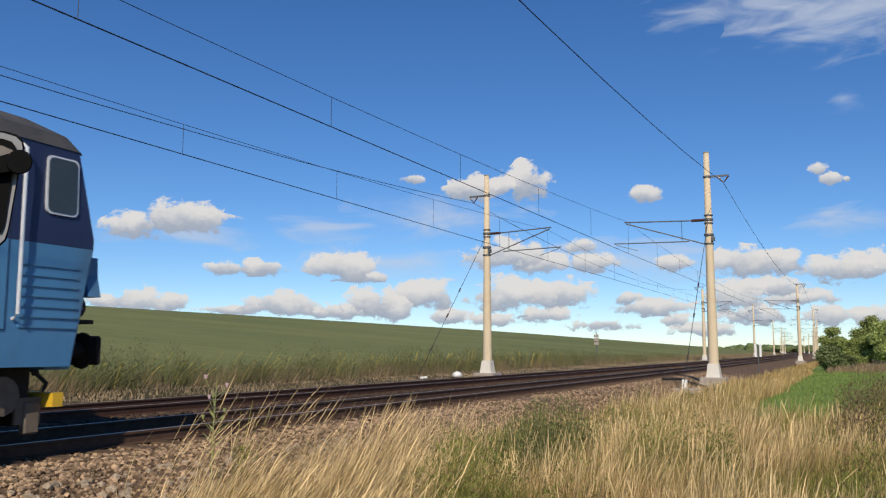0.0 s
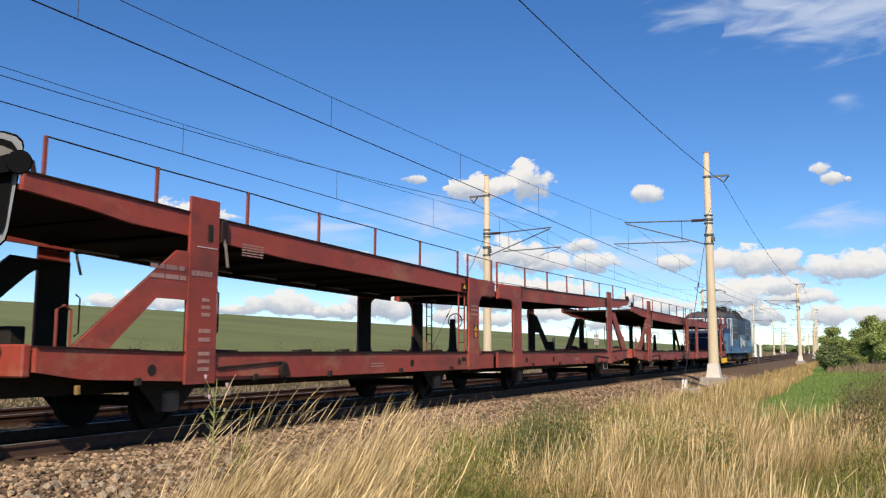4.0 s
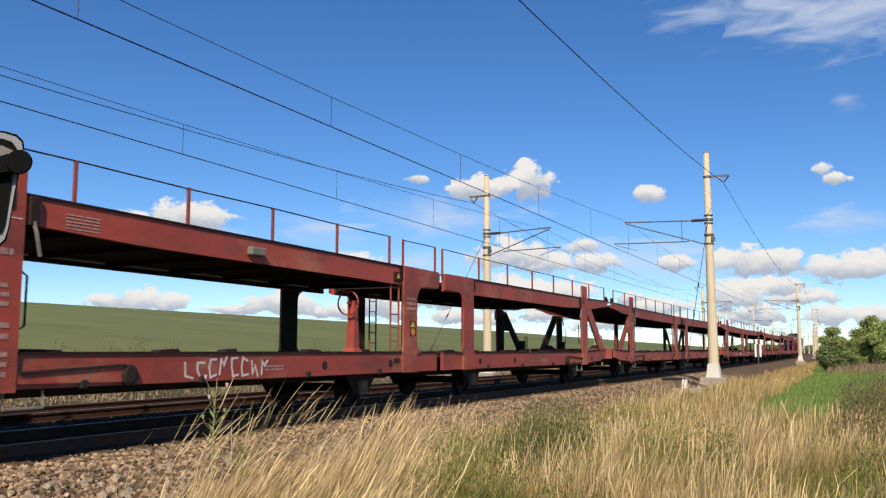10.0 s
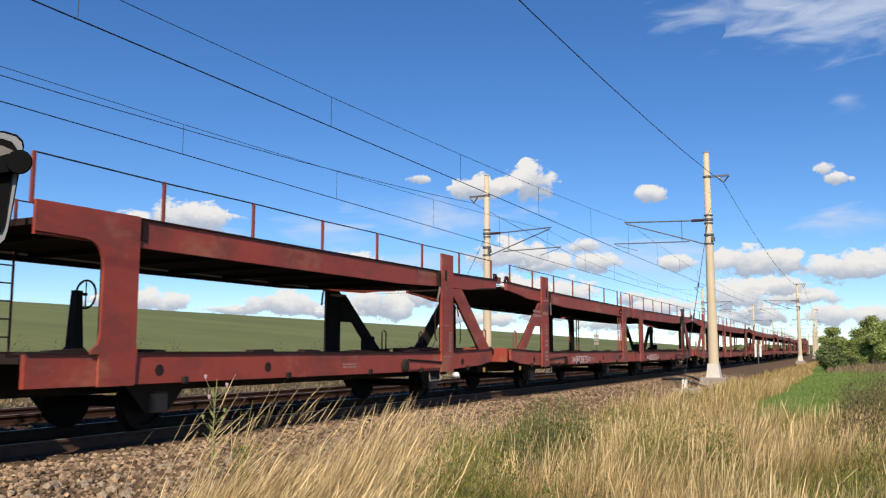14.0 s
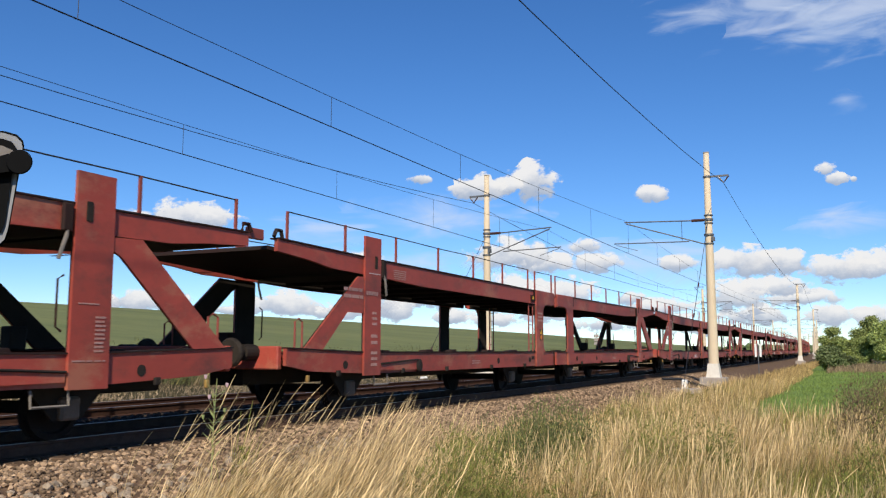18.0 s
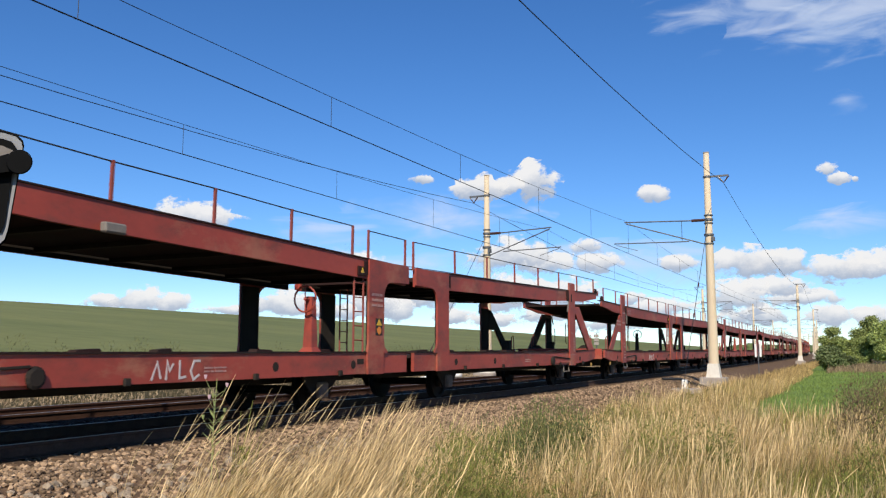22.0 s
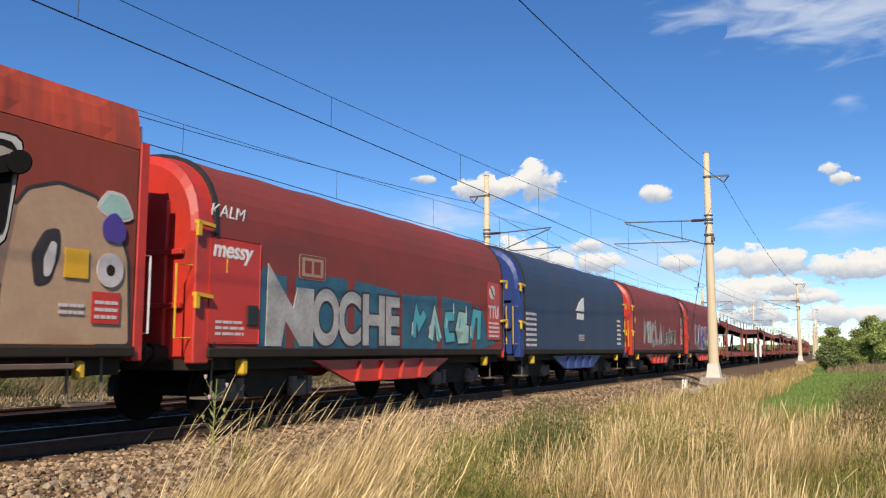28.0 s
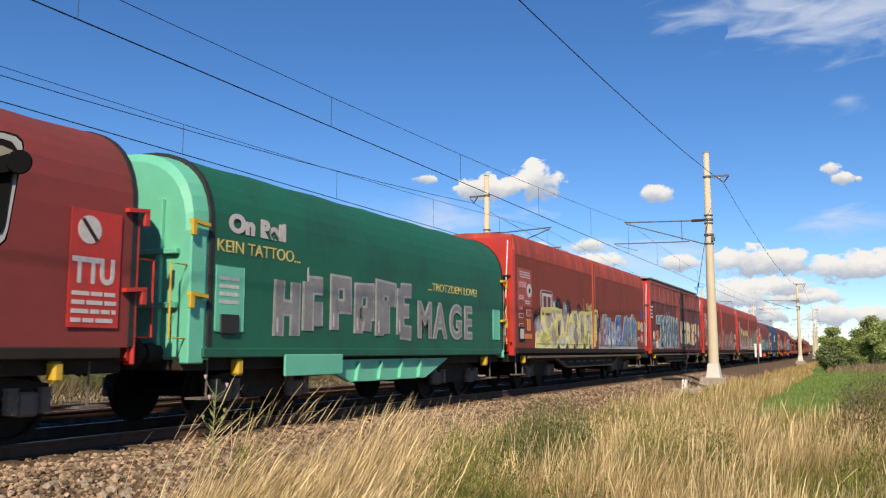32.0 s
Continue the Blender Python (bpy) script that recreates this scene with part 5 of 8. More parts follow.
WALL = "brown-red sliding wall wagon"
h1 = couple(wall_wagon(14.8, WALL + " with pink and tan graffiti murals"), -495.74)
wagon_notices(h1, 7.72, -1.477)
blob(h1, -6.4, -0.3, 1.15, 2.5, "spray_silver", 61)
for k, (x, w, top) in enumerate(((-5.95, 1.25, 2.82), (-4.6, 1.05, 2.7), (-3.45, 1.05, 2.72), (-2.3, 1.5, 2.74))):
    sprayed(h1, [(x, 1.22), (x + 0.03, top - 0.3), (x + 0.2 * w, top), (x + 0.8 * w, top - 0.02), (x + w, top - 0.35), (x + w * 0.96, 1.22)], "spray_rust", -1.46, width=0.07)
    part("graffiti_cap", prism(corners([(x + 0.05, top - 0.5), (x + 0.08, top - 0.3), (x + 0.22 * w, top - 0.05), (x + 0.78 * w, top - 0.07), (x + w * 0.94, top - 0.36), (x + w * 0.9, top - 0.56), (x + w * 0.5, top - 0.42)], 0.05), -1.472, -1.4685), "spray_yellow", h1)
    sprayed(h1, [(x + 0.42 * w, 1.5), (x + 0.4 * w, top - 0.65), (x + 0.56 * w, top - 0.6), (x + 0.6 * w, 1.56)], "marking", -1.473, width=0.05)
    for j in range(5):
        part("graffiti_line", box(x + 0.08, x + w * 0.36, -1.472, -1.4685, 1.3 + 0.07 * j, 1.318 + 0.07 * j), "spray_black", h1)
blob(h1, 0.3, 5.9, 1.15, 2.3, "spray_mint", 62)
slabs(h1, 0.9, 5.8, 1.18, 2.75, 4, ("spray_bark", "spray_bark"), "spray_black", seed=8, thick=1.45)
sprayed(h1, [(5.75, 1.16), (5.8, 2.5), (6.05, 2.85), (6.46, 2.98), (7.0, 2.9), (7.35, 2.62), (7.55, 2.2), (7.62, 1.16)], "spray_skin", -1.455, width=0.05)
sprayed(h1, [(6.2, 1.8), (6.14, 2.15), (6.3, 2.42), (6.48, 2.46), (6.5, 2.2), (6.38, 1.85)], "spray_black", -1.464, width=0.02)
sprayed(h1, [(6.3, 1.9), (6.28, 2.1), (6.38, 2.32), (6.45, 2.3), (6.44, 2.1), (6.38, 1.92)], "marking", -1.473, width=0.01)
sprayed(h1, [(7.05, 2.8), (7.2, 3.0), (7.45, 2.98), (7.6, 2.75), (7.35, 2.68)], "spray_mint", -1.464, "marking", 0.04)
part("graffiti", box(0.6, 7.1, -1.462, -1.453, 1.15, 1.3), "orange", h1)
h2 = couple(wall_wagon(14.85, WALL + " with a square emblem and silver graffiti"), -511.86)
wagon_notices(h2, 7.7)
emblem(h2, -5.9, -4.77, 2.1, 2.8, -1.452)
slabs(h2, -5.2, -0.4, 1.2, 2.15, 8, ("spray_grey", "spray_silver"), "spray_black", seed=9, thick=0.75)
for a, b, top in ((0.3, 1.5, 2.5), (1.7, 2.9, 2.2), (3.0, 3.95, 2.2), (4.25, 6.05, 2.4)):
    sprayed(h2, [(a, 1.2), (a + 0.04, top - 0.5), (a + 0.2 * (b - a), top - 0.08), (a + 0.5 * (b - a), top), (a + 0.78 * (b - a), top - 0.14), (b - 0.06, top - 0.6), (b, 1.2)], "spray_brown", -1.454, "spray_tan", 0.04)
    for k in range(3):
        x = a + (b - a) * (0.2 + 0.24 * k)
        part("graffiti_shade", prism(rounded_loop([(x, 1.3), (x - 0.03, top - 0.7 + 0.1 * k), (x + 0.12, top - 0.45), (x + 0.16, 1.34)], 3), -1.466, -1.461), ("spray_grey", "spray_tan", "wall_brown")[k], h2)
slabs(h2, 0.4, 5.9, 1.25, 2.15, 7, ("spray_brown", "spray_grey"), "wall_brown", y=-1.467, seed=10)
sprayed(h2, [(6.1, 1.18), (6.2, 1.6), (6.36, 1.66), (6.45, 1.2)], "spray_mint", -1.455, "marking", 0.03)
for k in range(9):
    x, z = -6.75 + 0.16 * k, (1.25, 1.55, 1.4, 1.9, 1.3, 1.2, 1.5, 1.2, 1.35)[k]
    part("graffiti_diamond", prism([(x, z), (x + 0.09, z + 0.16), (x, z + 0.32), (x - 0.09, z + 0.16)], -1.459, -1.452), "spray_silver", h2)
h3 = couple(wall_wagon(12.72, "ribbed brown-red goods wagon with cream spray-painted letters", axles=True, ribs=True), -526.96)
# tall steel-blue letters with white rims and black cuts
for k, letter in enumerate(([(-5.06, 2.28), (-5.06, 2.62), (-3.72, 2.68), (-3.6, 2.5), (-4.02, 1.62), (-3.62, 1.58), (-3.6, 1.22), (-4.7, 1.2), (-4.5, 1.5), (-4.18, 2.3)],
                            [(-3.56, 1.3), (-3.62, 2.3), (-3.4, 2.66), (-3.02, 2.64), (-2.84, 2.3), (-2.86, 1.4), (-3.1, 1.22)],
                            [(-2.82, 1.22), (-2.8, 2.66), (-2.46, 2.72), (-2.2, 2.2), (-2.06, 2.7), (-1.72, 2.68), (-1.76, 1.24), (-2.0, 1.24), (-2.1, 1.75), (-2.46, 1.28)],
                            [(-1.7, 1.24), (-1.66, 2.66), (-1.36, 2.7), (-1.3, 2.1), (-0.98, 2.66), (-0.74, 2.58), (-1.06, 2.0), (-0.66, 1.3), (-0.98, 1.22), (-1.26, 1.7), (-1.38, 1.24)],
                            [(-0.64, 1.3), (-0.6, 2.5), (-0.34, 2.68), (-0.06, 2.5), (-0.02, 1.36), (-0.3, 1.2)])):
    sprayed(h3, letter, "cloud_steel", -1.4565 - 0.0008 * (k % 2), "marking", 0.035)
strokes(h3, [[(-3.46, 1.6), (-3.42, 2.3), (-3.2, 2.5)], [(-3.0, 2.3), (-3.0, 1.6), (-3.2, 1.36)], [(-2.62, 1.4), (-2.6, 2.4)], [(-1.9, 1.4), (-1.88, 2.4)], [(-1.52, 1.36), (-1.5, 2.44)], [(-1.2, 1.9), (-0.92, 2.46)], [(-0.44, 1.5), (-0.42, 2.3)]], 0.055, "spray_black", -1.4655)
strokes(h3, [[(-4.98, 2.36), (-4.98, 2.56), (-4.84, 2.56), (-4.84, 2.36)], [(-4.05, 2.5), (-4.3, 2.1), (-4.4, 1.7)], [(-3.9, 1.5), (-4.4, 1.46)], [(-2.3, 1.9), (-2.14, 1.6)]], 0.022, "spray_navy", -1.4655)
strokes(h3, [[(-2.9, 2.72), (-2.84, 2.86), (-2.8, 2.7)], [(-2.3, 2.74), (-2.26, 2.9), (-2.18, 2.74)], [(-5.3, 1.75), (-5.22, 1.95), (-5.1, 1.8)], [(-6.0, 1.25), (-5.95, 1.5), (-5.8, 1.3), (-5.72, 1.52)], [(-5.66, 1.52), (-5.6, 1.25), (-5.4, 1.5), (-5.5, 1.3), (-5.38, 1.22)]], 0.018, "marking", -1.456)
part("graffiti_ground", prism(corners([(-4.72, 1.18), (-4.4, 1.9), (-3.8, 2.62), (-2.9, 2.7), (-1.7, 2.72), (-0.3, 2.66), (0.02, 2.3), (0.0, 1.18)], 0.08), -1.4555, -1.45), "spray_black", h3)
mist(h3, -3.3, 1.7, 0.25, 0.4, "mist_white", -1.467)
mist(h3, -4.0, 1.36, 0.3, 0.15, "mist_black", -1.467)
for letter in ([(0.53, 2.56), (1.08, 2.58), (1.16, 2.51), (1.17, 2.15), (0.9, 2.09), (0.88, 1.94), (1.08, 1.92), (1.06, 1.77), (0.9, 1.74), (0.89, 1.45), (0.48, 1.45)],
               [(1.76 + 0.23 * math.cos(0.4 * k), 2.34 + 0.24 * math.sin(0.4 * k)) for k in range(16)],
               [(1.52, 2.01), (1.93, 2.01), (1.97, 1.4), (1.5, 1.42)],
               [(2.2, 2.53), (2.33, 2.56), (3.0, 2.54), (3.24, 2.33), (3.23, 2.08), (3.1, 1.86), (3.39, 1.48), (3.36, 1.42), (2.85, 1.42), (2.67, 1.57), (2.51, 1.53), (2.5, 1.43), (2.19, 1.42)],
               [(3.65, 2.49), (4.49, 2.51), (4.51, 2.11), (4.07, 2.1), (4.08, 2.02), (4.41, 1.98), (4.42, 1.77), (4.07, 1.72), (4.46, 1.69), (4.48, 1.37), (3.62, 1.4)],
               [(4.72, 2.52), (5.15, 2.57), (5.16, 1.97), (4.72, 1.95)],
               [(4.9 + 0.19 * math.cos(0.4 * k), 1.68 + 0.18 * math.sin(0.4 * k)) for k in range(16)]):
    sprayed(h3, letter, "spray_cream", -1.46, width=0.09, drop=(0.035, -0.03), name="graffiti_letter")
part("graffiti_cut", prism(rounded_loop([(2.54, 2.08), (2.68, 2.16), (2.76, 2.02), (2.64, 1.9), (2.53, 1.9)], 3), -1.472, -1.467), "spray_black", h3)
for x in (1.0, 1.25, 2.0, 3.35, 5.2):
    part("graffiti_smear", prism(rounded_loop([(x, 1.25), (x - 0.12, 1.5), (x + 0.1, 1.95), (x + 0.22, 1.6), (x + 0.2, 1.28)], 3), -1.4555, -1.45), "spray_rose", h3)
for z, w in ((2.2, 0.5), (1.6, 0.45)):
    part("orange_panel", box(5.75, 6.15, -1.464, -1.452, z, z + 0.3), "orange" if z > 2 else "red", h3)
part("round_plate", lathe([(-1.472, 0.2), (-1.452, 0.2)], (5.9, 0, 2.02), "y", 18), "marking", h3)
part("blue_spot", prism(rounded_loop([(5.78, 2.5), (5.74, 2.75), (5.95, 2.86), (6.12, 2.72), (6.1, 2.52)], 4), -1.466, -1.452), "spray_violet", h3, "violet sprayed spot")
part("orange_panel", box(-5.02, -4.76, -1.464, -1.452, 1.66, 1.98), "orange", h3)
part("orange_panel", box(-5.16, -4.62, -1.463, -1.453, 1.5, 1.64), "orange", h3)
part("round_plate", lathe([(-1.472, 0.2), (-1.452, 0.2)], (-5.68, 0, 1.74), "y", 18), "marking", h3)
part("document_holder", box(-5.24, -4.94, -1.5, -1.452, 1.2, 1.5, 0.01), "marking", h3)
bars("stencil", h3, -6.3, 2.5, 0.5, 0.6, 4, -1.452)
h4 = couple(wall_wagon(14.86, WALL + " with yellow and blue graffiti murals"), -542.18)
wagon_notices(h4, 7.7)
emblem(h4, -5.62, -4.54, 2.08, 2.82, -1.452, "wall_dark")
# yellow letters on a cloudy ground
part("graffiti_ground", prism(corners([(-6.15, 1.15), (-6.08, 1.6), (-5.65, 1.8), (-5.62, 2.28), (-4.5, 2.3), (-3.66, 2.3), (-3.6, 2.16), (-3.05, 2.24), (-2.9, 2.12), (-2.55, 2.34), (-2.1, 2.32), (-2.0, 2.16), (-1.76, 2.34), (-1.1, 2.36), (-0.28, 2.4), (-0.25, 1.15)], 0.04), -1.457, -1.448), "cloud_lemon", h4)
for k, pts in enumerate(([(-5.34, 2.18), (-4.66, 2.24), (-4.6, 1.95), (-4.9, 1.72), (-5.2, 1.75)], [(-4.16, 1.95), (-3.72, 2.05), (-3.7, 1.6), (-4.0, 1.5), (-4.14, 1.7)],
                         [(-2.46, 2.26), (-2.16, 2.26), (-2.04, 1.98), (-2.18, 1.74), (-1.92, 1.5), (-2.02, 1.18), (-2.36, 1.18), (-2.5, 1.6), (-2.34, 1.84)], [(-1.7, 2.26), (-1.3, 2.3), (-1.32, 1.7), (-1.62, 1.5)], [(-0.98, 2.3), (-0.38, 2.32), (-0.42, 1.4), (-0.76, 1.3), (-0.9, 1.8)], [(-3.02, 2.1), (-2.72, 2.0), (-2.86, 1.5), (-3.1, 1.6)])):
    part("graffiti_fill", prism(corners(pts, 0.07), -1.4595, -1.4575), "cloud_taupe", h4)
for cx, cz, rx, rz, mat in ((-5.9, 1.75, 0.35, 0.35, "mist_lilac"), (-4.6, 2.15, 0.35, 0.3, "mist_lilac"), (-3.4, 2.2, 0.35, 0.3, "mist_lilac"), (-4.4, 1.55, 0.5, 0.35, "mist_taupe"), (-3.3, 1.9, 0.3, 0.45, "mist_taupe"), (-2.2, 1.55, 0.35, 0.4, "mist_grey"), (-2.0, 2.15, 0.25, 0.25, "mist_lilac"),
                            (-1.5, 1.6, 0.4, 0.35, "mist_taupe"), (-0.8, 1.5, 0.4, 0.4, "mist_taupe"), (-3.6, 1.35, 0.35, 0.25, "mist_white"), (-2.75, 1.6, 0.25, 0.4, "mist_white"), (-5.2, 1.35, 0.6, 0.3, "mist_lemon"), (-1.2, 1.35, 0.5, 0.25, "mist_lemon"), (-4.0, 1.7, 0.12, 0.25, "mist_black"), (-1.55, 1.8, 0.22, 0.15, "mist_grey")):
    mist(h4, cx, cz, rx, rz, mat, -1.4605)
for cx, cz, rx, rz in ((-5.6, 1.95, 0.5, 0.4), (-4.0, 2.42, 0.42, 0.3), (-3.0, 2.4, 0.42, 0.32), (-1.85, 2.42, 0.26, 0.2), (-6.1, 1.95, 0.25, 0.3)):
    mist(h4, cx, cz, rx, rz, "mist_black", -1.453)
mist(h4, -4.5, 2.4, 0.35, 0.2, "mist_white", -1.454)
mist(h4, -3.3, 2.35, 0.35, 0.25, "mist_lilac", -1.454)
strokes(h4, [[(-5.58, 1.8), (-5.6, 2.26), (-4.4, 2.32), (-3.7, 2.28), (-3.75, 2.05)], [(-5.36, 2.2), (-4.64, 2.24), (-4.36, 1.72), (-4.2, 2.2)], [(-5.36, 2.2), (-5.1, 1.7)], [(-4.2, 1.5), (-4.18, 2.0), (-3.74, 2.06), (-3.74, 1.56), (-4.3, 1.2)], [(-3.7, 1.5), (-3.35, 1.5), (-3.1, 2.18), (-2.96, 2.2)],
             [(-2.98, 1.2), (-2.98, 2.0), (-2.6, 2.02), (-2.58, 1.2)], [(-2.52, 1.9), (-2.48, 2.3), (-2.12, 2.3), (-1.96, 2.0), (-2.1, 1.76), (-1.84, 1.45), (-1.98, 1.18)], [(-2.6, 1.5), (-2.3, 1.2)], [(-1.74, 1.2), (-1.74, 2.3), (-1.24, 2.32), (-1.26, 1.2)], [(-1.3, 2.0), (-0.92, 2.02), (-0.9, 1.75)],
             [(-1.02, 2.3), (-0.34, 2.36), (-0.34, 1.2)], [(-0.84, 1.2), (-0.76, 1.6), (-0.5, 1.58), (-0.48, 1.2)], [(-5.1, 1.5), (-4.9, 1.6), (-4.75, 1.5), (-5.0, 1.42), (-5.1, 1.5)]], 0.05, "spray_lemon", -1.4635)
strokes(h4, [[(-5.64, 1.8), (-5.3, 1.5), (-5.5, 1.3)], [(-5.0, 1.7), (-4.8, 1.5)], [(-3.62, 2.2), (-2.95, 2.24), (-2.92, 2.06)], [(-2.56, 1.75), (-2.54, 2.34), (-2.1, 2.36), (-2.04, 2.24)], [(-2.58, 1.7), (-2.3, 1.66), (-2.02, 1.9)], [(-1.9, 1.6), (-1.78, 1.4), (-1.9, 1.2)], [(-1.04, 2.26), (-0.96, 1.8)], [(-0.3, 2.3), (-0.28, 1.2)], [(-1.7, 1.78), (-1.34, 1.74)]], 0.016, "spray_grey", -1.466)
strokes(h4, [[(-3.4, 1.9), (-3.6, 1.4)], [(-3.3, 1.85), (-3.45, 1.3)], [(-2.8, 1.9), (-2.9, 1.5)], [(-2.7, 1.85), (-2.84, 1.35), (-2.7, 1.25)], [(-0.8, 2.1), (-0.6, 1.9)], [(-0.75, 1.85), (-0.5, 2.0), (-0.6, 1.7)]], 0.014, "marking", -1.466)
strokes(h4, [[(-1.24, 2.36), (-1.25, 2.8)], [(-0.98, 2.62), (-0.9, 2.52), (-0.82, 2.64)], [(-0.9, 2.52), (-0.9, 2.42)], [(-0.78, 2.5), (-0.72, 2.42), (-0.66, 2.5), (-0.72, 2.56), (-0.78, 2.5)], [(-0.62, 2.52), (-0.6, 2.43), (-0.52, 2.52)], [(-0.46, 2.7), (-0.45, 2.42), (-0.28, 2.46)], [(-0.6, 2.56), (-0.4, 2.57)], [(-0.36, 2.7), (-0.34, 2.44)]], 0.012, "spray_lemon", -1.4555)
for k, x in enumerate((-4.05, -3.2, -2.4, -1.3, -0.6)):
    part("graffiti_spike", prism([(x - 0.14, 1.15), (x, 1.3 + 0.05 * (k % 2)), (x + 0.16, 1.15)], -1.468, -1.465), "spray_black", h4)
part("graffiti_rim", box(-6.1, 7.0, -1.4715, -1.47, 1.27, 1.282), "spray_black", h4)
# drips and a hook of paint over the middle seams
strokes(h4, [[(-0.12, 1.2), (-0.1, 2.4), (0.1, 2.45), (0.3, 2.42), (0.4, 2.2)], [(0.02, 1.2), (0.03, 2.3)], [(0.15, 1.4), (0.14, 2.36)]], 0.045, "spray_lemon", -1.477)
strokes(h4, [[(0.3, 2.3), (0.36, 2.0), (0.3, 1.85)]], 0.06, "spray_purple", -1.477)
# slate, blue and red letters
for k, (pts, mat) in enumerate((([(0.55, 1.24), (0.6, 1.9), (0.85, 2.2), (1.12, 2.0), (1.1, 1.24)], "cloud_slate"), ([(1.14, 1.5), (1.12, 2.32), (1.62, 2.34), (1.66, 1.9), (1.5, 1.5)], "cloud_slate"), ([(1.2, 1.24), (1.22, 1.8), (1.64, 1.85), (1.66, 1.24)], "cloud_ocean"), ([(1.7, 1.24), (1.72, 2.24), (2.2, 2.22), (2.22, 1.24)], "cloud_ocean"),
                                ([(2.26, 1.24), (2.3, 2.1), (2.74, 2.06), (2.72, 1.24)], "cloud_slate"), ([(2.78, 1.24), (2.84, 2.1), (3.05, 2.36), (3.7, 2.38), (3.72, 1.26)], "cloud_ocean"), ([(3.76, 1.26), (4.3, 2.34), (4.75, 2.42), (4.7, 1.26)], "cloud_slate"), ([(4.74, 1.26), (4.8, 2.3), (5.3, 2.36), (5.28, 1.26)], "cloud_slate"), ([(5.32, 1.26), (5.4, 2.46), (5.72, 2.5), (6.3, 2.2), (6.26, 1.26)], "cloud_slate"))):
    sprayed(h4, pts, mat, -1.4545 - 0.0007 * (k % 3), "spray_silver", 0.04)
strokes(h4, [[(3.85, 1.3), (4.35, 2.2)], [(4.6, 2.3), (4.55, 1.35)], [(4.95, 2.2), (4.9, 1.5)], [(5.55, 2.35), (5.5, 1.4)], [(5.6, 1.8), (6.1, 2.1)]], 0.09, "spray_blue", -1.465)
strokes(h4, [[(0.7, 2.1), (0.62, 1.9), (0.8, 2.25), (0.95, 2.1), (0.7, 1.7), (0.95, 1.45), (0.8, 1.25)], [(1.0, 1.25), (1.25, 1.5), (1.05, 1.7), (1.2, 2.0)], [(1.9, 1.9), (2.2, 1.95), (2.0, 1.85), (2.2, 2.02)], [(1.5, 1.24), (1.55, 1.9)]], 0.035, "red", -1.466)
strokes(h4, [[(1.35, 2.2), (1.55, 2.2), (1.55, 2.0)], [(1.4, 1.6), (1.7, 1.62)], [(1.36, 1.5), (1.74, 1.5)], [(1.45, 1.85), (1.5, 1.3)], [(1.8, 2.0), (1.95, 1.75), (2.1, 2.0)], [(1.8, 1.6), (2.1, 1.5), (1.85, 1.38)], [(2.3, 1.9), (2.7, 1.9)], [(2.35, 1.75), (2.65, 1.72)], [(2.3, 1.58), (2.7, 1.55)], [(2.4, 2.0), (2.4, 1.3)], [(2.6, 2.0), (2.62, 1.4)],
             [(2.95, 1.5), (3.15, 2.0), (3.3, 1.95), (3.45, 1.4), (2.95, 1.5)], [(3.1, 1.3), (3.3, 1.6), (3.5, 1.3)], [(6.1, 1.4), (6.3, 1.5), (6.2, 1.3)]], 0.018, "marking", -1.467)
for cx, cz, rx, rz, mat in ((1.9, 1.4, 0.4, 0.25, "mist_white"), (2.4, 1.4, 0.3, 0.25, "mist_white"), (2.2, 1.35, 0.15, 0.18, "mist_black"), (0.6, 1.5, 0.2, 0.4, "mist_lilac"), (5.0, 1.5, 0.4, 0.3, "mist_grey"), (0.5, 2.0, 0.3, 0.4, "mist_black")):
    mist(h4, cx, cz, rx, rz, mat, -1.4685)
part("graffiti_band", box(0.5, 6.4, -1.4535, -1.45, 1.15, 1.26), "marking", h4)

t5 = couple(coil_wagon(11.3, "tarp_green", "mint", "green " + COIL + " with silver graffiti", notices=False, fish="mint"), -556.08)
pm = part("side_panel", box(-5.2, -4.6, -1.468, -1.455, 1.35, 2.3, 0.015), "mint", t5, "light green panel")
part("document_holder", box(-5.1, -4.72, -1.5, -1.468, 1.32, 1.6, 0.01), "dark", t5)
bars("small_print", pm, -5.12, 1.75, 0.4, 0.45, 4, -1.468)
part("side_panel", box(4.6, 5.0, -1.466, -1.455, 1.35, 2.1, 0.015), "mint", t5, "light green panel")
part("inscription_board", box(-3.65, -2.05, -1.52, -1.48, 0.68, 1.02, 0.01), "mint", t5, "light green inscription board")
BLOCKS = ((((0.15, 0), (0.15, 1)), ((0.15, 0.5), (0.85, 0.5)), ((0.85, 0), (0.85, 1))), (((0.2, 0.95), (0.85, 0.95)), ((0.2, 0), (0.2, 1)), ((0.6, 0.1), (0.6, 0.6))), (((0.2, 0), (0.2, 0.95), (0.85, 0.95), (0.85, 0.5), (0.25, 0.5)),),
          (((0.2, 0), (0.2, 0.95), (0.85, 0.95), (0.85, 0.45), (0.25, 0.45)), ((0.7, 0.05), (0.7, 0.4))), (((0.15, 0), (0.15, 0.95), (0.85, 0.95), (0.85, 0.6)), ((0.5, 0.05), (0.5, 0.7))), (((0.2, 0), (0.2, 1)), ((0.2, 0.96), (0.9, 0.96)), ((0.2, 0.5), (0.75, 0.5)), ((0.2, 0.04), (0.9, 0.04))))
slabs(t5, -3.95, 0.6, 1.16, 2.5, 6, ("spray_grey",), "spray_silver", seed=15, shapes=BLOCKS, thick=0.85)
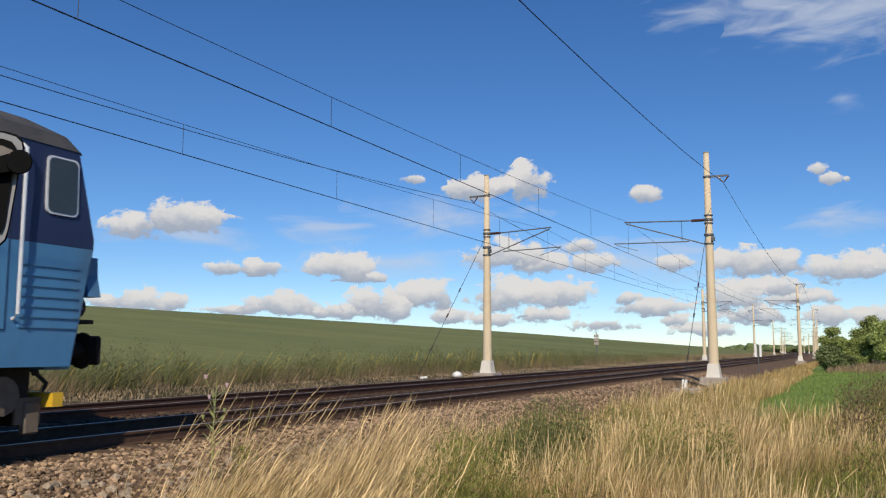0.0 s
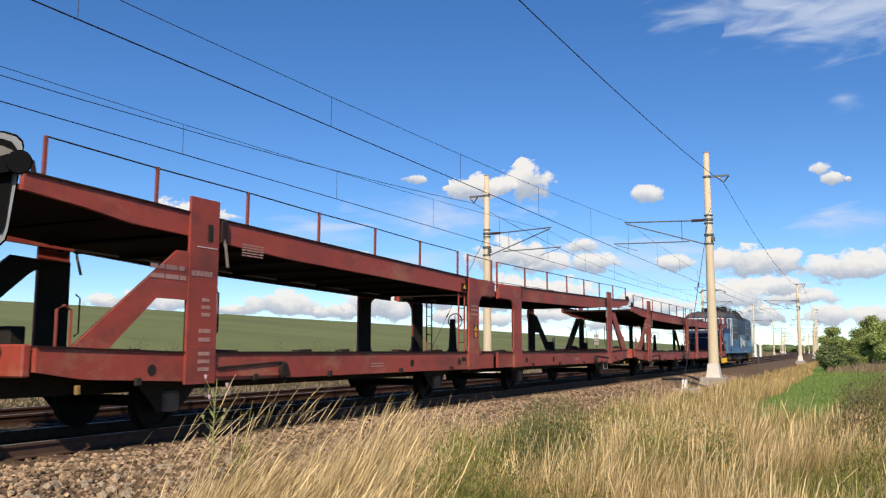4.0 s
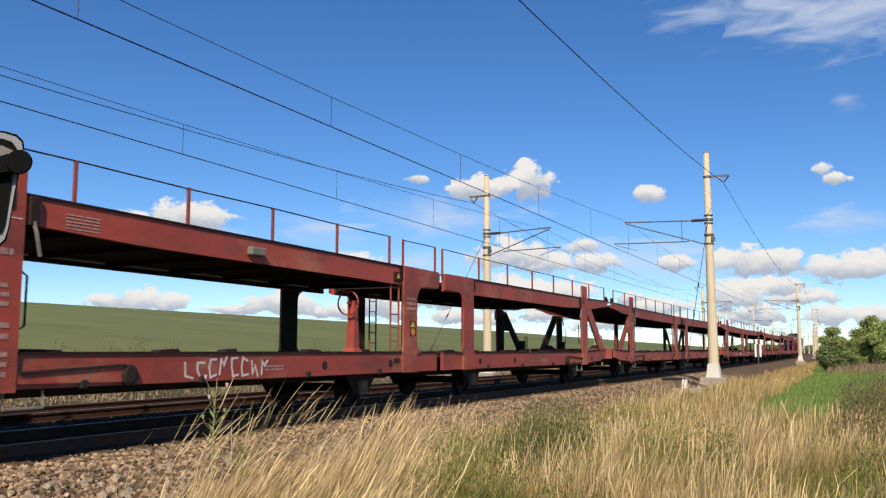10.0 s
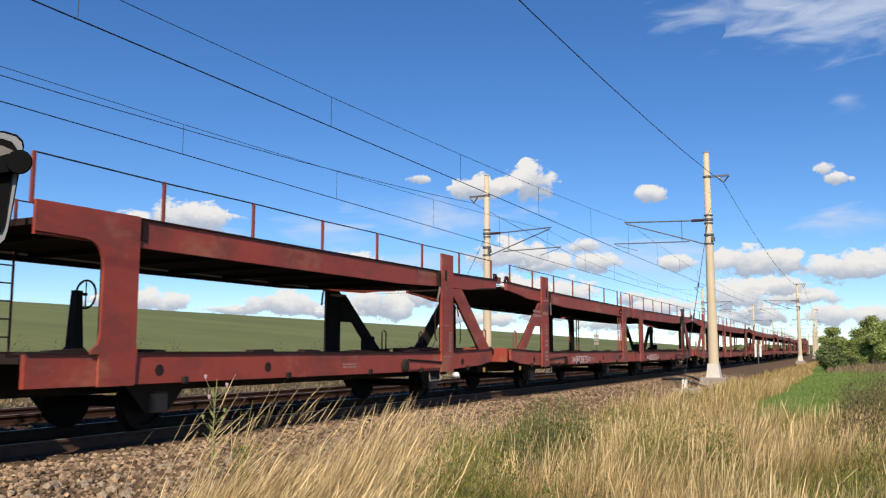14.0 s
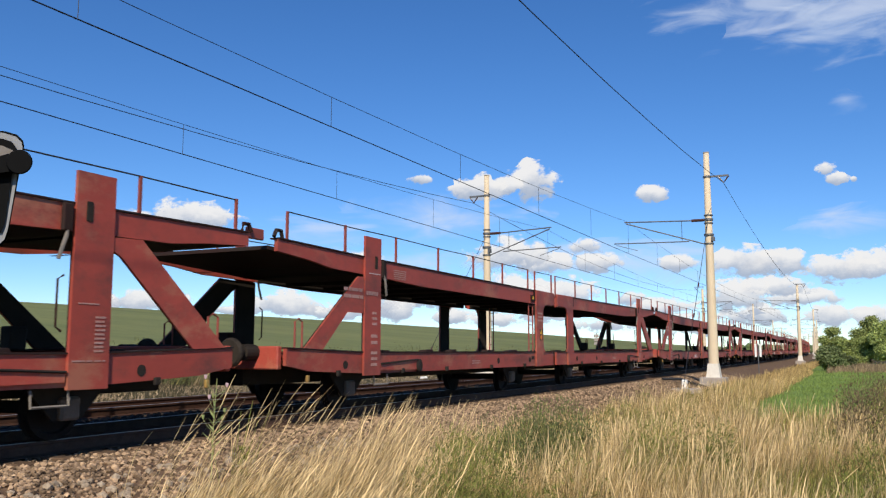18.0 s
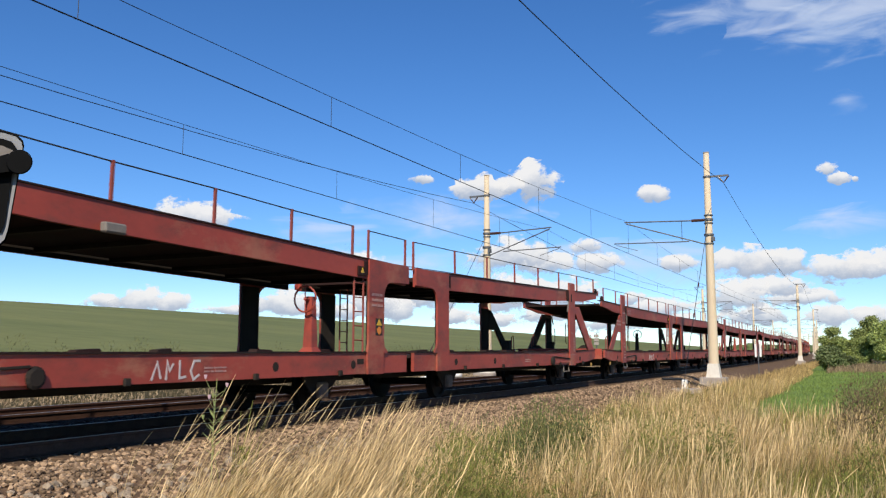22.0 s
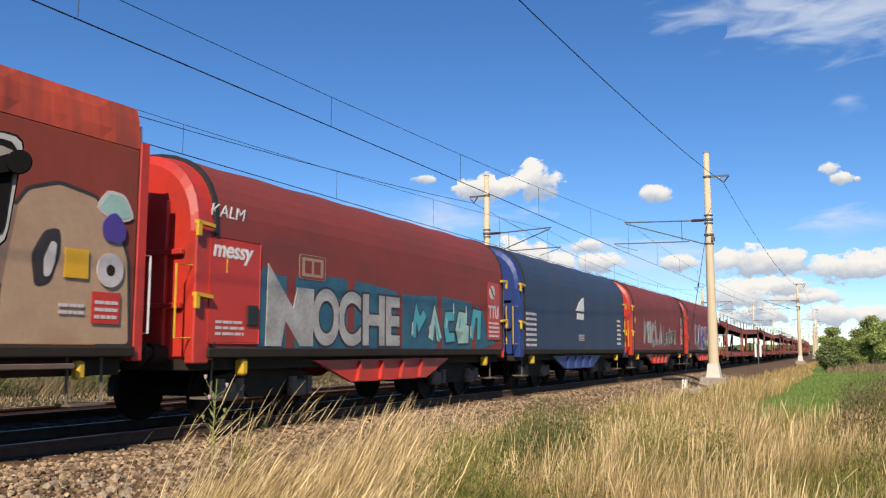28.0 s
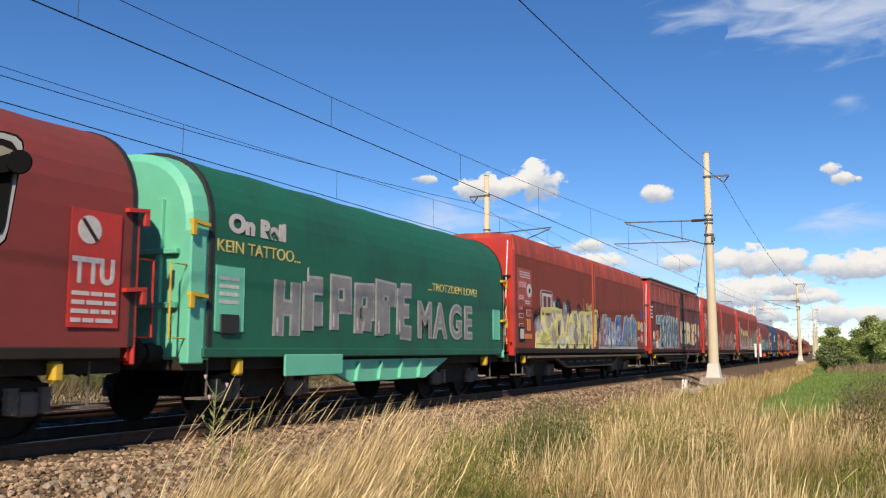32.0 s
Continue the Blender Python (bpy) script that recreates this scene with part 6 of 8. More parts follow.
for k, ch in enumerate("MAGE"):
    for mat, off, y in (("spray_silver", 0.05, -1.462), ("spray_grey", 0.0, -1.467)):
        o = lettering("graffiti_letter", ch, mat, t5, 0.72 + 0.74 * k, 1.38, 1.0, y, 0.85)
        o.data.offset = off
lettering("graffiti_text", "KEIN TATTOO...", "spray_yellow", t5, -5.2, 2.5, 0.26, -1.458, 1.05)
lettering("graffiti_text", "...TROTZDEM LOVE!", "spray_yellow", t5, 1.2, 2.35, 0.24, -1.458, 1.15)
o = lettering("graffiti_text", "On Rail", "marking", t5, -4.95, 2.82, 0.36, -1.456, 1.2)
o.data.offset = 0.02
couple(coil_wagon(11.2, "tarp_brown", "red", "brown-red " + COIL + " with a red notice panel", metal="red"), -568.28)

for w, f, dx in ((t3, 1.01, 0), (t4, 1.018, 0), (t5, 1.03, 0.2), (h1, 0.958, 0), (h2, 0.964, 0), (h3, 1.0, -0.22), (h4, 0.965, 0)):
    spread(w, f, dx)

# ---- locomotive ----
def locomotive():
    t = thing("electric_locomotive", "two-tone blue electric freight locomotive with grey roof", "locomotive")

    def plan(xf, wf, z, wm=1.45, xc=6.95):
        d = xf - 0.1
        r = [(xf, -wf + 0.1), (xf, wf - 0.1), (d, wf), (xc, wm), (-xc, wm), (-d, wf), (-xf, wf - 0.1), (-xf, -wf + 0.1), (-d, -wf), (-xc, -wm), (xc, -wm), (d, -wf)]
        return [(x, y, z) for x, y in r]
    part("body", loft([plan(8.05, 1.41, 0.9), plan(8.3, 1.41, 2.28)]), "blue_low", t, "light blue lower body")
    part("upper_body", loft([plan(8.3, 1.41, 2.283), plan(8.3, 1.41, 2.42), plan(8.06, 1.38, 3.42)]), "blue_high", t, "navy blue upper body")
    part("roof", loft([plan(8.08, 1.39, 3.423, 1.46), plan(7.95, 1.28, 3.6, 1.36), plan(7.6, 1.0, 3.78, 1.05), plan(7.2, 0.7, 3.84, 0.8)]), "roof_grey", t, "dark grey roof")
    # skirt and ribs
    for y in (-1, 1):
        ys = lambda a, b: sorted((y * a, y * b))
        part("sole_bar", box(-6.9, 6.9, *ys(1.45, 1.475), 0.9, 1.24, 0.008), "blue_low", t)
        for i in range(9):
            z = 1.33 + i * 0.105
            e = 5.75 if z < 1.86 else 2.6
            part("body_rib", box(-e, e, *ys(1.45, 1.468), z, z + 0.035), "blue_low", t)
        for i in range(9):
            z = 2.33 + i * 0.115
            part("body_rib", box(-2.6, 2.6, *ys(1.45, 1.468), z, z + 0.035), "blue_high", t)
        for i in range(7):
            z = 1.33 + i * 0.115
            for q in (-1, 1):
                part("body_rib", loft([[(q * 7.22, y * 1.438, z), (q * 7.22, y * 1.456, z), (q * 7.22, y * 1.456, z + 0.035), (q * 7.22, y * 1.438, z + 0.035)],
                                       [(q * 8.0, y * 1.405, z), (q * 8.0, y * 1.43, z), (q * 8.0, y * 1.43, z + 0.035), (q * 8.0, y * 1.405, z + 0.035)]]), "blue_low", t)
        for xa, xb in ((-5.5, -2.68), (2.68, 5.5)):
            g = part("grille_frame", box(xa - 0.05, xb + 0.05, *ys(1.45, 1.475), 1.86, 3.42, 0.01), "blue_frame", t)
            for i in range(2):
                for j in range(3):
                    x0 = xa + i * (xb - xa) / 2
                    z0 = 1.93 + j * 0.5
                    gp = part("air_grille", box(x0 + 0.02, x0 + (xb - xa) / 2 - 0.03, *ys(1.475, 1.482), z0, z0 + 0.42, 0.004), ("grille", "grille_mid", "grille_sky")[j], g)
        for q in (-1, 1):
            # cab side window, door and grab rails
            def glazing(m, off):
                return [(q * px, y * (1.45 - 0.034 * (px - 6.95) - 0.03 * (pz - 2.4) + off), pz) for px, pz in rounded(7.5 + m, 7.95 - m, 2.63 + m, 3.31 - m, 0.07)]
            wi = part("side_window_frame", loft([glazing(0, -0.02), glazing(0, 0.022)]), "chrome", t, "bright side window frame")
            part("side_window", loft([glazing(0.022, 0.0), glazing(0.022, 0.028)]), "glass", wi)
            dr = part("cab_door", box(*sorted((q * 6.45, q * 7.05)), *ys(1.45, 1.462), 1.3, 3.38, 0.01), "blue_high", t)
            part("door_lower", box(*sorted((q * 6.46, q * 7.04)), *ys(1.462, 1.466), 1.31, 2.28), "blue_low", dr)
            part("door_window", prism(rounded(q * 6.78 - 0.19, q * 6.78 + 0.19, 2.65, 3.28, 0.05), *ys(1.463, 1.468)), "glass", dr)
            for xx in (6.36, 7.15):
                part("grab_rail", tube([(q * xx, y * 1.45, 1.42), (q * xx, y * 1.53, 1.47), (q * xx, y * 1.53, 3.3), (q * xx, y * 1.45, 3.35)], 0.021, 8), "chrome", t)
            for z in (1.42, 1.08):
                part("foot_step", box(*sorted((q * 6.55, q * 6.95)), *ys(1.44, 1.477), z, z + 0.13), "black", t)
            for z in (0.28, 0.55):
                part("ladder_step", box(*sorted((q * 6.5, q * 7.0)), *ys(1.2, 1.4), z, z + 0.03), "yellow", t)
            for xx in (6.5, 7.0):
                part("ladder_rail", box(q * xx - 0.02, q * xx + 0.02, *ys(1.36, 1.4), 0.28, 0.92), "black", t)
        # louvred roof shoulder
        for xa, xb in ((-2.32, -0.23), (0.18, 2.24)):
            lv = part("louvre_panel", prism([(y * 1.45, 3.44), (y * 1.05, 3.98), (y * 0.9, 3.98), (y * 1.2, 3.44)], xa, xb, axis="x"), "dark", t)
            for k in range(9):
                f = k / 9
                a, b = 1.46 - 0.4 * f, 3.47 + 0.54 * f
                part("louvre", box(xa + 0.05, xb - 0.05, *ys(a - 0.05, a + 0.015), b, b + 0.025), "roof_grey", lv)
        part("roof_panel", prism([(y * 1.46, 3.44), (y * 1.05, 4.0), (y * 0.9, 4.0), (y * 1.2, 3.44)], -0.225, 0.175, axis="x"), "grey_plate", t)
        for xa, xb in ((-2.72, -2.325), (2.245, 2.64)):
            part("roof_panel", prism([(y * 1.46, 3.44), (y * 1.05, 3.99), (y * 0.9, 3.99), (y * 1.2, 3.44)], xa, xb, axis="x"), "roof_grey", t)
        bars("stencil", t, 1.3, 1.0, 2.0, 0.13, 1, -1.476) if y < 0 else None
        if y < 0:
            lg = part("emblem", prism([(-0.52, 1.36), (-0.52, 2.11), (-1.12, 2.11), (-1.12, 1.9), (-0.8, 1.9), (-0.8, 1.6), (-1.2, 1.6), (-1.2, 1.36)], -1.478, -1.45), "white", t, "white half of the emblem")
            part("emblem_half", prism([(-1.87, 1.36), (-1.2, 1.36), (-1.2, 1.59), (-1.52, 1.59), (-1.52, 1.9), (-1.14, 1.9), (-1.14, 2.11), (-1.87, 2.11)], -1.478, -1.45), "blue_high", lg, "navy half of the emblem")
            o = lettering("lettering", "Cargo", "white", t, -0.3, 1.53, 0.7, -1.474, 1.27)
            o.data.offset = 0.018
            part("red_plate", box(0.0, 0.33, -1.482, -1.476, 1.12, 1.22), "red", t)
            part("grey_label", box(-0.1, 0.4, -1.482, -1.476, 1.26, 1.31), "marking", t)
            part("label_frame", box(-2.0, -1.65, -1.482, -1.476, 1.0, 1.1), "stencil", t)
    part("roof_hatch", box(-2.6, 2.55, -0.9, 0.9, 3.86, 4.02, 0.03), "roof_grey", t)
    for q in (-1, 1):
        # windscreens with pale frames, lamps, plough
        for y in (-0.63, 0.63):
            def pane(m, off):
                out = []
                for yy, zz in ((y - 0.58 + m, 2.5 + m), (y + 0.58 - m, 2.5 + m), (y + 0.56 - m, 3.34 - m), (y - 0.56 + m, 3.34 - m)):
                    xx = 8.3 - (zz - 2.42) * 0.24
                    out.append((q * (xx + off), yy, zz))
                return out
            fr = part("windscreen_frame", loft([pane(0, -0.02), pane(0, 0.03)]), "white", t, "pale windscreen surround")
            part("windscreen", loft([pane(0.05, 0.0), pane(0.05, 0.036)]), "glass", fr)
            for yy, lens in ((y * 1.78, "marking"), (y * 1.36, "grey_plate")):
                part("headlight", lathe([(q * 8.08, 0.12), (q * 8.29, 0.12), (q * 8.3, 0.085)], (0, yy, 1.6), "x", 16), "dark", t, "round lamp in a dark rim")
                part("lamp_glass", lathe([(q * 8.3, 0.08), (q * 8.31, 0.06)], (0, yy, 1.6), "x", 14), lens, t)
            part("lamp_bracket", prism([(y * 2.02 - 0.11, 1.72), (y * 2.02 + 0.11, 1.72), (y * 2.02 + 0.04, 1.98), (y * 2.02 + 0.03, 2.2), (y * 2.02 - 0.03, 2.2), (y * 2.02 - 0.04, 1.98)], *sorted((q * 8.2, q * 8.38)), axis="x"), "blue_low", t, "light blue lamp bracket")
        part("front_panel", loft([[(q * x0, -1.27, z), (q * x0, 1.27, z), (q * x1, 1.27, z), (q * x1, -1.27, z)] for x0, x1, z in ((7.8, 8.09, 1.0), (8.1, 8.322, 2.3))]), "blue_high", t, "navy blue front panel")
        part("front_rail", tube([(q * 8.3, -0.95, 1.98), (q * 8.38, -0.9, 1.98), (q * 8.38, 0.9, 1.98), (q * 8.3, 0.95, 1.98)], 0.018, 6), "chrome", t)
        buffers(t, q * 8.02, q, 1.08)
        for y in (-0.875, 0.875):
            part("buffer_plate", box(*sorted((q * 8.56, q * 8.63)), y - 0.3, y + 0.3, 0.9, 1.26, 0.03), "black", t)
        part("buffer_beam", box(*sorted((q * 7.7, q * 8.06)), -1.3, 1.3, 0.86, 1.2, 0.02), "blue_low", t)
        part("plough", prism([(-1.0, 0.2), (1.0, 0.2), (1.0, 0.5), (-1.0, 0.5)], *sorted((q * 7.8, q * 7.88)), axis="x"), "black", t)
        for y in (-1, 1):
            part("rail_guard", prism([(y * 0.95, 0.22), (y * 1.3, 0.3), (y * 1.3, 0.58), (y * 0.95, 0.58)] if q < 0 else [(y * 0.2, 0.42), (y * 1.3, 0.44), (y * 1.3, 0.6), (y * 0.2, 0.6)], *sorted((q * 7.84, q * 7.98)), axis="x"), "yellow", t, "yellow rail guard")
        for y in (-1.1, 1.1):
            part("plough_wing", box(*sorted((q * 7.5, q * 7.83)), y - 0.02, y + 0.02, 0.25, 0.55), "yellow" if q < 0 else "axlebox", t)
            part("sand_box", lathe([(y - 0.12, 0.22), (y + 0.12, 0.22)], (q * 7.25, 0, 0.58), "y", 14), "axlebox", t)
            part("guard_bracket", box(*sorted((q * 7.6, q * 7.8)), *sorted((y * 0.95, y * 1.05)), 0.14, 0.5, 0.02), "axlebox", t)
            part("shunter_step", box(*sorted((q * 8.04, q * 8.42)), *sorted((y * 0.8, y * 1.12)), 1.4, 1.45), "black", t)
            part("brake_hose", tube([(q * 7.75, y * 0.95, 0.86), (q * 7.95, y * 0.95, 0.7), (q * 7.85, y * 0.95, 0.5), (q * 7.65, y * 0.95, 0.48)], 0.03, 6), "dark", t)
            part("under_box", box(*sorted((q * 6.75, q * 7.7)), *sorted((y * 0.5, y * 1.0)), 0.4, 0.92, 0.03), "black", t)
        for x in (2.75, 5.95):
            wheelset(t, q * x, 0.62)
        for y in (-1.08, 1.08):
            fr = part("bogie_frame", prism([(q * 2.0, 0.55), (q * 3.4, 0.5), (q * 4.35, 0.38), (q * 5.3, 0.5), (q * 6.7, 0.55), (q * 6.7, 0.78), (q * 4.35, 0.7), (q * 2.0, 0.78)], y - 0.06, y + 0.06), "black", t)
            for x in (2.75, 5.95):
                part("axle_cover", lathe([(y * 1.05, 0.2), (y * 1.2, 0.16)], (q * x, 0, 0.6), "y", 14), "axlebox", fr)
                for dx in (-0.42, 0.42):
                    part("spring", lathe([(0.5 + 0.05 * i, 0.1 if i % 2 else 0.08) for i in range(7)], (q * x + dx, y * 1.08, 0), "z", 10), "axlebox", fr)
            part("damper", tube([(q * 3.3, y * 1.15, 0.85), (q * 4.4, y * 1.15, 0.5)], 0.04, 6), "axlebox", fr)
    part("transformer_case", box(-1.7, 1.7, -1.2, 1.2, 0.3, 0.92, 0.04), "black", t)
    part("air_tank", tube([(-1.6, -1.05, 0.55), (1.5, -1.05, 0.55)], 0.2, 12), "grey_plate", t)
    # roof gear
    for q, up in ((-1, True), (1, False)):
        base = part("pantograph_base", box(*sorted((q * 4.1, q * 6.2)), -0.55, 0.55, 4.05, 4.12, 0.01), "galv", t)
        for x in (4.2, 6.1):
            for y in (-0.5, 0.5):
                part("insulator", lathe([(3.84 + 0.03 * i, 0.08 if i % 2 else 0.05) for i in range(8)], (q * x, y, 0), "z", 10), "gear", base)
        if up:
            knee, head = (q * 6.1, 4.95), (q * 4.35, 5.48)
        else:
            knee, head = (q * 2.9, 4.32), (q * 5.9, 4.36)
        part("lower_arm", tube([(q * 4.6, 0, 4.12), (knee[0], 0, knee[1])], 0.05, 8), "galv", base)
        for y in (-0.3, 0.3):
            part("upper_arm", tube([(knee[0], y * 0.4, knee[1]), (head[0], y, head[1])], 0.025, 8), "galv", base)
        part("control_rod", tube([(q * 4.9, 0.1, 4.1), (knee[0] - q * 0.1, 0.1, knee[1] - 0.12)], 0.018, 6), "galv", base)
        for dx in (-0.2, 0.2):
            part("contact_strip", tube([(head[0] + dx, -0.95, head[1] - 0.14), (head[0] + dx, -0.6, head[1] + 0.06), (head[0] + dx, 0.6, head[1] + 0.06), (head[0] + dx, 0.95, head[1] - 0.14)], 0.025, 6), "dark", base)
    part("roof_bus_bar", tube([(-4.0, -0.5, 4.3), (-2.0, -0.5, 4.38), (2.0, -0.5, 4.38), (3.6, -0.5, 4.3)], 0.022, 6), "wire", t)
    for x in (-3.2, -1.0, 1.2, 3.2):
        part("insulator", lathe([(3.98 + 0.04 * i, 0.09 if i % 2 else 0.055) for i in range(10)], (x, -0.5, 0), "z", 10), "gear", t)
    for x, y, hh in ((-6.5, -0.75, 0.35), (-5.6, -0.8, 0.3), (-5.0, -0.8, 0.42), (-4.4, -0.75, 0.5), (-3.9, -0.8, 0.5), (-3.6, 0.3, 0.5), (-2.8, -0.1, 0.4), (2.6, -0.75, 0.4), (3.3, -0.8, 0.35), (4.2, -0.8, 0.3), (5.2, -0.75, 0.35)):
        k = int(hh / 0.04)
        part("insulator", lathe([(3.8 + 0.04 * i, 0.1 if i % 2 else 0.06) for i in range(k + 2)], (x, y, 0), "z", 10), "gear", t)
    part("roof_resistor", tube([(-6.9, -0.5, 4.1), (-6.2, -0.5, 4.16), (-5.4, -0.5, 4.1)], 0.1, 10), "dark", t)
    part("roof_conduit", tube([(-6.6, -0.85, 4.0), (-5.4, -0.85, 4.05), (-4.0, -0.8, 4.28), (-3.4, -0.7, 4.3)], 0.03, 6), "dark", t)
    part("roof_conduit", tube([(2.2, -0.8, 4.2), (3.4, -0.8, 4.18), (5.4, -0.75, 4.1)], 0.03, 6), "dark", t)
    part("roof_box", box(-4.9, -4.35, -0.2, 0.55, 3.84, 4.2, 0.03), "roof_grey", t)
    part("main_switch", box(-4.3, -3.8, -0.3, 0.4, 3.86, 4.3, 0.05), "galv", t)
    part("horn", lathe([(7.0, 0.05), (7.25, 0.1)], (0, -0.4, 3.95), "x", 10), "galv", t)
    return t


couple(locomotive(), 11.93)

# lettering sprayed on some car carriers
UNITS = [ob for ob, u in TRAIN if ob.name.startswith("car_carrier")]
lettering("graffiti_text", ">>SECRETS<<", "marking", UNITS[7], -8.0, 0.68, 0.34, -1.4525, 1.0)
lettering("graffiti_text", ">>SECRETS<<", "marking", UNITS[7], 2.4, 0.68, 0.34, -1.4525, 1.15)
for k, ch in enumerate("DSR"):
    lettering("graffiti_text", ch, "marking", UNITS[14], 1.22 + 0.03 * (k % 2), 1.46 - 0.225 * k, 0.34, -1.498, shear=0.2)


def brake_stand(unit, x, y, d, mat):
    """A tapered pillar with a hand wheel, d the side to which the wheel faces."""
    bp = part("brake_pillar", loft([[(x - a, y - a, z), (x + a, y - a, z), (x + a, y + a, z), (x - a, y + a, z)] for a, z in ((0.15, 1.04), (0.09, 1.14), (0.06, 1.95), (0.06, 2.0))]), mat, unit)
    rim = [(x + d, y + 0.22 * math.cos(2 * math.pi * k / 18), 1.95 + 0.22 * math.sin(2 * math.pi * k / 18)) for k in range(19)]
    part("brake_wheel", tube(rim, 0.017, 6), mat, bp)
    part("wheel_spindle", tube([(x, y, 1.95), (x + d * 1.1, y, 1.95)], 0.025, 6), mat, bp)
    part("wheel_spoke", tube([(x + d, y, 1.73), (x + d, y, 2.17)], 0.01, 5), mat, bp)


# The far-side stands are the same red ones, blackened as painted shade.
for k in range(16):
    if k in (5, 11, 13):
        brake_stand(UNITS[k], -3.13, -1.2, -0.17, "oxide")
    elif k not in (4, 6, 7, 10):
        brake_stand(UNITS[k], 3.05, 1.2, 0.17, "black")
for k in (3, 7, 15):
    part("post_bracket", prism([(10.8, 3.08), (11.1, 3.06), (11.12, 3.17), (10.98, 3.19), (10.8, 3.19)], -YS - 0.05, -YS + 0.1), "oxide", UNITS[k])


def scrawl(parent, x, z, w, h, seed, y=-1.4525, mat="marking", upright=False):
    """A sprayed tag that cannot be read: thin crooked strokes side by side."""
    rnd = random.Random(seed)
    k = max(2, int((h if upright else w) / 0.22))
    for i in range(k):
        a, b, cw, ch = (x, z + h * i / k, w, h / k * 0.85) if upright else (x + w * i / k, z, w / k * 0.9, h * rnd.uniform(0.75, 1.0))
        line = [(a + cw * (p + rnd.uniform(-0.12, 0.12)), b + ch * (q + rnd.uniform(-0.1, 0.1))) for p, q in rnd.choice(HOOKS)]
        part("graffiti_stroke", prism(ribbon(line, 0.016 if not upright else 0.03), y - 0.004 - 0.0008 * (i % 2), y), mat, parent)


scrawl(UNITS[5], -7.75, 0.71, 1.85, 0.28, 1)
scrawl(UNITS[13], -7.0, 0.71, 0.95, 0.26, 9)
lettering("graffiti_text", "1905", "marking", UNITS[3], -3.4, 0.71, 0.32, -1.4525, 1.0)
for k, x in ((3, -4.9), (5, -6.35), (11, -7.75), (13, -7.75)):
    part("tension_box", box(x - 0.17, x + 0.17, -1.56, -1.452, 2.5, 2.63, 0.02), "grey_plate", UNITS[k], "small dusty grey box on the beam")
scrawl(UNITS[3], 2.2, 0.68, 0.8, 0.26, 2)
scrawl(UNITS[9], -4.0, 0.7, 0.9, 0.2, 3)
scrawl(UNITS[12], -6.2, 0.68, 1.0, 0.22, 5)
scrawl(UNITS[0], 1.3, 0.75, 0.3, 1.35, 6, -1.497, "stencil", True)
scrawl(UNITS[6], 1.2, 1.8, 0.36, 0.25, 8, -1.497, "spray_cream")
scrawl(UNITS[6], 1.24, 1.5, 0.36, 0.25, 18, -1.497, "spray_cream")
tagged(UNITS[7], "empty red car carrier wagon with white sprayed lettering")
tagged(UNITS[14], "empty red car carrier wagon with a sprayed post")

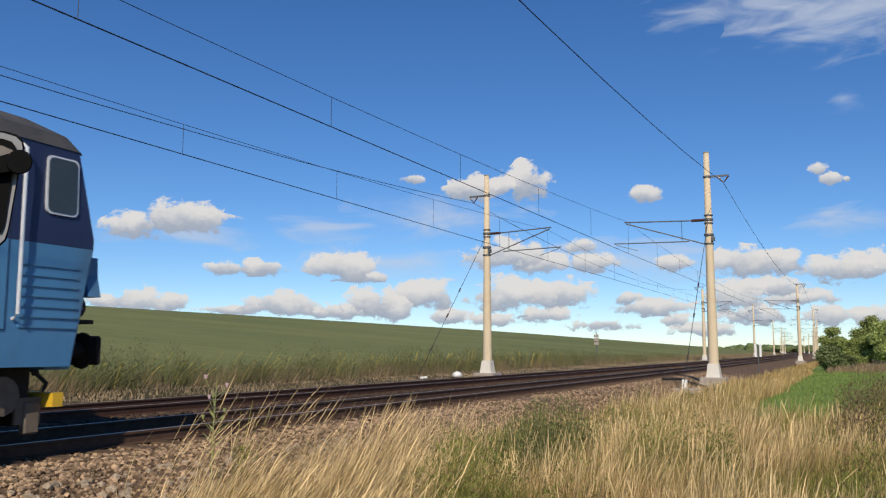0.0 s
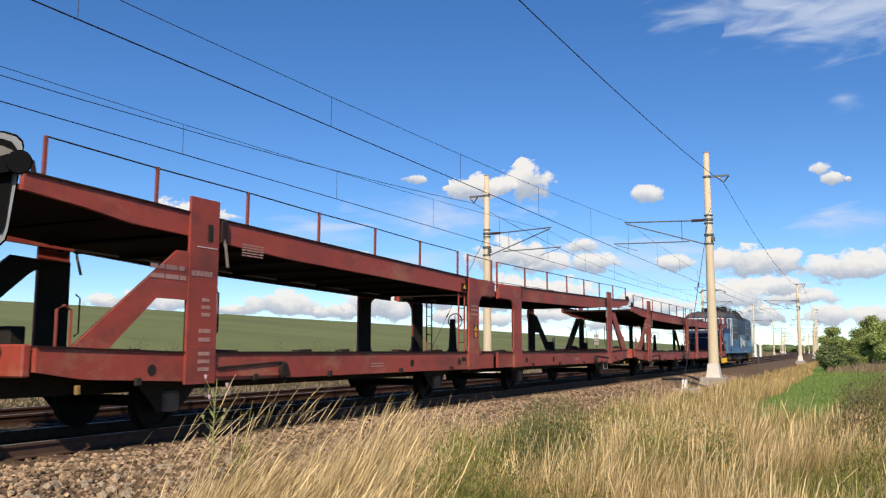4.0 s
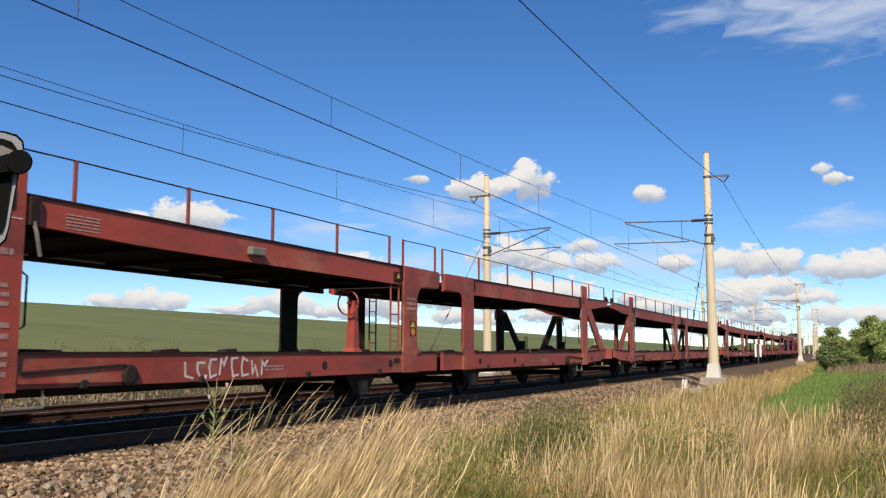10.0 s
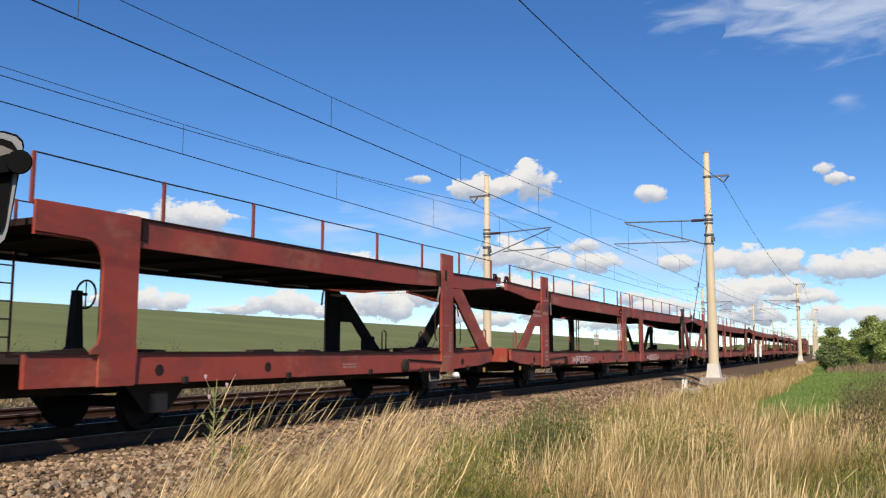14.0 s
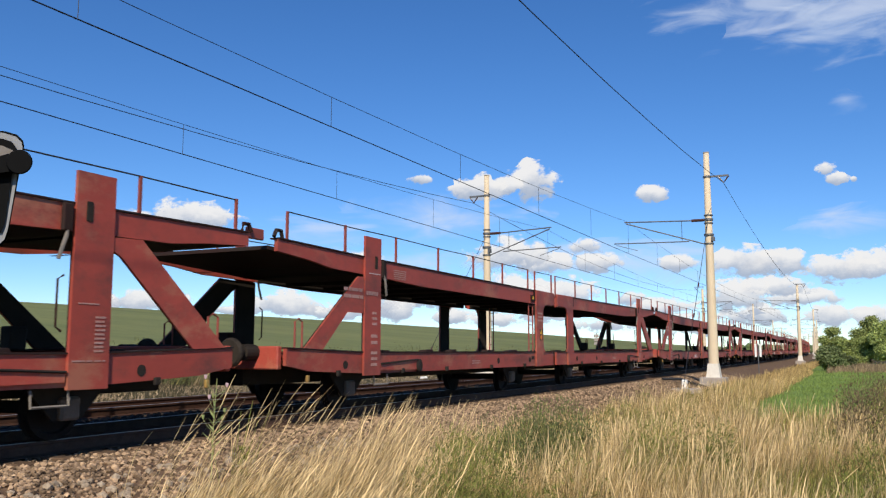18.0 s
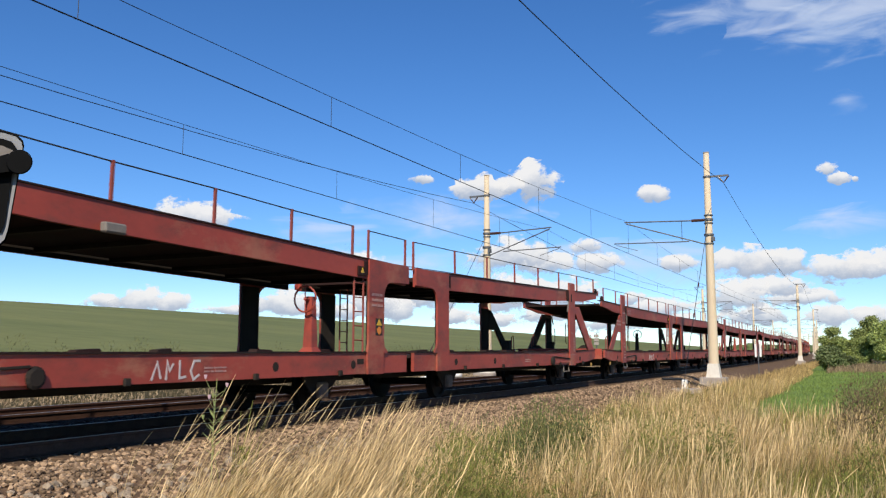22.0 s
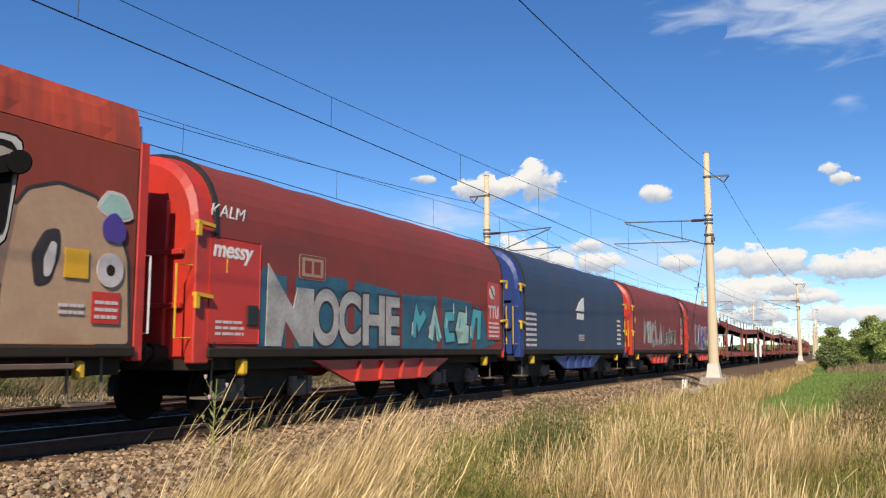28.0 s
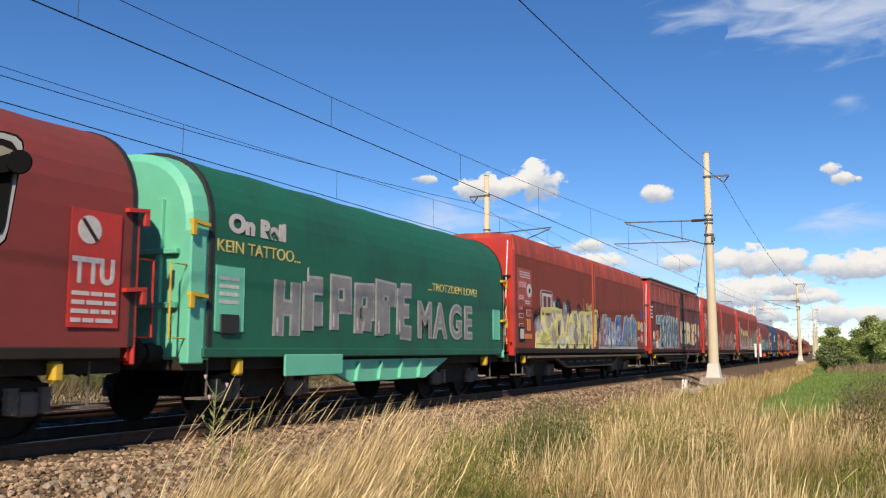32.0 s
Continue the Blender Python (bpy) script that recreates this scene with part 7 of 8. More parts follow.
# ---- clouds, far behind everything ----
def cloud_material(name, thin=False):
    m = bpy.data.materials.new(name)
    m.use_nodes = True
    nt = m.node_tree
    n, l = nt.nodes, nt.links
    n.remove(n["Principled BSDF"])
    tc = n.new("ShaderNodeTexCoord")
    uv = n.new("ShaderNodeVectorMath")
    uv.operation = "MULTIPLY_ADD"
    uv.inputs[1].default_value, uv.inputs[2].default_value = (2, 2, 2), (-1, -1, -1)
    l.new(tc.outputs["Generated"], uv.inputs[0])
    sep = n.new("ShaderNodeSeparateXYZ")
    l.new(uv.outputs[0], sep.inputs[0])
    info = n.new("ShaderNodeObjectInfo")
    mp = n.new("ShaderNodeMapping")
    mp.inputs["Scale"].default_value = (0.0045, 0.006, 0.006) if not thin else (0.0016, 0.003, 0.006)
    off = n.new("ShaderNodeVectorMath")
    off.operation = "SCALE"
    off.inputs[0].default_value = (37, 19, 53)
    l.new(info.outputs["Random"], off.inputs["Scale"])
    l.new(off.outputs[0], mp.inputs["Location"])
    l.new(tc.outputs["Object"], mp.inputs[0])
    no = n.new("ShaderNodeTexNoise")
    no.inputs["Scale"].default_value, no.inputs["Detail"].default_value, no.inputs["Roughness"].default_value = 1.3 if thin else 2.0, 9, 0.55 if thin else 0.62
    if thin:
        no.inputs["Distortion"].default_value = 0.7
    l.new(mp.outputs[0], no.inputs["Vector"])

    def op(kind, a, b, c=None):
        q = n.new("ShaderNodeMath")
        q.operation = kind
        for i, v in enumerate((a, b, c)):
            if v is None:
                continue
            if isinstance(v, (int, float)):
                q.inputs[i].default_value = v
            else:
                l.new(v, q.inputs[i])
        return q.outputs[0]
    ln = n.new("ShaderNodeVectorMath")
    ln.operation = "LENGTH"
    flat = n.new("ShaderNodeCombineXYZ")
    l.new(sep.outputs[0], flat.inputs[0])
    l.new(sep.outputs[2], flat.inputs[1])
    l.new(flat.outputs[0], ln.inputs[0])
    core = op("SUBTRACT", 0.86, ln.outputs["Value"])
    dens = op("MULTIPLY_ADD", op("SUBTRACT", no.outputs[0], 0.5), 2.6 if not thin else 3.2, core)
    mr = n.new("ShaderNodeMapRange")
    mr.interpolation_type = "SMOOTHSTEP"
    mr.inputs["From Min"].default_value, mr.inputs["From Max"].default_value = (0.02, 0.34) if not thin else (0.05, 1.2)
    mr.inputs["To Max"].default_value = 0.97 if not thin else 0.6
    l.new(dens, mr.inputs["Value"])
    sh = op("MULTIPLY_ADD", op("SUBTRACT", no.outputs[0], 0.5), 1.6, sep.outputs[2])
    sr = n.new("ShaderNodeMapRange")
    sr.interpolation_type = "SMOOTHSTEP"
    sr.inputs["From Min"].default_value, sr.inputs["From Max"].default_value = -0.6, 0.4
    l.new(sh, sr.inputs["Value"])
    mix = n.new("ShaderNodeMix")
    mix.data_type = "RGBA"
    mix.inputs["A"].default_value, mix.inputs["B"].default_value = ((0.46, 0.54, 0.68, 1), (0.99, 0.98, 0.97, 1)) if not thin else ((0.62, 0.74, 0.93, 1), (0.72, 0.80, 0.95, 1))
    l.new(sr.outputs[0], mix.inputs["Factor"])
    em = n.new("ShaderNodeEmission")
    l.new(mix.outputs["Result"], em.inputs[0])
    em.inputs[1].default_value = 0.95 if thin else 0.91
    tr = n.new("ShaderNodeBsdfTransparent")
    ms = n.new("ShaderNodeMixShader")
    l.new(mr.outputs[0], ms.inputs[0])
    l.new(tr.outputs[0], ms.inputs[1])
    l.new(em.outputs[0], ms.inputs[2])
    l.new(ms.outputs[0], n["Material Output"].inputs[0])
    return m


M["cloud"], M["cirrus"] = cloud_material("cumulus_cloud"), cloud_material("thin_cirrus", True)
VIEW = look(EYE, AIM, 0.06)
FOC = 1503.4
DRIFT = []


def sky_pose(px, py, far):
    """A pose at that distance in the direction of a point of the view plane, upright, facing the eye."""
    d = VIEW.to_3x3() @ Vector(((px - 784) / FOC, (441 - py) / FOC, -1))
    p = EYE + d * far
    az = math.atan2(d.y, d.x)
    return pose(p.x, p.y, p.z, 0, 0, math.degrees(az) - 90)


def cloud(px, py, w, h, thin=False, far=3600.0, seed=0):
    rnd = random.Random(int(px * 7 + py * 13 + seed))
    W, H = w * far / FOC * 0.5 * 1.36, h * far / FOC * 0.5 * 1.48
    bm = bmesh.new()
    K = 40
    lob = [(rnd.uniform(0, 6.28), rnd.uniform(0.04, 0.1), rnd.randint(3, 9)) for _ in range(3)]
    rings = []
    for f, dep in ((1.0, 0.0), (0.85, 0.5), (0.5, 0.85)):
        ring = []
        for k in range(K):
            a = 2 * math.pi * k / K
            r = 1 + sum(q * math.sin(c * a + p) for p, q, c in lob)
            z = math.sin(a) * (1.0 if math.sin(a) > 0 else 0.8)
            ring.append(bm.verts.new((W * f * r * math.cos(a), -dep * H * 0.3, H * f * r * z)))
        rings.append(ring)
    for q, p in zip(rings, rings[1:]):
        for k in range(K):
            bm.faces.new((q[k], q[(k + 1) % K], p[(k + 1) % K], p[k]))
    bm.faces.new(rings[-1])
    ob = part("cloud", bm, "cirrus" if thin else "cloud")
    tagged(ob, "thin white streaked high cloud" if thin else "white fair-weather cloud with a grey base", "cloud", "clouds in the sky", kind="structure")
    shift = 20 * (640 - py) / 300 if not thin else 7
    a, b = sky_pose(px, py, far), sky_pose(px + shift, py + (3 if thin else 0), far)
    ob.matrix_world = a
    DRIFT.append((ob, a, b))
    ob.visible_shadow = False
    return ob


for i, (x, y, w, h) in enumerate(((250, 402, 110, 44), (325, 388, 140, 56), (400, 477, 70, 24), (460, 475, 80, 28), (608, 474, 110, 46), (655, 493, 60, 20), (240, 533, 80, 46), (303, 538, 60, 34), (175, 536, 55, 26),
                                 (500, 542, 110, 40), (655, 540, 80, 60), (610, 552, 90, 28), (700, 545, 70, 50), (755, 524, 110, 50), (730, 318, 36, 16), (832, 338, 84, 42), (885, 332, 50, 36), (930, 327, 78, 64), (1140, 345, 58, 26), (1449, 300, 28, 30), (1464, 317, 36, 22), (1500, 318, 14, 10), 
                                 (895, 455, 130, 58), (960, 470, 90, 36), (1045, 467, 100, 34), (1190, 468, 60, 28), (900, 528, 120, 60), (985, 525, 130, 52), (1112, 530, 50, 22), (1150, 545, 130, 30), (1310, 470, 110, 54), (1375, 468, 100, 42),
                                 (1480, 480, 110, 46), (1545, 475, 100, 56), (1300, 530, 100, 56), (1365, 512, 110, 34), (870, 568, 90, 26), (960, 560, 110, 30), (1070, 577, 110, 24), (1195, 567, 45, 28), (1340, 560, 110, 34), (1465, 560, 70, 40), (1540, 562, 80, 40), (800, 560, 70, 26), (1250, 585, 120, 22), (1420, 530, 120, 30), (560, 555, 100, 18), (400, 550, 90, 16), (1030, 440, 50, 26))):
    cloud(x, y, w, h, far=3500 + 12 * i)
for x, y, w, h in ((1330, 22, 330, 110), (1480, 62, 330, 120), (1545, 30, 280, 110), (770, 398, 330, 90), (560, 415, 180, 50), (1530, 392, 190, 50), (1490, 184, 60, 36), (320, 420, 260, 50), (1100, 470, 380, 70), (700, 470, 300, 60)):
    cloud(x, y, w, h, True, far=4300 + x * 0.1)

# ---- ballast stones ----
rng = np.random.default_rng(5)


def stuff_mesh(name, verts, faces, mat, label, category, smooth=False):
    me = bpy.data.meshes.new(name)
    me.from_pydata(verts, [], faces)
    me.materials.append(M[mat])
    ob = new(name, me)
    return tagged(ob, label, category, kind="stuff")


def stones(name, spots, label, mat="stone"):
    ico = bmesh.new()
    bmesh.ops.create_icosphere(ico, subdivisions=1, radius=1.0)
    base = np.array([v.co[:] for v in ico.verts])
    tri = np.array([[v.index for v in f.verts] for f in ico.faces])
    ico.free()
    V, F = [], []
    for i, (s, n, r) in enumerate(spots):
        b = base * (1 + rng.uniform(-0.3, 0.3, (len(base), 1)))
        b = b * (rng.uniform(0.75, 1.3, 3) * r)
        a = rng.uniform(0, 6.28)
        c, q = math.cos(a), math.sin(a)
        b = b @ np.array([[c, -q, 0], [q, c, 0], [0, 0, 0.75]])
        x, y = place(s, n)
        V.append(b + (x, y, bed_z(n) + r * 0.35))
        F.append(tri + i * len(base))
    return stuff_mesh(name, np.concatenate(V).tolist(), np.concatenate(F).tolist(), mat, label, "ballast stones")


def scatter(count, s0, s1, n0, n1, r0, r1, power=1.6):
    u = rng.random(count) ** power
    return list(zip(s0 + (s1 - s0) * u, rng.uniform(n0, n1, count), rng.uniform(r0, r1, count)))


stones("ballast_stones", scatter(12500, 3, 17, -4.2, -1.3, 0.018, 0.038, 1.1) + scatter(15000, 15, 52, -4.2, -1.3, 0.018, 0.04) + scatter(1500, 3, 30, -1.4, -0.85, 0.016, 0.03) + scatter(1500, 6, 40, SPACING + 1.5, SPACING + 2.6, 0.03, 0.055), "loose grey and brown crushed ballast stones")

stones("dark_ballast_stones", scatter(2800, 3, 40, -0.65, 0.65, 0.03, 0.05) + scatter(2500, 5, 45, SPACING - 1.3, SPACING + 1.3, 0.03, 0.05) + scatter(2500, 4, 40, 0.9, SPACING - 1.0, 0.03, 0.05), "oil-darkened ballast stones between the rails", "stone_oily")

kinds = []
for k in range(6):
    bm = bmesh.new()
    bmesh.ops.create_icosphere(bm, subdivisions=1, radius=1.0)
    for v in bm.verts:
        v.co = Vector(v.co * rng.uniform(0.7, 1.3))
    me = bpy.data.meshes.new("stone")
    bm.to_mesh(me)
    bm.free()
    me.materials.append(M["stone_single"])
    kinds.append(me)
for s, n, r in scatter(300, 4.5, 12, -4.1, -2.3, 0.035, 0.06, 1.0):
    o = new("stone", kinds[int(rng.integers(6))])
    o.parent = ballast
    o.matrix_world = on_track(s, n, bed_z(n) + r * 0.5, rng.uniform(0, 360)) @ Matrix.Diagonal((r, r * rng.uniform(0.7, 1.2), r * 0.7, 1))

# ---- grass ----
M["dry_grass"] = material("dry_golden_grass", (0.52, 0.365, 0.15), (0.25, 0.17, 0.07), 0.8, 0, 0.5, 0, fine=3, world_coords=True, rand=0.75, island=True)
# Dark blades that paint the shaded gaps between the golden stalks.
M["dead_grass"] = material("dark_shade_grass", (0.13, 0.09, 0.035), (0.06, 0.048, 0.02), 0.85, 0, 0.5, 0, fine=3, world_coords=True, rand=0.5, island=True)
M["dry_head"] = material("pale_seed_heads", (0.72, 0.54, 0.29), (0.46, 0.33, 0.16), 0.85, 0, 0.5, 0, fine=3, world_coords=True, rand=0.6, island=True)
M["green_grass"] = material("green_grass_blades", (0.27, 0.27, 0.06), (0.14, 0.15, 0.036), 0.75, 0, 0.6, 0, fine=3, world_coords=True, rand=0.5, island=True)
M["meadow_blade"] = material("fresh_green_blades", (0.21, 0.275, 0.07), (0.125, 0.195, 0.046), 0.75, 0, 0.4, 0, fine=2, world_coords=True, rand=0.5, island=True)
M["verge_dry"] = material("dull_verge_grass", (0.3, 0.215, 0.115), (0.15, 0.11, 0.062), 0.85, 0, 0.4, 0, fine=3, world_coords=True, rand=0.6, island=True)
M["verge_pale"] = material("bleached_trampled_grass", (0.48, 0.36, 0.22), (0.3, 0.22, 0.135), 0.85, 0, 0.4, 0, fine=3, world_coords=True, rand=0.4, island=True)
M["verge_green"] = material("dull_verge_weeds", (0.15, 0.15, 0.05), (0.07, 0.08, 0.028), 0.8, 0, 0.4, 0, fine=3, world_coords=True, rand=0.6, island=True)
M["weed"] = material("green_weed_leaves", (0.24, 0.24, 0.06), (0.11, 0.125, 0.032), 0.7, 0, 1, 0, fine=5, world_coords=True, rand=0.5, island=True)
M["weed_dry"] = material("brown_withered_weed", (0.2, 0.14, 0.07), (0.09, 0.075, 0.045), 0.85, 0, 1, 0, fine=5, world_coords=True, rand=0.5, island=True)
M["flower"] = material("small_yellow_flowers", (0.42, 0.32, 0.05), (0.28, 0.24, 0.05), 0.7, 0, 1, 0, rand=0.3)
for k in ("dry_grass", "dead_grass", "dry_head", "green_grass", "meadow_blade", "weed", "weed_dry"):
    M[k].node_tree.nodes["Principled BSDF"].inputs["Specular IOR Level"].default_value = 0.15
GUST = np.array((VIEW.to_3x3() @ Vector((1, 0, 0)))[:2])


def breeze(x, y):
    """How far the stalks lean over: strongly beside the ballast, hardly further off."""
    a = math.degrees(math.atan2(y, x))
    return 0.12 + 0.42 * min(1, max(0, (a - 22) / 12)) + 0.16 * noise.noise((x * 0.5, y * 0.5, 2))


def blades(name, spots, mat, label, category="grass", width=0.005, head=0.0, bend=0.2, gust=1.0):
    """Tapered ribbons that lean before the wind: spots are rows of x, y, z, height."""
    sp = np.array(spots)
    k = len(sp)
    tilt = np.array([breeze(x, y) for x, y in sp[:, :2]]) * gust
    lean = rng.normal(0, bend, (k, 2)) + GUST[None] * tilt[:, None] * rng.uniform(0.6, 1.4, (k, 1))
    amount = np.linalg.norm(lean, axis=1) + 1e-6
    way = lean / amount[:, None]
    ang = rng.uniform(0, 6.28, k)
    side = np.stack([np.cos(ang), np.sin(ang)], 1)
    prof = [(0.0, 1.0), (0.4, 0.9), (0.7, 0.7), (0.84, 0.5 + head), (0.93, 0.4 + head * 0.8), (1.0, 0.05)] if head else [(0.0, 1.0), (0.4, 0.9), (0.75, 0.6), (1.0, 0.06)]
    w = width * rng.uniform(0.7, 1.4, k) * (0.6 + 0.5 * sp[:, 3])
    V = np.zeros((k, len(prof) * 2, 3))
    c, z, last = sp[:, :2].copy(), sp[:, 2].copy(), 0.0
    for i, (f, ww) in enumerate(prof):
        th = np.minimum(1.5, amount * (0.35 + 1.0 * f))
        seg = (f - last) * sp[:, 3]
        c = c + way * (np.sin(th) * seg)[:, None]
        z = z + np.cos(th) * seg
        last = f
        for j, q in enumerate((-1, 1)):
            V[:, 2 * i + j, :2] = c + side * (q * w * ww)[:, None]
            V[:, 2 * i + j, 2] = z
    quad = np.array([[2 * i, 2 * i + 1, 2 * i + 3, 2 * i + 2] for i in range(len(prof) - 1)])
    F = (quad[None] + (np.arange(k) * len(prof) * 2)[:, None, None]).reshape(-1, 4)
    return stuff_mesh(name, V.reshape(-1, 3).tolist(), F.tolist(), mat, label, category)


def patch(count, x0, x1, n0, n1, h0, h1, clump=0.0, power=1.0, thresh=None, seed=0.0, lay=None, flip=False):
    out = []
    while len(out) < count:
        s = x0 + (x1 - x0) * rng.random() ** power
        n = rng.uniform(n0, n1)
        x, y = place(s, n)
        v = noise.noise((x * 0.55 + seed, y * 0.55, seed)) * (-1 if flip else 1)
        if thresh is not None and v < thresh + rng.uniform(-0.15, 0.15):
            continue
        if lay and not lay(s, n):
            continue
        h = rng.uniform(h0, h1) * (0.85 + 0.4 * noise.noise((x * 0.9, y * 0.9, 7 + seed)))
        out.append((x, y, (bed_z(n) if -4.4 < n < SPACING + 3 else ground_z(s, n)) - 0.02, max(0.08, h)))
    return out


def mown(s, n):
    """The mown strip: it begins behind the tall grass and bends away from the line."""
    return s > 20.5 + 0.6 * math.sin(n * 2) and -9.4 - 0.03 * s < n < -6.85 + 0.2 * math.sin(s * 0.45) + 0.011 * s


def verge(s, n):
    """The dry grass keeps off the stone shoulder, the trodden gap beside the track and the mown meadow."""
    x, y = place(s, n)
    if n > -4.45 - 0.3 * math.sin(s * 0.9) + rng.normal(0, 0.16):
        return False
    if math.degrees(math.atan2(y, x)) > 45 + rng.normal(0, 1.0) or x * x + y * y < 17:
        return False
    return not mown(s + rng.normal(0, 0.3), n + rng.normal(0, 0.12))


def tuft(s, n):
    x, y = place(s, n)
    a = math.degrees(math.atan2(y, x))
    return verge(s, n) and a > 30 + rng.normal(0, 2.5)


blades("dry_grass", patch(36000, 3.0, 13, -11.5, -4.2, 0.4, 0.9, power=0.9, thresh=-0.1, seed=2.0, lay=verge), "dry_grass", "tall dry golden grass along the railway verge", width=0.0014, bend=0.21)
blades("dry_grass_heads", patch(10000, 3.2, 14, -11.5, -4.2, 0.6, 1.05, thresh=-0.05, seed=2.0, lay=verge), "dry_head", "pale feathery seed heads above the dry grass", width=0.0016, head=1.1, bend=0.2)
blades("dry_grass_tuft", patch(8000, 3.2, 8.5, -6.8, -4.2, 0.75, 1.2, lay=tuft), "dry_grass", "thick tuft of tall dry grass beside the ballast", width=0.0015, bend=0.13)
blades("dry_grass_tuft", patch(2600, 3.2, 8.5, -6.8, -4.2, 0.95, 1.4, lay=tuft), "dry_head", "bleached seed heads of the tall tuft", width=0.0016, head=1.2, bend=0.13)
blades("dry_grass", patch(24000, 12, 40, -11.8, -4.2, 0.4, 0.85, power=1.3, thresh=-0.12, seed=2.0, lay=verge), "dry_grass", "tall dry golden grass further along the verge", width=0.003, bend=0.18)
blades("dry_grass_heads", patch(6000, 12, 40, -11.8, -4.2, 0.5, 0.95, power=1.3, thresh=-0.1, seed=2.0, lay=verge), "dry_head", "pale seed heads further along the verge", width=0.003, head=1.0, bend=0.18)
blades("dry_grass", patch(6000, 34, 120, -5.7, -4.4, 0.35, 0.7, power=1.3), "dry_grass", "dry golden grass beside the distant track", width=0.014, bend=0.12)
blades("green_grass", patch(21000, 3.0, 14, -11.5, -4.2, 0.3, 0.72, thresh=0.0, lay=verge, seed=2.0, flip=True), "green_grass", "green grass tufts among the dry stalks", width=0.002, bend=0.26)
blades("green_grass", patch(14000, 12, 40, -11.8, -4.2, 0.3, 0.65, thresh=0.0, lay=verge, power=1.2, seed=2.0, flip=True), "green_grass", "green grass tufts further along the verge", width=0.006, bend=0.18)
blades("matted_grass", patch(12000, 3.5, 24, -5.6, -3.3, 0.1, 0.32, power=1.1), "dry_grass", "low matted dry grass at the ballast's foot", width=0.003, bend=0.5)
blades("matted_grass", patch(9000, 8, 40, -4.5, -2.3, 0.05, 0.2, thresh=-0.05, power=1.1), "verge_dry", "thin dry grass between the ballast stones", width=0.004, bend=0.6)
blades("meadow_grass", patch(30000, 20, 80, -14.5, -5.6, 0.1, 0.26, power=1.5, lay=mown), "meadow_blade", "short green meadow grass", width=0.013, bend=0.3, gust=0.5)
blades("meadow_grass", patch(5000, 60, 130, -14.5, -5.4, 0.08, 0.2, lay=mown), "meadow_blade", "short green meadow grass further off", width=0.035, bend=0.3, gust=0.5)
blades("dead_grass", patch(14000, 3.0, 14, -11.5, -4.2, 0.3, 0.7, lay=verge), "dead_grass", "dark grass painted as shade beneath the golden stalks", width=0.003, bend=0.32)
blades("dead_grass", patch(8000, 12, 40, -11.8, -4.2, 0.3, 0.6, lay=verge, power=1.2), "dead_grass", "dark grass painted as shade further along the verge", width=0.006, bend=0.25)
blades("dry_grass", patch(2600, 20, 70, -6.5, -5.7, 0.4, 0.8, power=1.4), "dry_grass", "dry grass fringe beside the meadow", width=0.007, bend=0.15)


def around(s, n):
    """The rough grass goes on beside and behind the camera, trodden down where it stands."""
    x, y = place(s, n)
    a, r = math.degrees(math.atan2(y, x)), math.hypot(x, y)
    return r > 1.4 and n < -4.6 and (r < 3.8 or not -6 < a < 60)


blades("rough_grass", patch(15000, -16, 6, -22, -4.6, 0.2, 0.5, lay=around), "dry_grass", "rough dry grass round the trodden stand", width=0.004, bend=0.25, gust=0.6)
blades("rough_grass", patch(9000, -16, 6, -22, -4.6, 0.15, 0.45, lay=around), "green_grass", "rough green grass round the trodden stand", width=0.004, bend=0.25, gust=0.6)
# lone tall stalks that rise before the track
blades("tall_stalks", [(*place(s, n), bed_z(n) - 0.05, h) for s, n, h in ((rng.uniform(5.6, 8.2), rng.uniform(-4.4, -3.3), rng.uniform(0.9, 1.6)) for _ in range(150))] + [(*place(s, n), bed_z(n) - 0.05, h) for s, n, h in ((rng.uniform(6.5, 12), rng.uniform(-4.5, -3.6), rng.uniform(0.7, 1.25)) for _ in range(320))],
       "dry_head", "lone tall bleached grass stalks beside the track", width=0.0013, head=1.3, bend=0.1)
# far side of the line
blades("far_verge_matted_grass", patch(42000, 4, 110, 5.7, 9.0, 0.05, 0.2, power=1.3), "verge_pale", "low trampled dry grass beside the far track", width=0.012, bend=0.8)
blades("far_verge_grass", patch(15000, 4, 110, 8.4, 11.6, 0.3, 0.85, power=1.2, thresh=-0.05, seed=5.0), "verge_dry", "dry grass on the far side of the line", width=0.006, bend=0.24)
blades("far_verge_grass", patch(20000, 4, 110, 8.9, 11.9, 0.4, 1.05, power=1.2, thresh=-0.1), "verge_green", "green weeds on the far side of the line", width=0.006, bend=0.28)
blades("far_verge_flowers", patch(220, 4, 60, 9.2, 11.6, 0.9, 1.3), "flower", "yellow flowering weeds beside the field", "wild flowers", width=0.008, head=1.4, bend=0.15)
blades("far_verge_grass", patch(5000, 110, 320, 7, 12, 0.3, 0.7, power=1.3), "verge_dry", "dry grass along the distant far verge", width=0.03, bend=0.25)


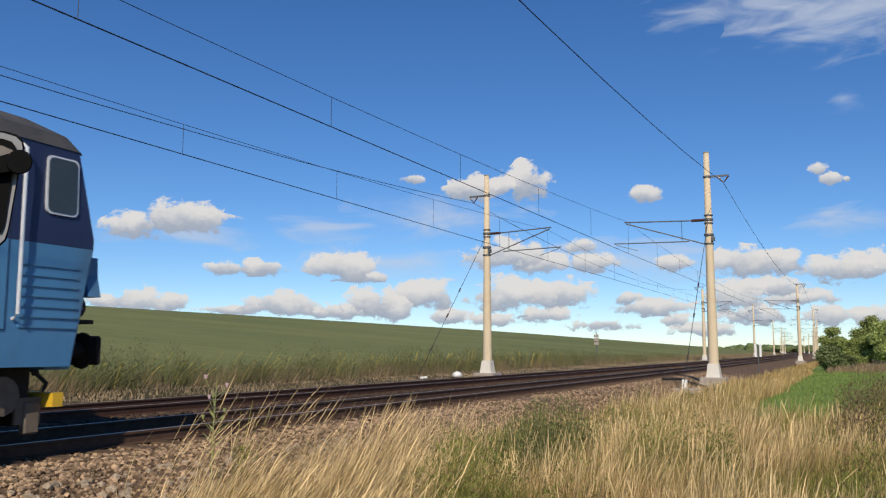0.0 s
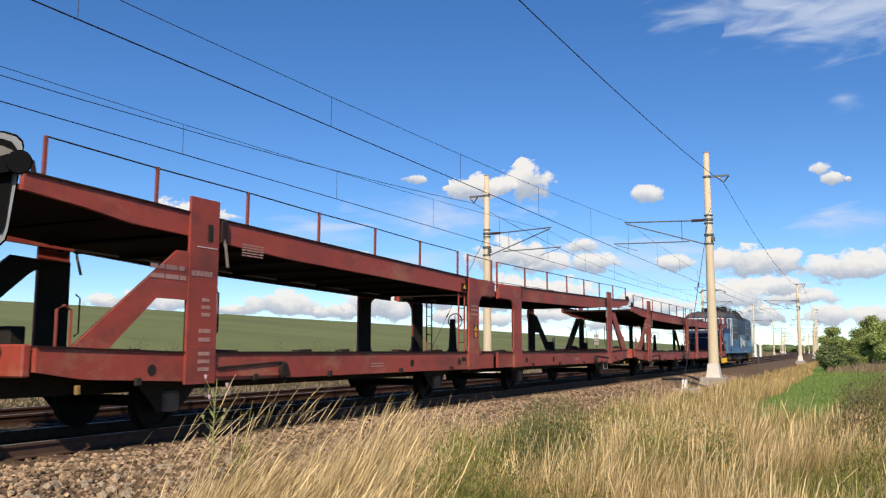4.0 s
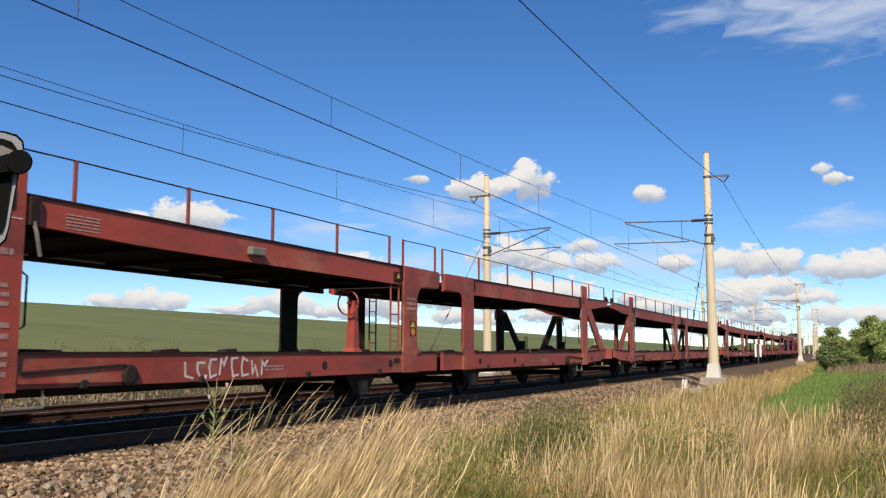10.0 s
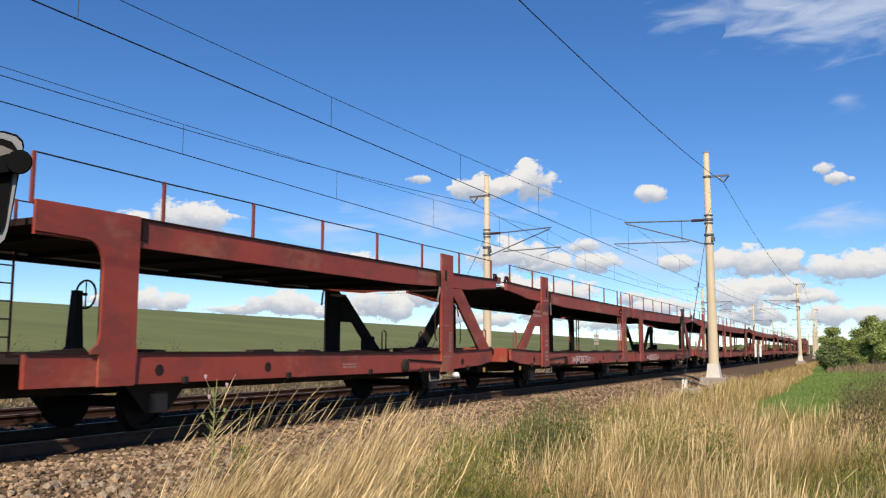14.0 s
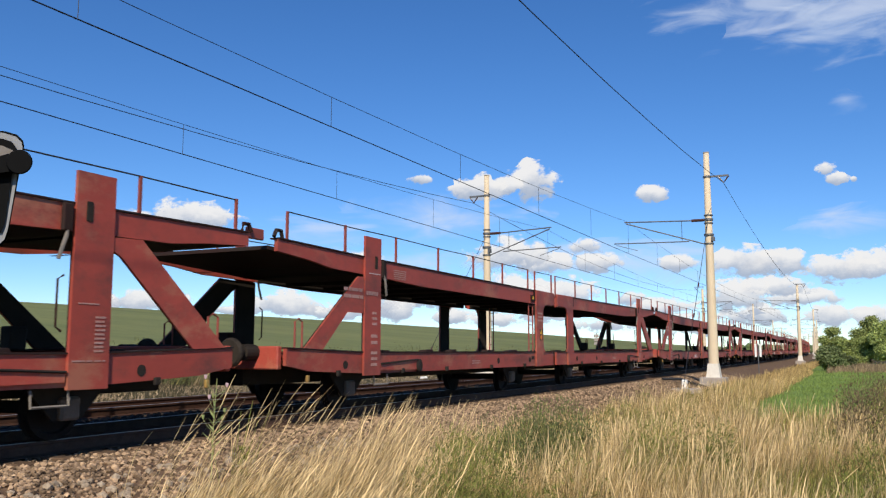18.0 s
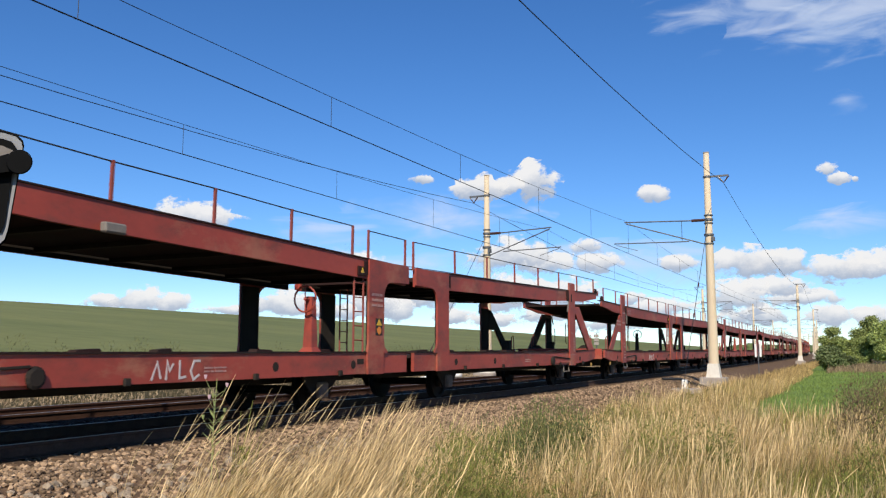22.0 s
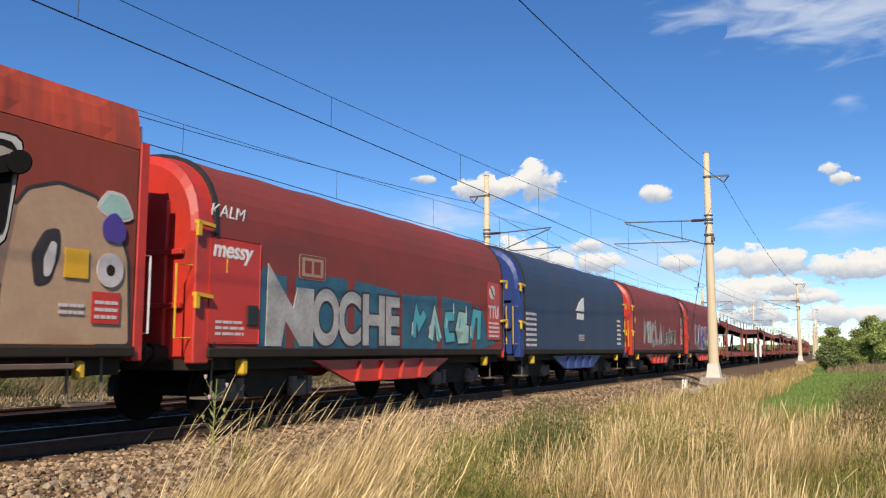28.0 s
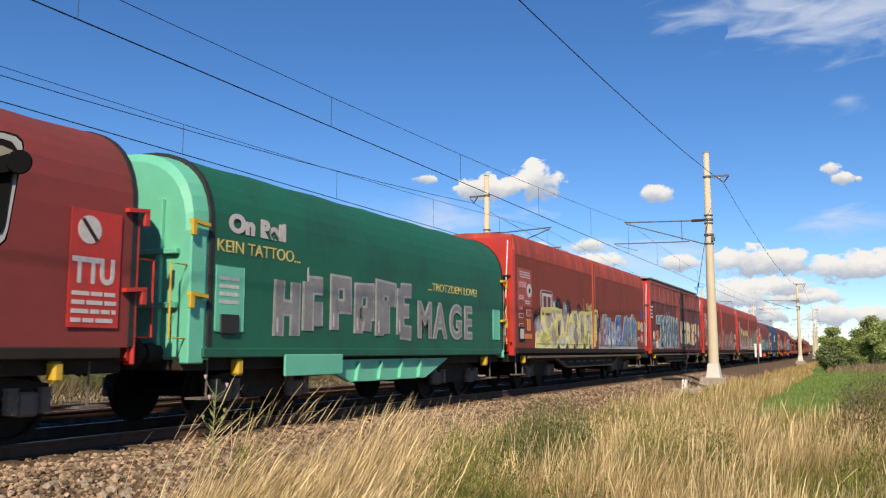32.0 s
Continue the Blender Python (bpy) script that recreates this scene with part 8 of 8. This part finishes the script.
def leafy(name, centres, mat, label, category, leaf=0.03, per=300, radius=(0.3, 0.3, 0.3)):
    """Clumps of narrow leaves that point up and outwards round their stems."""
    V, F = [], []
    for cx, cy, cz, sc in centres:
        p = rng.normal(0, 0.5, (per, 3)) * np.array(radius) * sc
        p[:, 2] = rng.random(per) ** 0.8 * radius[2] * 1.5 * sc * np.exp(-(p[:, 0] ** 2 + p[:, 1] ** 2) / (radius[0] * sc) ** 2)
        a = p * (1.5, 1.5, 0.3) / radius[0] + rng.normal(0, 0.5, (per, 3)) + (0.15, -0.1, 0.7)
        p = p + (cx, cy, cz)
        a /= np.linalg.norm(a, axis=1)[:, None]
        b = np.cross(a, rng.normal(0, 1, (per, 3)))
        b /= np.linalg.norm(b, axis=1)[:, None]
        ls = leaf * rng.uniform(0.5, 1.7, (per, 1))
        q = np.stack([p - a * ls, p + b * ls * 0.22, p + a * ls, p - b * ls * 0.22], 1)
        F.append(np.arange(per * 4).reshape(-1, 4) + sum(len(v) for v in V))
        V.append(q.reshape(-1, 3))
    return stuff_mesh(name, np.concatenate(V).tolist(), np.concatenate(F).tolist(), mat, label, category)


def spots(k, s0, s1, n0, n1, sc0, sc1):
    out = []
    for _ in range(k):
        s, n = rng.uniform(s0, s1), rng.uniform(n0, n1)
        out.append((*place(s, n), ground_z(s, n), rng.uniform(sc0, sc1)))
    return out


M["weed_dark"] = material("dark_weed_leaves", (0.17, 0.18, 0.05), (0.075, 0.085, 0.025), 0.75, 0, 1, 0, fine=5, world_coords=True, rand=0.55, island=True)
leafy("green_weeds", spots(26, 8.9, 12.4, -6.3, -5.2, 0.8, 1.5), "weed_dark", "dark green leafy weeds among the dry grass", "weeds", 0.022, 900, (0.26, 0.26, 0.6))
blades("bleached_grass", patch(9000, 72, 98, -17, -7.2, 0.25, 0.75), "verge_dry", "dry grass in front of the bushes", width=0.02, bend=0.3)
leafy("green_weeds", spots(26, 5.9, 7.8, -7.3, -6.1, 0.7, 1.4) + spots(16, 9.8, 12, -8.2, -7.2, 0.7, 1.4) + spots(34, 9, 22, -6.5, -4.4, 0.5, 1.2), "weed", "low green weeds among the grass", "weeds", 0.017, 1100, (0.34, 0.34, 0.55))
leafy("withered_weeds", spots(26, 13, 24, -11.2, -9.3, 0.8, 1.4) + spots(10, 24, 40, -11.4, -10.0, 0.9, 1.4), "weed_dry", "brown withered thistles beside the meadow", "weeds", 0.026, 620, (0.36, 0.36, 0.7))
leafy("green_weeds", spots(30, 12, 22, -11.4, -9.4, 0.7, 1.3), "weed", "olive weeds between the withered thistles", "weeds", 0.026, 600, (0.34, 0.34, 0.6))
leafy("withered_weeds", spots(26, 8.5, 14, -11.6, -9.9, 0.8, 1.4), "weed_dry", "dark withered weeds at the verge's edge", "weeds", 0.022, 700, (0.34, 0.34, 0.7))
leafy("green_weeds", spots(34, 5.5, 12, -10.6, -9.0, 0.6, 1.2), "weed", "green weeds beside the meadow", "weeds", 0.018, 800, (0.3, 0.3, 0.5))
leafy("green_weeds", spots(170, 5, 70, 9.1, 11.7, 0.7, 1.7), "verge_green", "green weeds at the edge of the field", "weeds", 0.035, 420, (0.45, 0.45, 0.6))

# yellow-green branching weed that stands alone before the track
wx, wy = place(6.55, -4.15)
weed = thing("branching_weed", "lone yellow-green branching weed beside the ballast", "weed")
for k in range(7):
    e = GUST * (0.05 + 0.055 * k) * (1 if k != 2 else -1.2)
    h = 0.72 + 0.07 * ((k * 3) % 5)
    part("stem", tube([(wx, wy, -0.75), (wx + e[0] * 0.35, wy + e[1] * 0.35, -0.75 + h * 0.6), (wx + e[0], wy + e[1], -0.75 + h * 1.35)], 0.006, 5, r_end=0.0025), "green_grass", weed)
leafy_spots = [(wx + GUST[0] * 0.02 * k, wy + GUST[1] * 0.02 * k, -0.6 + 0.1 * k, 0.22) for k in range(8)]
lv = leafy("leaves", leafy_spots, "green_grass", "", "", 0.035, 22, (0.3, 0.3, 0.3))
lv.parent = weed

# ---- bushes and trees beside the meadow ----
M["bark"] = material("grey_brown_bark", (0.1, 0.075, 0.05), (0.05, 0.038, 0.028), 0.9, 0, 6, 0.01)
M["leaf_dark"] = material("dark_bush_leaves", (0.15, 0.18, 0.06), (0.08, 0.11, 0.034), 0.65, 0, 0.8, 0, fine=4, world_coords=True, rand=0.55)
M["leaf_light"] = material("olive_bush_leaves", (0.34, 0.38, 0.11), (0.19, 0.24, 0.065), 0.65, 0, 0.8, 0, fine=4, world_coords=True, rand=0.55)


def bush(px, dist, width, height, mat, name, label):
    d = VIEW.to_3x3() @ Vector(((px - 784) / FOC, 0, -1))
    x, y = d.x * dist, d.y * dist
    z0 = -0.7
    t = thing(name, label, "tree" if height > 4.5 else "bush", "bushes beside the meadow", m=pose(x, y, z0))
    part("trunk", tube([(0, 0, 0), (0.05, 0.05, height * 0.25), (0.0, 0.1, height * 0.6)], 0.12, 8, r_end=0.04), "bark", t)
    lobes = []
    for k in range(30):
        a, r = rng.uniform(0, 6.28), rng.uniform(0.1, 0.85)
        top = 0.86 - 0.42 * r * r
        lobes.append((width / 2 * r * math.cos(a), width / 2 * r * math.sin(a), height * (0.16 + (top - 0.16) * rng.random() ** 0.7), rng.uniform(0.13, 0.24) * min(width, height)))
    for lx, ly, lz, _ in lobes[:6]:
        part("limb", tube([(0, 0, height * 0.12), (lx * 0.5, ly * 0.5, lz * 0.7), (lx, ly, lz)], 0.05, 6, r_end=0.015), "bark", t)
    V, F = [], []
    for lx, ly, lz, lr in lobes:
        k = int(1500 * lr)
        v = rng.normal(0, 1, (k, 3))
        v /= np.linalg.norm(v, axis=1)[:, None]
        v *= (rng.random((k, 1)) ** 0.6) * lr * np.array([1, 1, 0.8]) * (1 + 0.3 * np.sin(v * 5 + lx * 9).prod(1, keepdims=True)) * rng.uniform(0.75, 1.3, (k, 1))
        p = v + (lx, ly, lz)
        p = p[p[:, 2] > 0.05]
        k = len(p)
        a = rng.normal(0, 1, (k, 3))
        a /= np.linalg.norm(a, axis=1)[:, None]
        b = np.cross(a, rng.normal(0, 1, (k, 3)))
        b /= np.linalg.norm(b, axis=1)[:, None]
        ls = rng.uniform(0.05, 0.13, (k, 1))
        q = np.stack([p - a * ls, p + b * ls * 0.55, p + a * ls, p - b * ls * 0.55], 1)
        F.append(np.arange(k * 4).reshape(-1, 4) + sum(len(c) for c in V))
        V.append(q.reshape(-1, 3))
    me = bpy.data.meshes.new("crown")
    me.from_pydata(np.concatenate(V).tolist(), [], np.concatenate(F).tolist())
    me.materials.append(M[mat])
    o = new("crown", me)
    o.parent = t
    return t


for px, dist, w, h, mat, lab in ((1458, 75, 2.6, 2.2, "leaf_dark", "dense dark green bush at the meadow's end"), (1482, 76, 2.2, 1.6, "leaf_dark", "low dark green bush beside the meadow"), (1466, 102, 3.0, 5.0, "leaf_light", "olive green shrub behind the dark bush"), (1487, 108, 2.4, 3.4, "leaf_light", "small olive green shrub"),
                                 (1512, 103, 3.6, 3.9, "leaf_light", "olive green bush beside the meadow"), (1530, 104, 4.8, 6.7, "leaf_light", "young tree with a loose green crown"), (1560, 100, 4.8, 5.8, "leaf_light", "olive green shrub beside the young tree"), (1600, 108, 7.0, 7.4, "leaf_light", "broad green tree beside the meadow"), (1650, 104, 7.0, 6.0, "leaf_light", "broad green tree beside the meadow")):
    bush(px, dist, w, h, mat, "tree" if h > 4.5 else "bush", lab)

# far woods along the horizon: ragged clumps of crowns
V, F = [], []
ico = bmesh.new()
bmesh.ops.create_icosphere(ico, subdivisions=2, radius=1.0)
base = np.array([v.co[:] for v in ico.verts])
tri = np.array([[v.index for v in f.verts] for f in ico.faces])
ico.free()
for i in range(420):
    s, n = rng.uniform(1000, 1900), rng.uniform(-420, 20)
    x, y = place(s, n)
    r = rng.uniform(4, 7.5)
    b = base * (1 + rng.uniform(-0.25, 0.25, (len(base), 1))) * (r * 1.3, r * 1.3, r * 0.8)
    V.append(b + (x, y, ground_z(s, n) + r * 0.55))
    F.append(tri + i * len(base))
stuff_mesh("far_woods", np.concatenate(V).tolist(), np.concatenate(F).tolist(), "leaf_dark", "dark green woods on the far horizon", "woods")

# ---- lineside furniture ----
def thistle(s, n, height):
    """A single tall flowering weed: a stem with side shoots, narrow leaves and a pale flower head."""
    t = thing("thistle", "tall flowering green weed with pale pink heads", "weed", m=on_track(s, n, bed_z(n) - 0.02))
    rnd = random.Random(77)
    stem = part("stem", tube([(0, 0, 0), (0.02, 0.01, height * 0.5), (0.07, 0.02, height)], 0.008, 6, r_end=0.004), "thistle_green", t)
    for k in range(7):
        z, a = height * (0.42 + 0.07 * k), 2.4 * k
        dx, dy, up = 0.13 * math.cos(a), 0.13 * math.sin(a), rnd.uniform(0.12, 0.24)
        part("shoot", tube([(0.03, 0.01, z), (0.03 + dx * 0.6, dy * 0.6, z + up * 0.5), (0.03 + dx, dy, z + up)], 0.004, 5, r_end=0.002), "thistle_green", stem)
        part("flower", lathe([(z + up, 0.006), (z + up + 0.02, 0.016), (z + up + 0.045, 0.02), (z + up + 0.05, 0.004)], (0.03 + dx, dy, 0), "z", 8), "thistle_pink" if k > 3 else "thistle_green", stem)
    for k in range(16):
        z, a, ln = height * (0.25 + 0.038 * k), 2.0 * k, rnd.uniform(0.08, 0.16)
        c, q = math.cos(a), math.sin(a)
        leaf = loft([[(0.02 + c * f * ln - q * g, q * f * ln + c * g, z + f * ln * 0.7 + (0.003 if i else 0)) for i, g in ((0, -wd), (0, wd), (1, wd), (1, -wd))] for f, wd in ((0.0, 0.006), (0.4, 0.014), (1.0, 0.002))])
        part("leaf", leaf, "thistle_green", stem)


M["thistle_green"] = material("pale_green_weed", (0.36, 0.38, 0.14), (0.2, 0.24, 0.08), 0.7, 0, 3, 0, fine=9)
M["thistle_pink"] = material("pale_pink_flower", (0.7, 0.48, 0.5), (0.55, 0.36, 0.4), 0.8, 0, 9, 0)
thistle(7.62, -3.0, 1.2)


def marker(s, n, z, label="white kilometre marker on a thin grey post"):
    t = thing("distance_marker", label, "marker post", m=on_track(s, n, z))
    part("post", tube([(0, 0, 0), (0, 0, 2.0)], 0.035, 8), "galv", t)
    for y in (-0.16, 0.16):
        part("plate", box(-0.05, -0.03, y - 0.07, y + 0.07, 1.15, 2.05, 0.005), "white", t)
    return t


marker(63, -3.25, -0.5)
mk2 = thing("field_marker", "grey metal marker with a small plate in the field", "marker post", m=on_track(68, 9.6, ground_z(68, 9.6)))
part("post", tube([(0, 0, 0), (0.05, 0, 2.5)], 0.04, 8), "galv", mk2)
for zz in (1.55, 1.85, 2.15):
    part("plate", box(-0.06, -0.03, -0.2, 0.2, zz, zz + 0.24, 0.005), "concrete", mk2, "pale grey plate")
for s, n, zb, up in ((39.6, MAST_R, -0.066, 6.9), (39.6, MAST_L, 0.0, 6.8)):
    a, b = Vector((*place(s - 0.2, n), up)), Vector((*place(s - 7.6, n), ground_z(s - 7.6, n) + 0.1))
    g = tagged(part("guy_wire", tube([a, b], 0.012, 6), "wire"), "taut guy wire from the mast to its anchor", "guy wire", "guy wires")
    for f in (0.42, 0.6, 0.82):
        c = a.lerp(b, f)
        d = (b - a).normalized() * 0.16
        part("insulator", tube([c - d * 0.7, c + d * 0.7], 0.034, 8), "insulator", g)
slab = thing("cable_pit", "flat weathered concrete cable pit with a white post", "cable pit", m=on_track(34.2, -3.35, -0.5))
part("slab", box(-0.75, 0.75, -0.5, 0.5, -0.3, 0.12, 0.03), "concrete", slab)
part("post", prism(rounded(-0.11, 0.11, -0.0, 0.46, 0.06), -0.09, 0.09), "white", slab, "short white post")
tagged(part("cable_conduit", tube([(*place(36.6, -2.0), -0.1), (*place(37.3, -2.6), -0.12), (*place(38.2, -3.1), -0.36), (*place(38.8, -3.4), -0.5)], 0.06, 8), "dark"), "black bent cable conduit leading to the mast", "cable")
for s, n, r in ((35.6, 7.1, 0.24), (32.2, 7.15, 0.1), (32.6, 7.2, 0.1)):
    x, y = place(s, n)
    tagged(part("white_stone", lathe([(0.0, r), (r * 0.5, r * 0.95), (r * 0.85, r * 0.6), (r, r * 0.15)], (x, y, ground_z(s, n) + 0.08), "z", 12), "white", smooth=True), "whitewashed boundary stone beside the far track", "marker stone", "boundary stones")

# ---- video camera that stands at the edge of the view ----
M["silver"] = material("silver_plastic", (0.3, 0.3, 0.3), (0.24, 0.24, 0.24), 0.45, 0, 8)
fw, rt, up = (VIEW.to_3x3() @ Vector(v) for v in ((0, 0, -1), (1, 0, 0), (0, 1, 0)))
vc = thing("video_camera", "black and silver video camera on a single-leg stand", "video camera", m=pose(EYE.x, EYE.y, EYE.z))
DV = 1.3


def at(px, py, d=DV):
    return fw * d + rt * ((px - 784) / FOC * d) + up * ((441 - py) / FOC * d)


def plate(pts, d0, d1, bm=None):
    return loft([[at(x, y, d) for x, y in pts] for d in (d0, d1)])


rim = [(-70, 225), (8, 236), (28, 242), (38, 252), (40, 262), (14, 405), (8, 424), (-2, 433), (-80, 436)]
part("screen_frame", plate(rim, DV, DV + 0.02), "silver", vc, "silver screen surround")
part("screen_edge", plate([(x + (3 if x > 0 else 0), y - 3) for x, y in rim[:6]] + [(x + 3, y + 2) for x, y in rim[6:]], DV + 0.021, DV + 0.035), "matt", vc)
part("screen", plate([(-66, 238), (6, 246), (21, 251), (29, 262), (8, 396), (2, 412), (-70, 416)], DV - 0.004, DV), "matt", vc, "dark folded-out screen")
part("screen_panel", plate([(-60, 254), (4, 258), (26, 268), (23, 284), (-62, 280)], DV - 0.006, DV - 0.004), "grey_plate", vc)
part("lens_hood", loft([[at(34 + r * 24 * math.cos(a), 287 + r * 22 * math.sin(a), d) for a in (2 * math.pi * k / 20 for k in range(20))] for d, r in ((DV - 0.03, 0.9), (DV - 0.025, 1.0), (DV + 0.06, 1.0))]), "matt", vc, "round black hood")
part("hood_arm", plate([(-60, 292), (16, 272), (18, 304), (-60, 312)], DV - 0.02, DV - 0.008), "matt", vc)
part("camera_body", plate([(-190, 240), (-66, 226), (-70, 440), (-190, 440)], DV - 0.02, DV + 0.12), "matt", vc, "black camera body")
foot = at(-150, 430)
part("stand", tube([foot, (foot.x, foot.y, ground_z(2, -9) - EYE.z)], 0.015, 8), "galv", vc)


def motions():
    for ob, u in TRAIN:
        walk(ob, [(k, on_track(run(u, k))) for k in range(0, 33, 2)])
    for ob, a, b in DRIFT:
        walk(ob, [(0, a), (32, b)])


motions()
